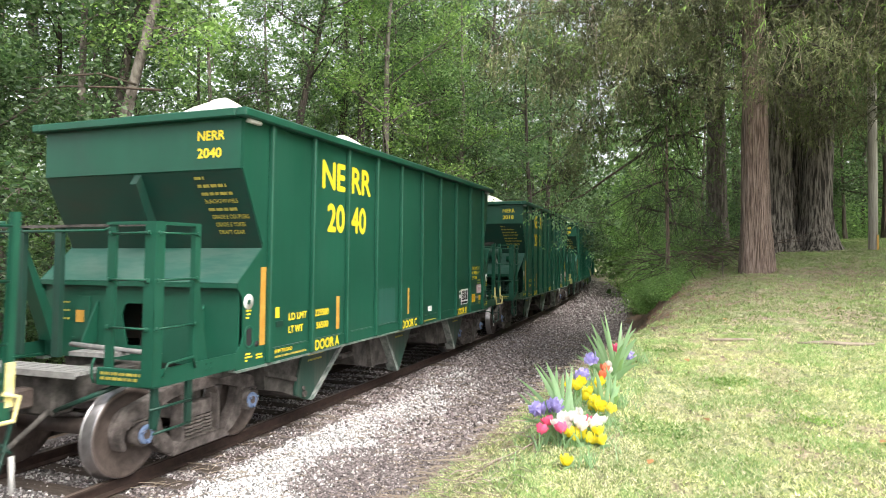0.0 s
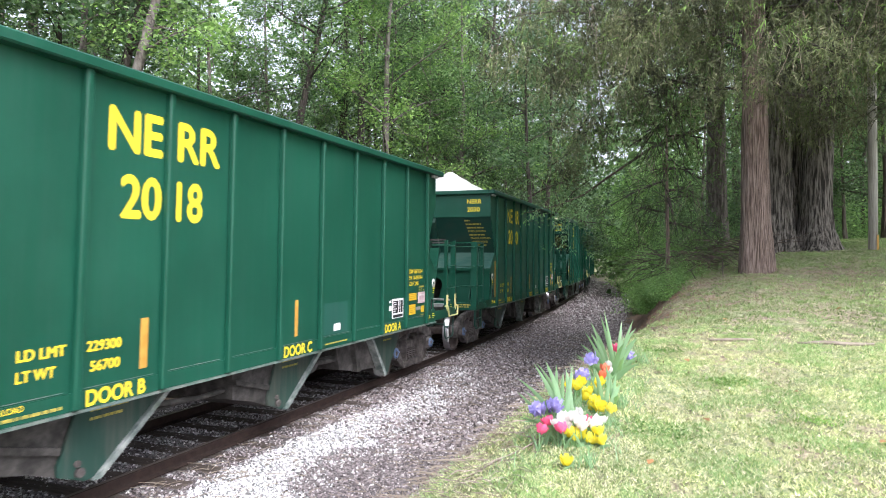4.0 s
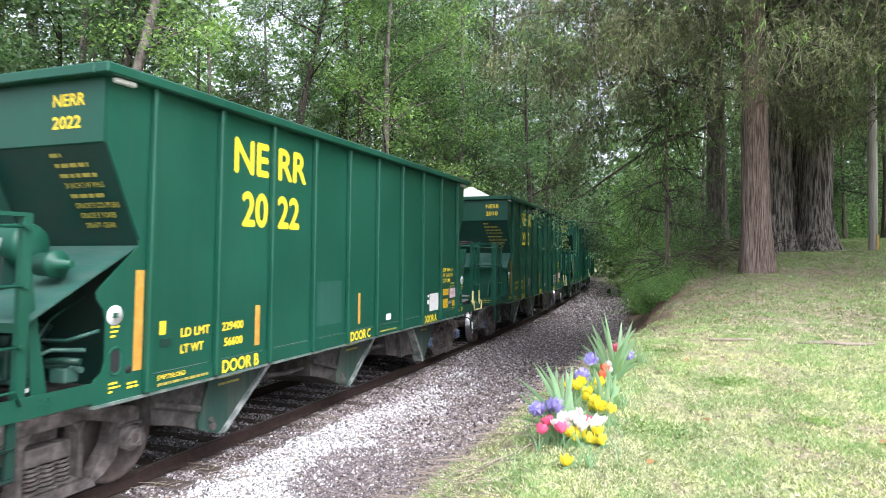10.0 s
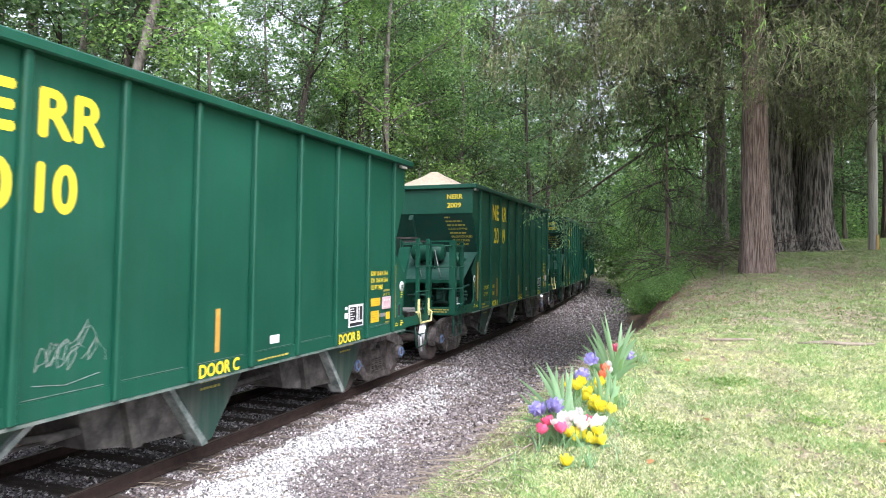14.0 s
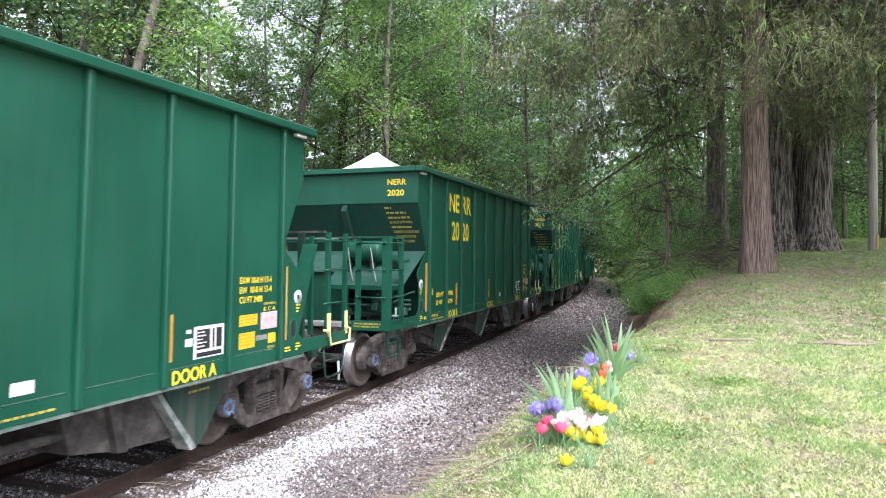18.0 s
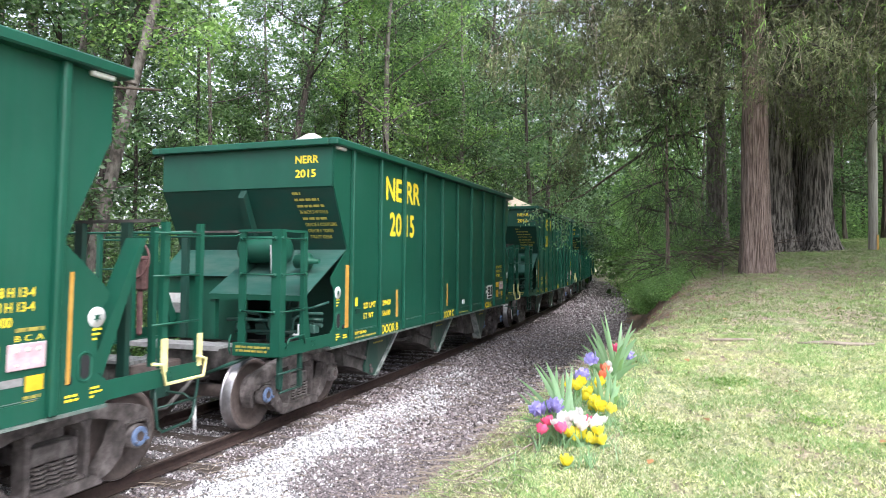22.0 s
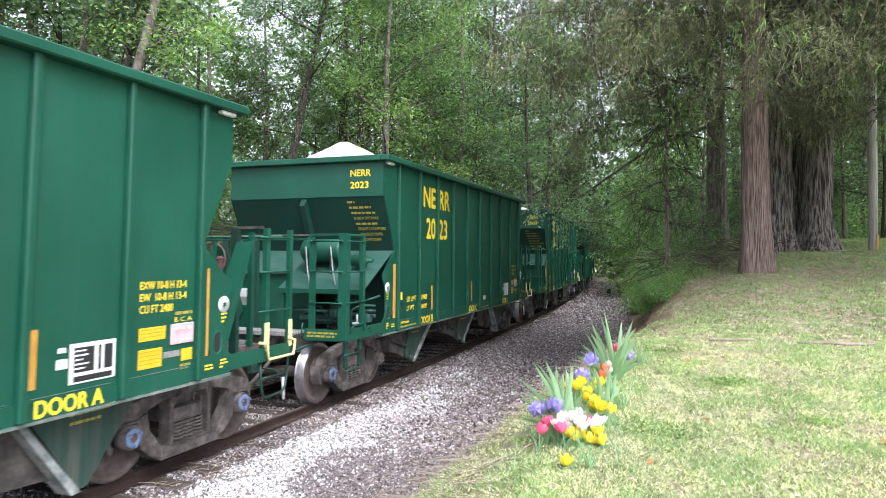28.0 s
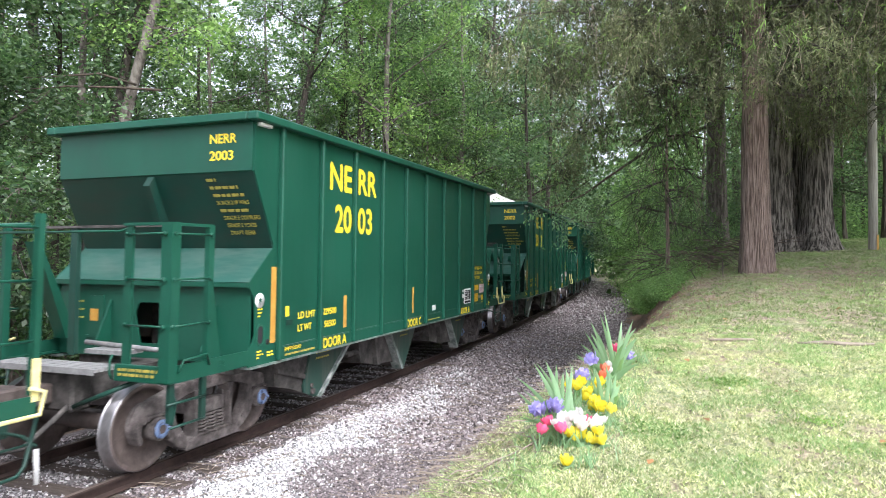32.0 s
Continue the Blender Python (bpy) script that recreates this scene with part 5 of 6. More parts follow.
def build_woods():
    rng = np.random.default_rng(11)
    used = set()
    P = [broadleaf(rng, 15, 0.17, M_BARK_GREY, M_LEAF, 0.102, 15000, 0.25, 0.26),
         broadleaf(rng, 13, 0.13, M_BARK_PALE, M_LEAF_LIGHT, 0.093, 13000, 0.25, 0.26),
         broadleaf(rng, 17, 0.2, M_BARK_DARK, M_LEAF_DARK, 0.111, 15000, 0.25, 0.25),
         broadleaf(rng, 9, 0.08, M_BARK_GREY, M_LEAF, 0.098, 13000, 0.15, 0.32),
         broadleaf(rng, 11, 0.1, M_BARK_DARK, M_LEAF_DARK, 0.106, 14000, 0.15, 0.3)]
    labels = ["tall grey-barked broadleaf tree in full leaf", "slender pale-barked tree with light green leaves", "tall dark-barked tree with deep green leaves",
              "young understorey tree with mid-green leaves", "understorey tree with large green leaves"]
    for p, l in zip(P, labels):
        tagged(p, l, "tree", "trees of the wood")
    bushes = [bush(rng, 2.4, 1.3, M_LEAF, 0.1, 5600), bush(rng, 1.8, 1.2, M_BUSH, 0.11, 5200), bush(rng, 2.8, 1.5, M_LEAF_DARK, 0.1, 5600)]
    for p, l in zip(bushes, ("leafy green bush at the edge of the wood", "light green bush at the edge of the wood, light painted into its leaves", "dark green bush at the edge of the wood")):
        tagged(p, l, "bush", "bushes along the track")
    # the wood across the track: (bearing, distance, kind, size)
    wood = [(-56, 13.5, 4, 1.0), (-54, 21, 0, 0.9), (-47, 24, 2, 1.0), (-37, 25, 3, 1.1),
            (-35, 24, 0, 1.0), (-31, 27, 3, 1.1), (-29, 27, 2, 1.0), (-26, 29, 4, 1.1), (-24, 29, 0, 1.0), (-22, 26.5, 3, 1.2), (-20, 33, 2, 0.95), (-17.5, 32, 4, 1.1),
            # the entry at 45 degrees is an unseen tree, added to shade the lawn
            (-15, 38, 0, 1.0), (-13, 43, 1, 1.0), (-11, 50, 4, 1.2), (-33, 34, 0, 1.1), (-25.6, 22, 1, 1.15), (-18.6, 28, 1, 1.1), (-13.2, 27, 4, 1.25), (-11.6, 36, 4, 1.4), (45, 13.0, 0, 1.0), (-50, 19.5, 4, 1.0), (-45, 22, 4, 0.9), (-54, 18, 3, 1.0), (-42, 24, 3, 0.7), (-48, 26, 0, 1.0), (-52, 25, 2, 1.1), (-18, 45, 2, 1.1), (-58, 22, 1, 1.1), (-62, 15, 0, 1.0),
            (-8.5, 62, 0, 1.1), (0.5, 27, 3, 0.9), (3, 33, 2, 0.9), (6, 30, 4, 0.9), (9.5, 31, 0, 0.9), (11.5, 27, 4, 0.8),
            (13.5, 33, 2, 0.95), (-16.5, 40, 2, 1.3), (-14, 46, 0, 1.3), (-12, 52, 2, 1.3), (-19, 36, 0, 1.25), (-22, 34, 2, 1.2), (-9.5, 58, 0, 1.4), (16, 28, 3, 1.1), (7.5, 24, 3, 0.8), (10.3, 23, 3, 0.7), (12.6, 22.5, 4, 0.7), (9.0, 36, 4, 1.0), (11.8, 38, 3, 1.2), (20, 30, 0, 1.0), (25, 26, 4, 1.1), (8, 42, 1, 1.1), (13, 45, 0, 1.2)]
    for b, d, k, s in wood:
        x, y = spot(b, d)
        place(P[k], used, x, y, rng.uniform(0, 6.28), s * rng.uniform(0.92, 1.08))
    # trees added so that crowns close over the bend and shade far cars
    for side, y, k, size in ((-7.2, 27, 0, 1.2), (-7.4, 34, 2, 1.15), (-7.0, 42, 0, 1.25), (-7.2, 51, 2, 1.2)):
        place(P[k], used, track_x(y) + side, y, rng.uniform(0, 6.28), size)
    # unseen trees added beyond the lawn to shade its far part
    for x, y, k, size in ((14.5, 8.5, 0, 1.0), (16.0, 12.5, 2, 1.05), (14.2, 16.5, 0, 1.1), (19.0, 9.0, 2, 1.2)):
        place(P[k], used, x, y, rng.uniform(0, 6.28), size)
    # brightened leaf colour stands in for open light at the bend
    light = tagged(broadleaf(rng, 8.5, 0.08, M_BARK_GREY, M_BUSH, 0.12, 12000, 0.06, 0.34), "young tree where the track bends, leaves coloured brighter for the light there", "tree", "trees of the wood")
    for b, d, size in ((-4.2, 50, 1.0), (-4.4, 44, 0.95), (-3.0, 47, 1.1), (-1.4, 43, 1.1), (-4.9, 60, 1.3), (-2.6, 36, 0.8)):
        x, y = spot(b, d)
        place(light, used, x, y, rng.uniform(0, 6.28), size)
    for i in range(34):
        b = -60 + i * 1.52
        d = 11.3 / math.sin(radians(max(-b, 9))) * rng.uniform(1.0, 1.12)
        x, y = spot(b, min(d, 60))
        place(bushes[i % 3], used, x + (track_x(y) if y > 17 else 0), y, rng.uniform(0, 6.28), rng.uniform(0.8, 1.25))
    for b, d, k, s in ((-3.2, 24, 1, 0.6), (-2.2, 19, 1, 0.5), (-1.9, 16, 1, 0.33), (-1.9, 20, 1, 0.6), (-1.4, 17.0, 1, 0.5), (-2.6, 34, 1, 0.9), (-2.0, 31, 1, 0.9), (-1.2, 27.5, 1, 0.9), (-0.4, 21, 0, 0.7), (-0.6, 18.5, 1, 0.6), (1.0, 22, 2, 0.9), (3.4, 24, 0, 0.9), (6.5, 25, 2, 0.9), (9.5, 25, 0, 0.8), (12, 27, 1, 0.9), (14.5, 25, 2, 0.8), (8.0, 29, 2, 1.2), (10.6, 30, 0, 1.2), (12.8, 31, 2, 1.3),
                       (-3.0, 21.5, 1, 0.55), (-2.6, 18.0, 1, 0.45), (-1.8, 15.6, 1, 0.4), (-3.6, 27.0, 1, 0.8), (-3.4, 32.0, 1, 1.0), (-2.2, 13.2, 1, 0.34), (-1.6, 15.2, 1, 0.42), (-1.0, 14.0, 1, 0.32), (-1.4, 19.0, 1, 0.7), (-0.2, 16.4, 1, 0.5), (-1.2, 23.5, 1, 0.7), (0.8, 17.4, 0, 0.5)):
        x, y = spot(b, d)
        place(bushes[k], used, x, y, rng.uniform(0, 6.28), s)
    for b, d, size in ((-4.6, 66, 2.2), (-17.4, 46, 1.6), (-1.6, 52, 1.7)):
        x, y = spot(b, d)
        place(light, used, x, y, rng.uniform(0, 6.28), size)


BARE = {"slim upright pale trunk with broad leaves": [[(-3.72, 10.65, 5.55), (-4.04, 9.77, 5.43), (-4.09, 8.82, 5.23), (-4.17, 8.08, 5.01)], [(-4.2, 10.47, 5.66), (-4.21, 9.59, 5.66), (-4.3, 8.88, 5.44), (-4.35, 8.17, 5.24)]],
        "pale grey leaning tree with light green leaves": [[(-4.46, 10.91, 6.84), (-4.24, 10.98, 6.96), (-3.99, 11.08, 7.0), (-3.74, 11.17, 7.1)]]}


def build_named_trunks():
    """The trees across the track whose trunks stand out."""
    rng = np.random.default_rng(23)
    for b, d, h, r, lean, mat, leaf, label in (
            (-48.6, 17.5, 14, 0.13, (0.01, 0.0), M_BARK_PALE, M_LEAF, "slim upright pale trunk with broad leaves"),
            (-49.8, 16.4, 14, 0.17, (0.11, 0.13), M_BARK_DARK, M_LEAF_DARK, "dark ivy-clad leaning tree"),
            (-50.2, 15.2, 14, 0.17, (0.137, 0.16), M_BARK_PALE, M_LEAF_LIGHT, "pale grey leaning tree with light green leaves"),
            (-52.2, 13.3, 8, 0.15, (-0.06, -0.08), M_BARK_GREY, M_LEAF_DARK, "leaning tree with large dark lobed leaves"),
            (-36.5, 20.0, 15, 0.17, (0.16, 0.12), M_BARK_DARK, M_LEAF, "dark leaning tree hung with ivy"),
            (-27.9, 25.0, 17, 0.22, (0.0, 0.0), M_BARK_DARK, M_LEAF_DARK, "straight dark pine-like trunk with sparse limbs"),
            (-39.5, 24.0, 15, 0.11, (0.0, 0.0), M_BARK_GREY, M_LEAF, "thin straight grey tree"),
            (-40.6, 27.0, 15, 0.12, (0.02, 0.0), M_BARK_DARK, M_LEAF_LIGHT, "thin dark tree with light leaves"),
            (-24.3, 27.0, 15, 0.12, (0.0, 0.02), M_BARK_DARK, M_LEAF, "thin dark tree with green leaves")):
        t = broadleaf(rng, h, r, mat, leaf, 0.1, 10000, 0.5, 0.28, lean, 11)
        x, y = spot(b, d)
        g = ground_z(x, y)
        for pts in BARE.get(label, ()):
            bm = tube(B(), [(px - x, py - y, pz - g) for px, py, pz in pts], [0.03, 0.023, 0.015, 0.007], 6)
            part("bare_limb", bm, M_TWIG, t, "bare brown dead limb")
        if "ivy" in label:
            trunk = next(o for o in t.children if o.name.startswith("trunk"))
            stem = np.array([tuple(v.co) for v in trunk.data.vertices])
            up = np.repeat(stem[stem[:, 2] < 0.75 * h], 26, 0)
            step = rng.uniform(0, 1, (len(up), 1)) * np.array([lean[0], lean[1], 1.0]) * h / 8
            part("ivy", leaf_mesh("ivy", rng, up + step + rng.normal(size=up.shape) * np.array([0.13, 0.13, 0.1]), 0.1, M_LEAF_DARK), None, t, "dark green ivy round the trunk")
        t.matrix_basis = pose(x, y, g)
        tagged(t, label, "tree", "trees of the wood")


def strands(rng, anchors, per, drop, size, mat, name):
    """Cedar foliage below the branch places given: drooping sprays of fine slips."""
    k = 12
    c = np.repeat(anchors, max(1, per // k), 0)
    n = len(c)
    off = rng.normal(size=(n, 3)) * np.array([0.22, 0.22, 0.12])
    off[:, 2] -= np.abs(rng.normal(size=n)) * drop
    way = rng.normal(size=(n, 3)) * 0.5
    way[:, 2] -= 0.8
    way = unit(way)
    long = rng.uniform(0.12, 0.34, n)
    t = np.tile(np.linspace(0, 1, k), n)
    p = np.repeat(c + off, k, 0) + np.repeat(way * long[:, None], k, 0) * t[:, None]
    d = unit(np.repeat(way, k, 0) + rng.normal(size=(n * k, 3)) * 0.6)
    s = unit(np.cross(d, rng.normal(size=(n * k, 3))))
    L = (size * rng.uniform(0.6, 1.4, n * k) * (1.15 - 0.6 * t))[:, None]
    v = np.stack([p - s * L * 0.11, p + s * L * 0.11, p + d * L], 1)
    return raw_mesh(name, v.reshape(-1, 3), np.arange(3 * n * k).reshape(n * k, 3), mat)


def hem_z(wx):
    """How low the cedars' boughs hang: lowest on the track's side."""
    return 5.15 - 0.45 * (7.3 - wx) if wx < 7.3 else 5.0


def cedar(rng, x, y, h, r, first, reach, leaves, label, flare=1.5, droop=0.9, trunk_mat=None):
    tree = new("cedar_tree")
    z0 = ground_z(x, y) - 0.25
    bm = B()
    path = trunk_path(rng, 0, 0, 0, h, (-0.01, 0), 0.03, 14)
    seg = 28
    rings = []
    for i, p in enumerate(path):
        t = i / 13
        rr = r * ((1 - 0.75 * t) + (flare - 1) * math.exp(-t * h / 0.4))
        rings.append([bm.verts.new(p + Vector((math.cos(a), math.sin(a), 0)) * rr * (1 + 0.10 * math.sin(5 * a + 1) * math.exp(-t * h / 1.2) + 0.035 * math.sin(9 * a + t * 9))) for a in (2 * math.pi * k / seg for k in range(seg))])
    for a, b in zip(rings, rings[1:]):
        for k in range(seg):
            bm.faces.new((a[k], a[(k + 1) % seg], b[(k + 1) % seg], b[k])).smooth = True
    part("trunk", bm, trunk_mat or M_BARK_CEDAR, tree, "shredding red-brown bark")
    anchors = []
    limbs = int((h - first) * 5.0)
    for k in range(limbs):
        bm = B()
        t = (first + (h - first) * (k + 0.3) / limbs) / h
        i = min(int(t * 13), 12)
        st = path[i].lerp(path[i + 1], t * 13 - i)
        a = k * 2.39996 + rng.uniform(-0.3, 0.3)
        L = reach * (1.1 - 0.6 * (t - first / h) / (1 - first / h)) * rng.uniform(0.75, 1.15)
        lp = limb_path(rng, st, (math.cos(a), math.sin(a), rng.uniform(-0.05, 0.35)), L, droop * 0.7, 8)
        if h > 6:
            lp = [q for j, q in enumerate(lp) if j < 2 or q.z + z0 > hem_z(q.x + x)]
        tube(bm, lp, [0.03 * (1 - 0.85 * j / 7) for j in range(len(lp))], 6)
        for j in range(2, len(lp)):
            anchors.append(tuple(lp[j]))
            for _ in range(3):
                sp = limb_path(rng, lp[j], rng.normal(size=3) + np.array([math.cos(a), math.sin(a), -0.3]), rng.uniform(0.5, 1.2), droop, 5)
                tube(bm, sp, [0.009, 0.008, 0.006, 0.004, 0.002], 3)
                anchors += [tuple(q) for q in sp[1:]]
        part("limb", bm, M_BARK_DARK, tree)
    if h > 6:
        for _ in range(1100):
            a, zz = rng.uniform(0, 6.28), first + (h - first) * rng.uniform(0, 1) ** 1.6
            # above the view the crown reaches wider, to shade track and lawn
            q = reach * (0.9 if zz < 7.5 else 1.25) * math.sqrt(rng.uniform(0.01, 1))
            anchors.append((q * math.cos(a), q * math.sin(a), zz))
    anchors = np.array([p for p in anchors if h < 6 or noise.noise(Vector(p) * 1.15) > -0.12 + rng.normal() * 0.08])
    wx, wz = anchors[:, 0] + x, anchors[:, 2] + z0
    # the crown thins out high up; its unseen top is kept wide for shade
    hem = np.array([hem_z(q) for q in wx]) + rng.normal(size=len(wx)) * 0.2
    keep = (wz > hem) & ((wx > (3.25 if y < 15 else 2.3)) | (wz > 8.6)) & ((wz < 9.0) | (rng.uniform(size=len(wx)) < 0.75))
    anchors = anchors[keep | (h < 6)]
    per = max(1, leaves // len(anchors))
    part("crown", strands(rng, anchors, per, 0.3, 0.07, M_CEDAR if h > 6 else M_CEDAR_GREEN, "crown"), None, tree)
    if h > 6:
        fresh = anchors[[noise.noise(Vector(p) * 1.7 + Vector((5, 2, 8))) > 0.24 for p in anchors]]
        part("fresh_spray", strands(rng, fresh, 60, 0.12, 0.085, M_CEDAR_TIP, "fresh_spray"), None, tree, "brighter green fresh sprays")
    # bare grey hanging twigs
    bm = B()
    for p in anchors[rng.integers(0, len(anchors), 1100 if h > 6 else 50)]:
        tube(bm, limb_path(rng, Vector(p), (rng.normal() * 0.4, rng.normal() * 0.4, -1), rng.uniform(0.3, 0.8), 0.5, 5), [0.0055, 0.0045, 0.004, 0.003, 0.002], 3, False)
    tagged(part("bare_twig_tangle", bm, M_STRAW, tree, "bare grey-brown hanging twigs"), kind="stuff")
    tree.matrix_basis = pose(x, y, z0)
    return tagged(tree, label, "tree")


def build_right_trees():
    rng = np.random.default_rng(5)
    cedar(rng, 7.3, 13.4, 15, 0.255, 3.3, 4.8, 640000, "old cedar with a red-brown trunk and drooping brown-green foliage", 1.25)
    # grey trunk of another kind of tree, given the cedar's foliage
    cedar(rng, 6.75, 18.6, 16, 0.26, 5.6, 3.2, 120000, "grey-trunked tree given cedar-like drooping brown-green foliage", 1.3, 0.9, M_BARK_GREY)
    cedar(rng, 5.75, 14.2, 4.6, 0.05, 1.6, 0.8, 9000, "young cedar sapling at the edge of the bank", 1.2, 0.6)
    cedar(rng, 11.5, 17.5, 14, 0.25, 3.2, 4.6, 80000, "cedar with drooping foliage over the lawn")
    # added cedar, trunk out of view, to darken the back lawn
    cedar(rng, 12.4, 12.0, 14, 0.25, 4.0, 4.6, 60000, "cedar added out of view, so that its boughs shade the lawn")
    # the old tree with several furrowed stems
    x, y = 8.32, 16.2
    tree = tagged(new("oak_tree"), "massive old tree with three furrowed grey stems", "tree")
    for dx, dy, lx, ly, r in ((-0.36, -0.05, -0.02, 0.0, 0.32), (0.30, 0.1, 0.05, 0.02, 0.33), (0.0, 0.6, 0.0, 0.05, 0.28)):
        bm, seg, rings = B(), 36, []
        for i in range(14):
            z = 9.0 * (i / 13) ** 1.5
            rr = r * (0.82 + 0.75 * math.exp(-z / 0.35))
            rings.append([bm.verts.new((dx * (1 + 0.3 * math.exp(-z / 0.5)) + lx * z, dy + ly * z, z)) for _ in range(seg)])
            for k, v in enumerate(rings[-1]):
                a = 2 * math.pi * k / seg
                f = rr * (1 + 0.16 * math.sin(4 * a + dx * 7) * math.exp(-z / 0.8) + 0.045 * math.sin(15 * a + z) + 0.03 * math.sin(23 * a - z * 2))
                v.co += Vector((math.cos(a) * f, math.sin(a) * f, 0))
        for a, b in zip(rings, rings[1:]):
            for k in range(seg):
                bm.faces.new((a[k], a[(k + 1) % seg], b[(k + 1) % seg], b[k])).smooth = True
        part("stem", bm, M_BARK_OAK, tree)
    tips = []
    for k in range(16):
        bm = B()
        a = k * 2.4
        lp = limb_path(rng, Vector((0.3 * math.cos(a), 0.3 * math.sin(a), 4.5 + 0.28 * k)), (math.cos(a), math.sin(a), 0.6), rng.uniform(3, 5.5), 0.4)
        tube(bm, lp, [0.14, 0.11, 0.08, 0.06, 0.04, 0.02], 7)
        tips += lp[2:]
        part("limb", bm, M_BARK_OAK, tree)
    tips = np.array([tuple(p) for p in tips])
    c = tips[rng.integers(0, len(tips), 14000)] + rng.normal(size=(14000, 3)) * np.array([0.9, 0.9, 0.6])
    part("crown", leaf_mesh("crown", rng, c, 0.14, M_LEAF_DARK), None, tree)
    tree.matrix_basis = pose(x, y, ground_z(x, y) - 0.1)


def build_far_woods():
    """Closes the distance behind the nearer trees."""
    rng = np.random.default_rng(8)
    cl = []
    for i in range(10600):
        b, d = (rng.uniform(-75, 40) if i < 8300 else rng.uniform(2, 20)), rng.uniform(40, 85)
        if i > 9000:
            b, d = rng.uniform(-13, 0), rng.uniform(84, 100)
        x, y = spot(b, d)
        z = 0.5 + (22 if i < 9000 else 15) * rng.uniform(0, 1) ** 1.2
        if -4.5 < x - track_x(y) < 3.0 and y < 80 and z < 6.5:
            continue
        if 2.0 < x - track_x(y) < 7.0 and 46 < y < 74 and z < 9:      # the clearing beside the bend
            continue
        if z < 12 or noise.noise(Vector((b * 0.16, z * 0.12, 2.0))) < 0.1:
            cl.append((x, y, z))
    cl = np.array(cl)
    c = np.repeat(cl, 14, 0) + rng.normal(size=(len(cl) * 14, 3)) * np.array([1.0, 1.0, 0.7])
    tagged(new("far_woods", leaf_mesh("far_woods", rng, c, 0.62, M_LEAF)), "distant green woods behind the nearer trees", "woods", kind="stuff")


build_woods()
build_named_trunks()
build_right_trees()
build_far_woods()


# ---- gravel, grass and flowers ----
def scatter(rng, n, x0, x1, y0, y1, keep, far=1.0):
    """Places, closer together towards the camera, kept where keep(x, y) allows."""
    out = []
    while len(out) < n:
        x, y = rng.uniform(x0, x1), y0 + (y1 - y0) * rng.uniform(0, 1) ** far
        if rng.uniform() < keep(x, y):
            out.append((x, y, ground_z(x, y)))
    return np.array(out)


OCTA = np.array([(1, 0, 0), (-1, 0, 0), (0, 1, 0), (0, -1, 0), (0, 0, 1), (0, 0, -1)], dtype=float)
OCTA_F = np.array([(0, 2, 4), (2, 1, 4), (1, 3, 4), (3, 0, 4), (2, 0, 5), (1, 2, 5), (3, 1, 5), (0, 3, 5)])


def stone_mesh(name, rng, places, size, mat):
    """Broken stones: skewed, angular bits at random turns."""
    n = len(places)
    v = OCTA[None] * rng.uniform(0.6, 1.3, (n, 6, 1)) + rng.normal(size=(n, 6, 3)) * 0.25
    q = unit(rng.normal(size=(n, 4)))
    w, x, y, z = q.T
    R = np.stack([np.stack([1 - 2 * (y * y + z * z), 2 * (x * y - z * w), 2 * (x * z + y * w)], -1), np.stack([2 * (x * y + z * w), 1 - 2 * (x * x + z * z), 2 * (y * z - x * w)], -1), np.stack([2 * (x * z - y * w), 2 * (y * z + x * w), 1 - 2 * (x * x + y * y)], -1)], 1)
    s = (size * rng.uniform(0.5, 1.35, n))[:, None, None]
    v = np.einsum("nij,nkj->nki", R, v * s * np.array([1.0, 0.85, 0.7])) + places[:, None, :] + np.array([0, 0, size * 0.2])
    f = (np.arange(n)[:, None, None] * 6 + OCTA_F[None]).reshape(-1, 3)
    return raw_mesh(name, v.reshape(-1, 3), f, mat)


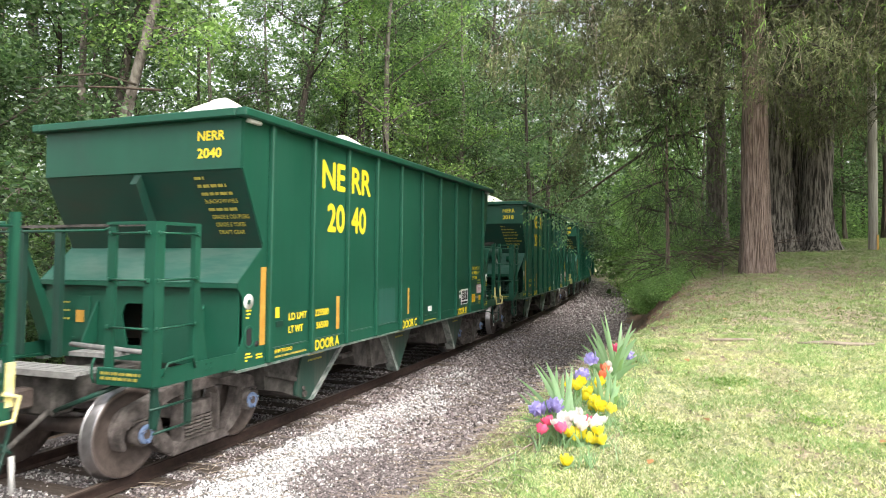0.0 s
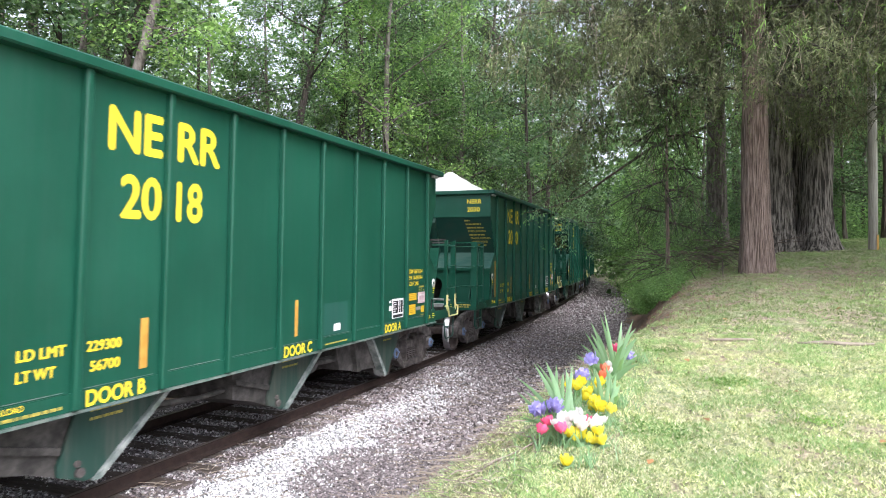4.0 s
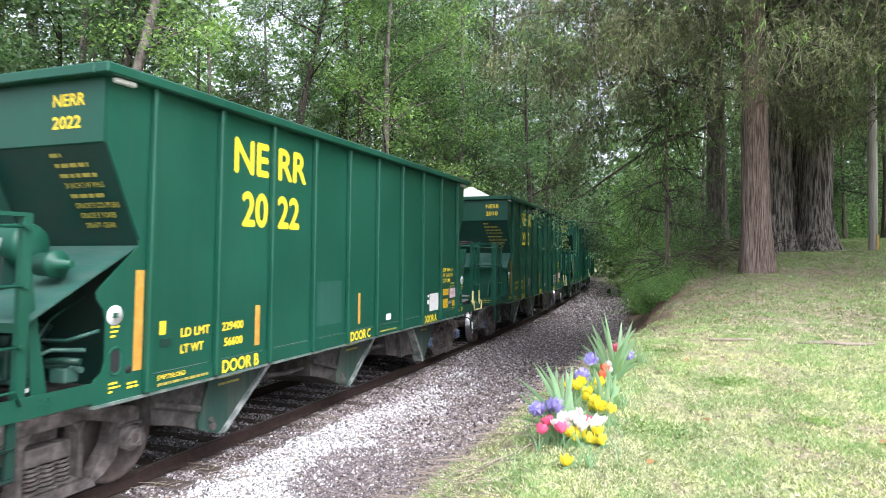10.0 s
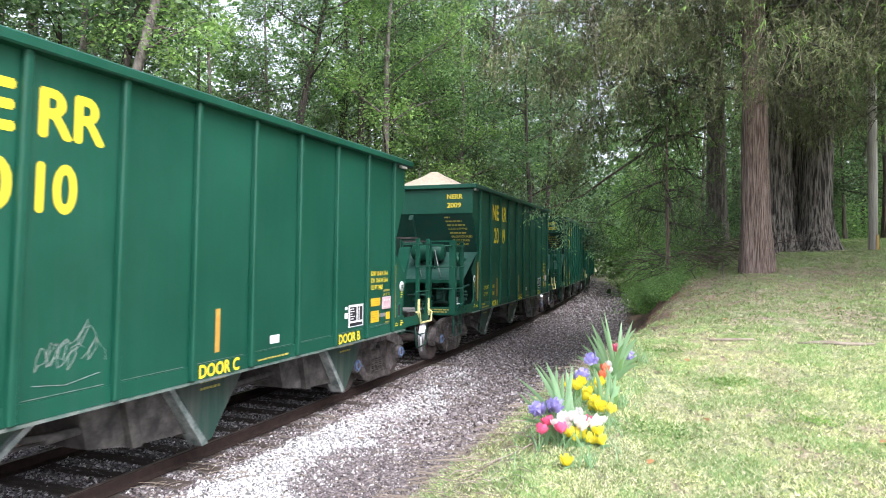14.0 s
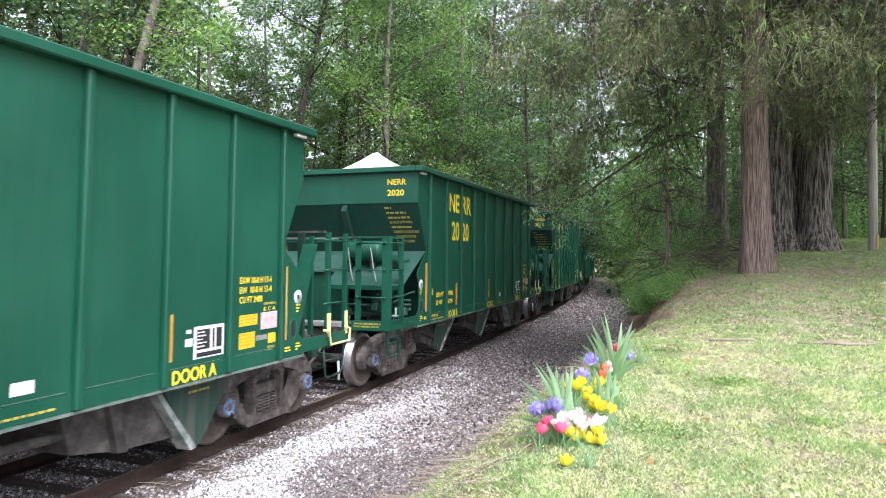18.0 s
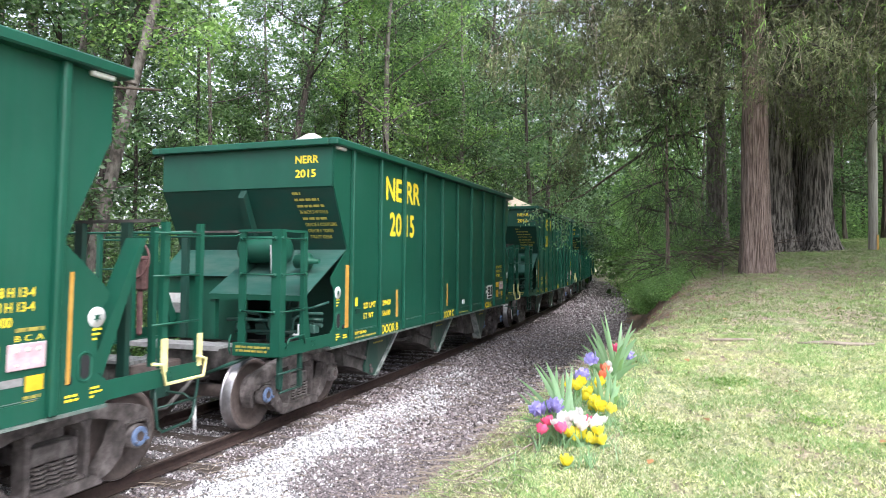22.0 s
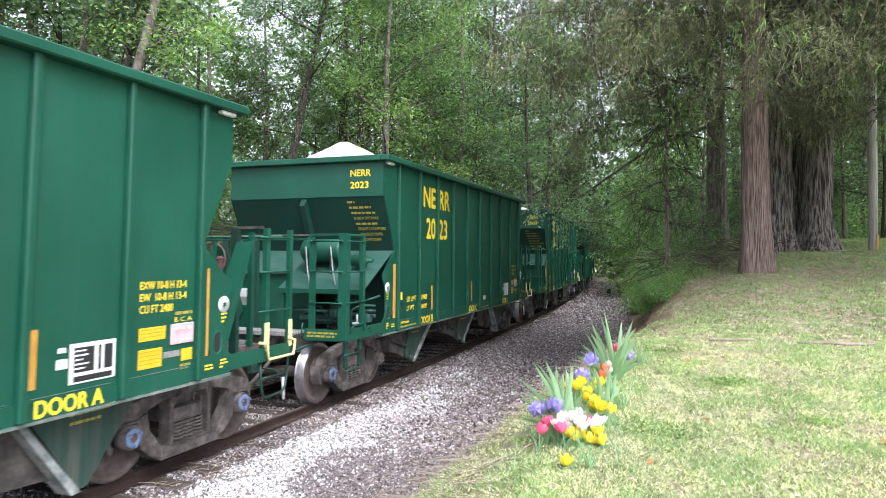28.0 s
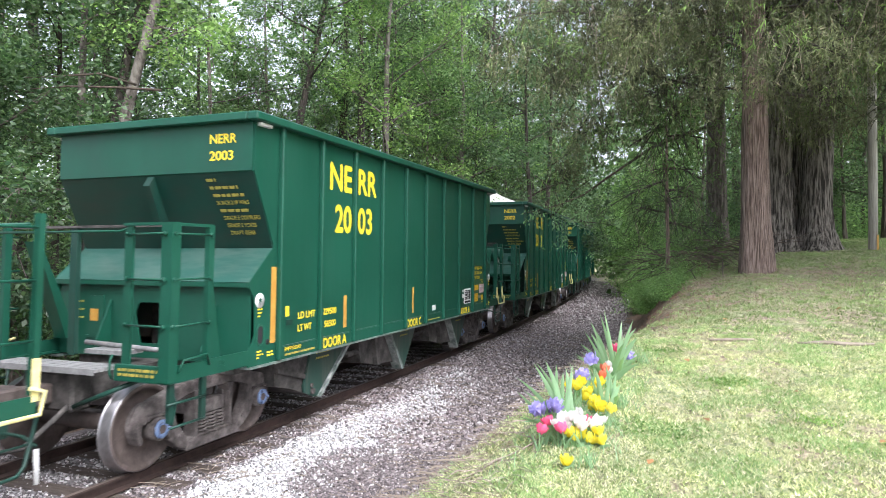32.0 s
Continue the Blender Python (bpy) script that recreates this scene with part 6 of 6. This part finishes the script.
def build_gravel():
    rng = np.random.default_rng(3)
    pts = scatter(rng, 24000, 0.85, 3.4, 3.2, 15, lambda x, y: zone(x, y)[0] ** 1.3, 1.3)
    tagged(new("white_ballast", stone_mesh("white_ballast", rng, pts, 0.021, M_STONE_WHITE)), "loose white crushed stone along the track", "gravel", kind="stuff")
    pts = scatter(rng, 42000, -1.6, 5.0, 3.2, 26, lambda x, y: zone(x, y)[1] * (1 - zone(x, y)[0] * 0.6) * (0.35 if abs(x) < 0.9 else 1), 1.4)
    tagged(new("brown_ballast", stone_mesh("brown_ballast", rng, pts, 0.0185, M_STONE_BROWN)), "small brown-grey gravel beside the track", "gravel", kind="stuff")
    pts = scatter(rng, 22000, -1.5, 4.6, 8.5, 30, lambda x, y: zone(x, y)[1] * (0.3 if abs(x - track_x(y)) < 0.9 else 1), 1.2)
    tagged(new("brown_ballast", stone_mesh("brown_ballast", rng, pts, 0.03, M_STONE_BROWN)), "coarser brown-grey gravel further along the track", "gravel", kind="stuff")
    pts = scatter(rng, 9000, -8.0, 4.0, 28, 70, lambda x, y: zone(x, y)[1] if 0.9 < x - track_x(y) < 4 else 0.0, 1.2)
    tagged(new("brown_ballast", stone_mesh("brown_ballast", rng, pts, 0.06, M_STONE_BROWN)), "gravel where the track bends away", "gravel", kind="stuff")
    pts = scatter(rng, 6000, -1.5, 4.6, -7.0, 3.2, lambda x, y: zone(x, y)[1] * (0.3 if abs(x) < 0.9 else 1), 1.0)
    tagged(new("brown_ballast", stone_mesh("brown_ballast", rng, pts, 0.03, M_STONE_BROWN)), "brown-grey gravel beside the track", "gravel", kind="stuff")
    def crib(x, y):
        f = ((y - 1.0) / 0.52) % 1.0
        return 0.0 if 0.70 < abs(x) < 0.81 else (1.0 if 0.24 < f < 0.76 else 0.05) * (1.0 if abs(x) < 0.8 else 0.25) * (0.45 + 0.55 * smooth(-0.2, 0.2, noise.noise(Vector((x * 2, y * 2, 6.0)))))
    pts = scatter(rng, 13000, -1.3, 1.3, 3.2, 19.0, crib, 1.3)
    tagged(new("crib_ballast", stone_mesh("crib_ballast", rng, pts, 0.021, M_STONE_GREY)), "grey crushed stone between the ties", "gravel", kind="stuff")
    pts = scatter(rng, 2600, 1.0, 4.6, 3.5, 22, lambda x, y: 0.6 if zone(x, y)[1] > 0.4 else 0.0, 1.4)
    bm = B()
    for p in pts[:1400]:
        a, L = rng.uniform(0, 6.28), rng.uniform(0.06, 0.35)
        d = Vector((math.cos(a), math.sin(a), 0))
        o = Vector(p) + Vector((0, 0, 0.03))
        tube(bm, [o, o + d * L * 0.5 + Vector((0, 0, rng.uniform(0, 0.02))), o + d * L], 0.004, 3, False)
    for p in scatter(rng, 1700, 3.2, 5.6, 3.3, 9.5, lambda x, y: 1.0 if -2.2 < x - crest(y) < -0.15 else 0.0, 1.3):
        a, L = rng.uniform(0, 6.28), rng.uniform(0.05, 0.28)
        o, d = Vector(p) + Vector((0, 0, 0.02)), Vector((math.cos(a), math.sin(a), rng.uniform(-0.05, 0.15)))
        tube(bm, [o, o + d * L * 0.5 + Vector((0, 0, rng.uniform(0, 0.02))), o + d * L], 0.003, 3, False)
    tagged(new("twig_litter", finish(bm, "twig_litter", M_STRAW)), "dry twigs strewn over the gravel", "twigs", kind="stuff")


def blade_mesh(name, rng, pts, height, width, mat, lean=0.7):
    n = len(pts)
    a = rng.uniform(0, 6.28, n)
    side = np.stack([np.cos(a), np.sin(a), np.zeros(n)], 1)
    tip = rng.normal(size=(n, 3)) * lean * 0.6
    tip[:, 2] = 1.0
    h = (height * rng.uniform(0.5, 1.4, n))[:, None]
    w = (width * rng.uniform(0.7, 1.3, n))[:, None]
    v = np.stack([pts - side * w, pts + side * w, pts + tip * h], 1)
    return raw_mesh(name, v.reshape(-1, 3), np.arange(3 * n).reshape(n, 3), mat)


def build_lawn():
    rng = np.random.default_rng(9)
    def thick(x, y):
        return zone(x, y)[2] * (0.7 + 0.3 * smooth(-0.15, 0.2, noise.noise(Vector((x * 1.7, y * 1.7, 2.0))) + 0.05))
    def tufts(pts, k, r):
        c = np.repeat(pts, k, 0)
        return c + rng.normal(size=c.shape) * np.array([r, r, 0.0])
    def lush(x, y):
        return thick(x, y) * smooth(0.0, 0.35, noise.noise(Vector((x * 2.4, y * 2.4, 9.0))) + 0.1)
    pts = scatter(rng, 26000, 3.6, 9.2, 3.2, 9.4, lambda x, y: thick(x, y) * (1 - smooth(7.0, 9.4, y)), 1.4)
    tagged(new("lawn_grass", blade_mesh("lawn_grass", rng, tufts(pts, 7, 0.016), 0.019, 0.0046, M_GRASS, 1.3)), "short yellow-green mown grass", "grass", kind="stuff")
    pts = scatter(rng, 8500, 3.6, 9.2, 3.2, 9.5, lambda x, y: lush(x, y) * (1 - smooth(6.5, 9.5, y)), 1.4)
    tagged(new("lush_grass", blade_mesh("lush_grass", rng, tufts(pts, 8, 0.03), 0.021, 0.0046, M_GRASS_GREEN, 1.4)), "brighter green tufts in the lawn", "grass", kind="stuff")
    # back lawn: tree shade is put into the grass colour
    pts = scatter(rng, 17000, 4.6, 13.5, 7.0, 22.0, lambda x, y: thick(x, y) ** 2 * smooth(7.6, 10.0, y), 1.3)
    tagged(new("lawn_grass", blade_mesh("lawn_grass", rng, tufts(pts, 6, 0.035), 0.03, 0.006, M_GRASS_SHADED, 1.0)), "short green grass below the trees, its shade put into the colour", "grass", kind="stuff")
    pts = scatter(rng, 8000, 4.6, 13.5, 7.5, 22.0, lambda x, y: lush(x, y) ** 1.4, 1.3)
    tagged(new("lush_grass", blade_mesh("lush_grass", rng, tufts(pts, 5, 0.03), 0.03, 0.005, M_GRASS_GREEN, 1.1)), "green grass below the cedars", "grass", kind="stuff")
    pts = scatter(rng, 9000, 3.6, 14.0, -7.0, 3.3, thick, 1.0)
    tagged(new("lawn_grass", blade_mesh("lawn_grass", rng, tufts(pts, 4, 0.03), 0.036, 0.008, M_GRASS, 1.1)), "short yellow-green mown grass", "grass", kind="stuff")
    pts = scatter(rng, 8000, 8.8, 17.0, 3.3, 12.0, thick, 1.0)
    tagged(new("lawn_grass", blade_mesh("lawn_grass", rng, tufts(pts, 4, 0.03), 0.036, 0.008, M_GRASS, 1.1)), "short yellow-green mown grass", "grass", kind="stuff")
    pts = scatter(rng, 1500, 4.9, 5.9, 4.4, 7.0, lambda x, y: smooth(0.0, 0.3, noise.noise(Vector((x * 4, y * 4, 5.0)))) if abs(x - crest(y) - 0.08) < 0.22 else 0.03, 1.0)
    tagged(new("tall_grass", blade_mesh("tall_grass", rng, pts, 0.13, 0.0035, M_BLADE, 0.9)), "longer green grass round the flowers", "grass", kind="stuff")


build_gravel()
build_lawn()


def blade(bm, rng, base, tip, width, bend):
    """A sword-shaped leaf with a keel, bowed on its way to the tip."""
    base, tip = Vector(base), Vector(tip)
    d = (tip - base)
    side = d.cross(Vector((rng.normal() * 0.35 + 0.15, 1.0, rng.normal() * 0.3))).normalized()
    out = d.cross(side).normalized()
    rows = []
    for i in range(7):
        t = i / 6
        c = base + d * t + Vector((0, 0, 1)) * bend * math.sin(math.pi * t) * d.length
        w = width * (0.75 + 0.6 * t - 1.35 * t * t) * 0.5
        rows.append([bm.verts.new(c - side * w), bm.verts.new(c + out * w * 0.35), bm.verts.new(c + side * w)])
    for a, b in zip(rows, rows[1:]):
        for k in (0, 1):
            bm.faces.new((a[k], a[k + 1], b[k + 1], b[k])).smooth = True
    return bm


def petal_cup(bm, rng, n, radius, height, flare, ruffle=0.0):
    """Petals set round an open cup."""
    for k in range(n):
        a0 = 2 * math.pi * (k + rng.uniform(-0.1, 0.1)) / n
        rows = []
        for i in range(5):
            t = i / 4
            r = radius * (0.25 + 0.9 * math.sin(t * math.pi * 0.6)) * (1 + flare * t * t)
            w = radius * 1.05 * math.sin(math.pi * (0.14 + 0.7 * t)) + 0.001
            row = []
            for j in (-1, 0, 1):
                a = a0
                p = Vector((math.cos(a) * r * (1 - 0.12 * abs(j)), math.sin(a) * r * (1 - 0.12 * abs(j)), height * t + rng.normal() * ruffle * radius))
                p += Vector((-math.sin(a), math.cos(a), 0)) * w * j * 0.62
                row.append(bm.verts.new(p))
            rows.append(row)
        for a, b in zip(rows, rows[1:]):
            for j in (0, 1):
                bm.faces.new((a[j], a[j + 1], b[j + 1], b[j])).smooth = True
    return bm


def flower(rng, colour, top, kind):
    x, y, z = top
    g = ground_z(x, y) - 0.01
    h = max(z - g - 0.03, 0.05)
    ob = new(kind + "_flower")
    lean = Vector((rng.normal() * 0.02, rng.normal() * 0.02, 0))
    part("stem", tube(B(), [(0, 0, 0), lean * 0.4 + Vector((0, 0, h * 0.5)), lean + Vector((0, 0, h))], 0.0045, 5), M_BLADE, ob)
    bm = B()
    if kind == "iris":
        petal_cup(bm, rng, 6, 0.042, 0.06, 0.5, 0.3)
        petal_cup(bm, rng, 7, 0.034, 0.08, -0.1, 0.3)
        petal_cup(bm, rng, 6, 0.046, 0.02, 0.5, 0.35)
    else:
        petal_cup(bm, rng, 6, 0.035, 0.06, 0.25, 0.14)
        petal_cup(bm, rng, 5, 0.024, 0.054, 0.05, 0.08)
    tilt = Matrix.Translation(lean + Vector((0, 0, h - 0.01))) @ Euler((rng.normal() * 0.3 + 0.25, rng.normal() * 0.3, rng.uniform(0, 6))).to_matrix().to_4x4()
    part("bloom", moved(bm, tilt), M_PETAL[colour], ob)
    for k in range(2):
        a = rng.uniform(0, 6.28)
        part("leaf", blade(B(), rng, (0, 0, 0), (0.09 * math.cos(a), 0.09 * math.sin(a), h * rng.uniform(0.7, 1.05)), 0.022, 0.08), M_BLADE, ob)
    ob.matrix_basis = pose(x, y, g)
    words = {"yellow": "bright yellow", "white": "white", "pink": "crimson pink", "orange": "orange red", "purple": "violet blue"}[colour]
    return tagged(ob, words + (" ruffled iris" if kind == "iris" else " tulip") + " in the flower row on the bank", "flower", "flowers on the bank")


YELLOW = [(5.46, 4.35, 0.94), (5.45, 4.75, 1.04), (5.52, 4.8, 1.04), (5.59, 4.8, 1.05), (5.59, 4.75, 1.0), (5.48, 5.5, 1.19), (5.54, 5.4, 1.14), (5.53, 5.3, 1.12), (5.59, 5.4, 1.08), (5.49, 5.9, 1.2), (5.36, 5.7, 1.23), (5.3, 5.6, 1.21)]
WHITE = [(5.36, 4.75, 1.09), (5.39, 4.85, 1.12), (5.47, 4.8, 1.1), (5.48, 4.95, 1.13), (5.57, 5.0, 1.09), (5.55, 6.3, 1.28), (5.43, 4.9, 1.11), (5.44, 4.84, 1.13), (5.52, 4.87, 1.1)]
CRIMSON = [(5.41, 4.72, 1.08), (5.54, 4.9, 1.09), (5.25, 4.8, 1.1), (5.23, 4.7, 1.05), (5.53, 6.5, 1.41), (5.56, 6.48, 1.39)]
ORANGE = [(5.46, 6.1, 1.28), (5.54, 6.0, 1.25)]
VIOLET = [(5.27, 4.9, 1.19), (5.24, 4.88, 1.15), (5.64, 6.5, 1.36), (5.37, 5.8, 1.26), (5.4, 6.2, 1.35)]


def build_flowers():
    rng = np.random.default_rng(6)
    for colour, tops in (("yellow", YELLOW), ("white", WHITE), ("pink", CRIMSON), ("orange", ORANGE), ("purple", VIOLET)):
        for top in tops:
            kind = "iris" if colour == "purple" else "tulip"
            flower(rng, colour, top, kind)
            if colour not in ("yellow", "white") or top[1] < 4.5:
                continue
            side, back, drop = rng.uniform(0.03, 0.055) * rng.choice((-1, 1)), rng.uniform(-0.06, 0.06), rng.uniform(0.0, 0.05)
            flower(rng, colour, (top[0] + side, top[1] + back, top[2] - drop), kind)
    clumps = [((5.36, 4.98), [(5.0, 4.95, 1.35), (5.13, 4.95, 1.47), (5.22, 4.95, 1.49), (5.3, 4.98, 1.46), (5.4, 5.1, 1.44), (5.07, 4.9, 1.27), (5.05, 4.85, 1.08), (5.2, 5.1, 1.42), (5.33, 5.2, 1.40)]),
              ((5.56, 6.3), [(5.48, 6.3, 1.77), (5.3, 6.3, 1.57), (5.35, 6.35, 1.65), (5.27, 6.25, 1.46), (5.74, 6.3, 1.69), (5.78, 6.35, 1.54), (5.21, 6.3, 1.36), (5.79, 6.2, 1.38), (5.62, 6.5, 1.66), (5.68, 6.1, 1.5)]),
              ((5.62, 5.5), [(5.71, 5.5, 1.25), (5.70, 5.4, 1.18), (5.58, 5.6, 1.38), (5.66, 5.65, 1.32), (5.5, 5.55, 1.36)])]
    for (x, y), tips in clumps:
        g = ground_z(x, y)
        ob = tagged(new("iris_plant"), "clump of long grey-green sword-shaped leaves on the bank", "plant", "flowers on the bank")
        for tx, ty, tz in tips:
            for k in range(2):
                j = rng.normal(size=3) * 0.035 * k
                b = (rng.normal() * 0.03, rng.normal() * 0.03, -0.02)
                tip = (tx - x + j[0], ty - y + j[1], tz - g + j[2] - 0.06 * k)
                part("leaf", blade(B(), rng, b, tip, rng.uniform(0.042, 0.06), rng.uniform(0.02, 0.16)), M_BLADE, ob)
        ob.matrix_basis = pose(x, y, g)


def build_vine():
    """A leafy branch that hangs out over the gravel."""
    rng = np.random.default_rng(14)
    ob = tagged(new("hanging_branch"), "leafy branch with pale hanging vines beside the track", "branch")
    bm, tips = B(), []
    main = [Vector(p) for p in ((6.6, 18.6, 5.6), (5.2, 18.9, 5.2), (4.0, 19.4, 4.5), (3.3, 19.3, 4.0), (2.75, 18.8, 3.7), (2.25, 18.1, 3.5), (1.85, 17.95, 3.4))]
    part("stem", tube(bm, main, [0.05, 0.042, 0.034, 0.026, 0.018, 0.011, 0.005], 6), M_TWIG, ob)
    for s, n, drop in ((main[4], 2, 1.55), (main[4].lerp(main[5], 0.4), 1, 1.1), (main[3], 2, 1.1), (main[5], 1, 0.4), (main[3].lerp(main[4], 0.5), 1, 0.8)):
        for k in range(n):
            L = drop * rng.uniform(0.6, 1.0)
            pts = [s + Vector((rng.normal() * 0.05 * i, rng.normal() * 0.05 * i, -L * i / 6)) for i in range(7)]
            part("tendril", tube(B(), pts, [0.008, 0.007, 0.006, 0.005, 0.004, 0.003, 0.002], 4), M_TWIG, ob)
            tips += pts[1:] + [a.lerp(b, 0.5) for a, b in zip(pts, pts[1:])]
    tips += [a.lerp(b, t) for a, b in zip(main[2:], main[3:]) for t in (0.2, 0.5, 0.8)]
    c = np.repeat(np.array([tuple(p) for p in tips]), 7, 0)
    part("foliage", leaf_mesh("foliage", rng, c + rng.normal(size=c.shape) * 0.05, 0.1, M_BLADE, 0.3, 0.8, 0.34), None, ob)


def build_small():
    rng = np.random.default_rng(17)
    x, y = 9.7, 16.2
    pole = tagged(new("wooden_pole"), "weathered pale wooden utility pole with an orange strip", "pole")
    part("shaft", tube(B(), [(0, 0, -0.4), (-0.01, 0, 3), (-0.02, 0, 9)], [0.09, 0.086, 0.07], 18), M_POLE, pole)
    part("marker_strip", box(B(), 0.045, 0.08, -0.105, -0.06, 0.0, 0.3), M_REFLECT, pole, "faded orange marker strip")
    pole.matrix_basis = pose(x, y, ground_z(x, y))
    # brush heap below the cedar
    for k in range(3):
        heap = tagged(new("brush_pile"), "heap of dead brown twigs and branches on the bank", "brush pile", "brush by the cedar")
        bm = B()
        for _ in range(90):
            a, b = rng.uniform(0, 6.28), rng.uniform(-0.3, 0.5)
            s = Vector((rng.normal() * 0.5, rng.normal() * 0.5, rng.uniform(0, 0.4)))
            tube(bm, limb_path(rng, s, (math.cos(a), math.sin(a), b), rng.uniform(0.4, 1.1), 0.4, 4), [0.012, 0.009, 0.007, 0.003], 4, False)
        tagged(part("twig_tangle", bm, M_TWIG, heap), kind="stuff")
        hx, hy = ((6.35, 14.6), (6.0, 15.6), (6.75, 15.6))[k]
        heap.matrix_basis = pose(hx, hy, ground_z(hx, hy))
    # bare surface roots in the lawn
    for pts in (((6.40, 7.86), (6.6, 7.9), (6.85, 7.95)), ((7.25, 7.84), (7.5, 7.9), (7.75, 7.86), (7.95, 7.92))):
        bm = tube(B(), [(px, py, ground_z(px, py) + 0.016) for px, py in pts], [0.012] + [0.023] * (len(pts) - 2) + [0.012], 7)
        tagged(new("surface_root", finish(bm, "surface_root", M_STRAW)), "pale bare root lying in the lawn", "root", "roots in the lawn")
    # fallen stem across the bank, and a few dead leaves
    pts = [(4.72, 4.62), (4.9, 4.72), (5.1, 4.78), (5.24, 5.0)]
    bm = tube(B(), [(px, py, ground_z(px, py) + 0.02) for px, py in pts], [0.006, 0.008, 0.007, 0.004], 6)
    tagged(new("fallen_stem", finish(bm, "fallen_stem", M_STRAW)), "thin pale fallen stem lying in the grass", "stick")
    dead = leafy("dead_leaf", [(0.0, (0.3, 0.12, 0.05)), (1.0, (0.45, 0.25, 0.12))], 0.2)
    for px, py in ((6.31, 5.44), (6.2, 6.9), (7.0, 6.2), (5.9, 8.2), (6.6, 9.3), (7.4, 5.2), (6.0, 4.6), (7.9, 9.6)):
        me = leaf_mesh("dead_leaf", rng, np.array([(px, py, ground_z(px, py) + 0.03)]), 0.07, dead, 0.0, 0.0, 0.8, 1.0)
        tagged(new("dead_leaf", me), "curled russet dead leaf on the lawn", "leaf", "dead leaves on the lawn")
    for px, py, s in ((6.01, 5.12, 0.16), (6.5, 6.4, 0.1), (5.95, 7.3, 0.12), (7.1, 5.6, 0.1)):
        c = np.array([(px, py, ground_z(px, py) + 0.02)]) + rng.normal(size=(240, 3)) * np.array([s, s * 0.6, 0.008])
        tagged(new("weed", leaf_mesh("weed", rng, c, 0.024, M_LEAF_LIGHT, 0.3, -0.3, 0.6)), "low green clover patch in the lawn", "weed", kind="stuff")


def build_litter():
    """Fallen needles and scraps on the bank and below the cedars."""
    rng = np.random.default_rng(31)
    straw = leafy("fallen_needles", [(0.0, (0.09, 0.045, 0.025)), (0.6, (0.2, 0.115, 0.07)), (1.0, (0.36, 0.26, 0.17))], 0.1, 0.9)
    pts = scatter(rng, 15000, 3.6, 9.5, 6.5, 16.0, lambda x, y: max(0.0, 1 - abs(x - crest(y)) * 0.9) + 0.4 * smooth(9, 11, y) * (1 - smooth(2.0, 3.2, abs(x - 7.0))), 1.3)
    tagged(new("needle_litter", leaf_mesh("needle_litter", rng, pts + np.array([0, 0, 0.012]), 0.045, straw, 0.1, 0.0, 0.14, 1.0)), "brown fallen needles and scraps on the bank", "litter", kind="stuff")


build_litter()
build_flowers()
build_vine()
build_small()


# ---- what moves ----
def progress(t):
    """Metres the train has come by t seconds, smooth through the known times."""
    p = PROGRESS
    slope = []
    for i in range(len(p)):
        a, b = p[max(i - 1, 0)], p[min(i + 1, len(p) - 1)]
        slope.append((b[1] - a[1]) / (b[0] - a[0]))
    for i in range(len(p) - 1):
        if t <= p[i + 1][0] or i == len(p) - 2:
            h = p[i + 1][0] - p[i][0]
            u = (t - p[i][0]) / h
            return ((2 * u ** 3 - 3 * u ** 2 + 1) * p[i][1] + (u ** 3 - 2 * u ** 2 + u) * h * slope[i] + (-2 * u ** 3 + 3 * u ** 2) * p[i + 1][1] + (u ** 3 - u ** 2) * h * slope[i + 1])


def car_pose(k, t):
    u = START_Y + HALF + CAR_PITCH * k - progress(t)
    x0, y0, _ = on_track(u - 4.8)
    x1, y1, _ = on_track(u + 4.8)
    return Matrix.Translation(((x0 + x1) / 2, (y0 + y1) / 2, 0)) @ Matrix.Rotation(math.atan2(x0 - x1, y1 - y0), 4, "Z")


def motions():
    times = [i * 0.5 for i in range(65)]
    spin = [i * 32.0 / 256 for i in range(257)]
    angle = [math.degrees(progress(t) / WHEEL_R) for t in spin]
    for car, load, k in TRAIN:
        rows = [(t, car_pose(k, t)) for t in times]
        walk(car, rows)
        walk(load, rows)
        for w in [o for o in car.children if "axle" in o]:
            walk(w, [(t, pose(0, w["axle"], WHEEL_R, a % 360)) for t, a in zip(spin, angle)])


motions()
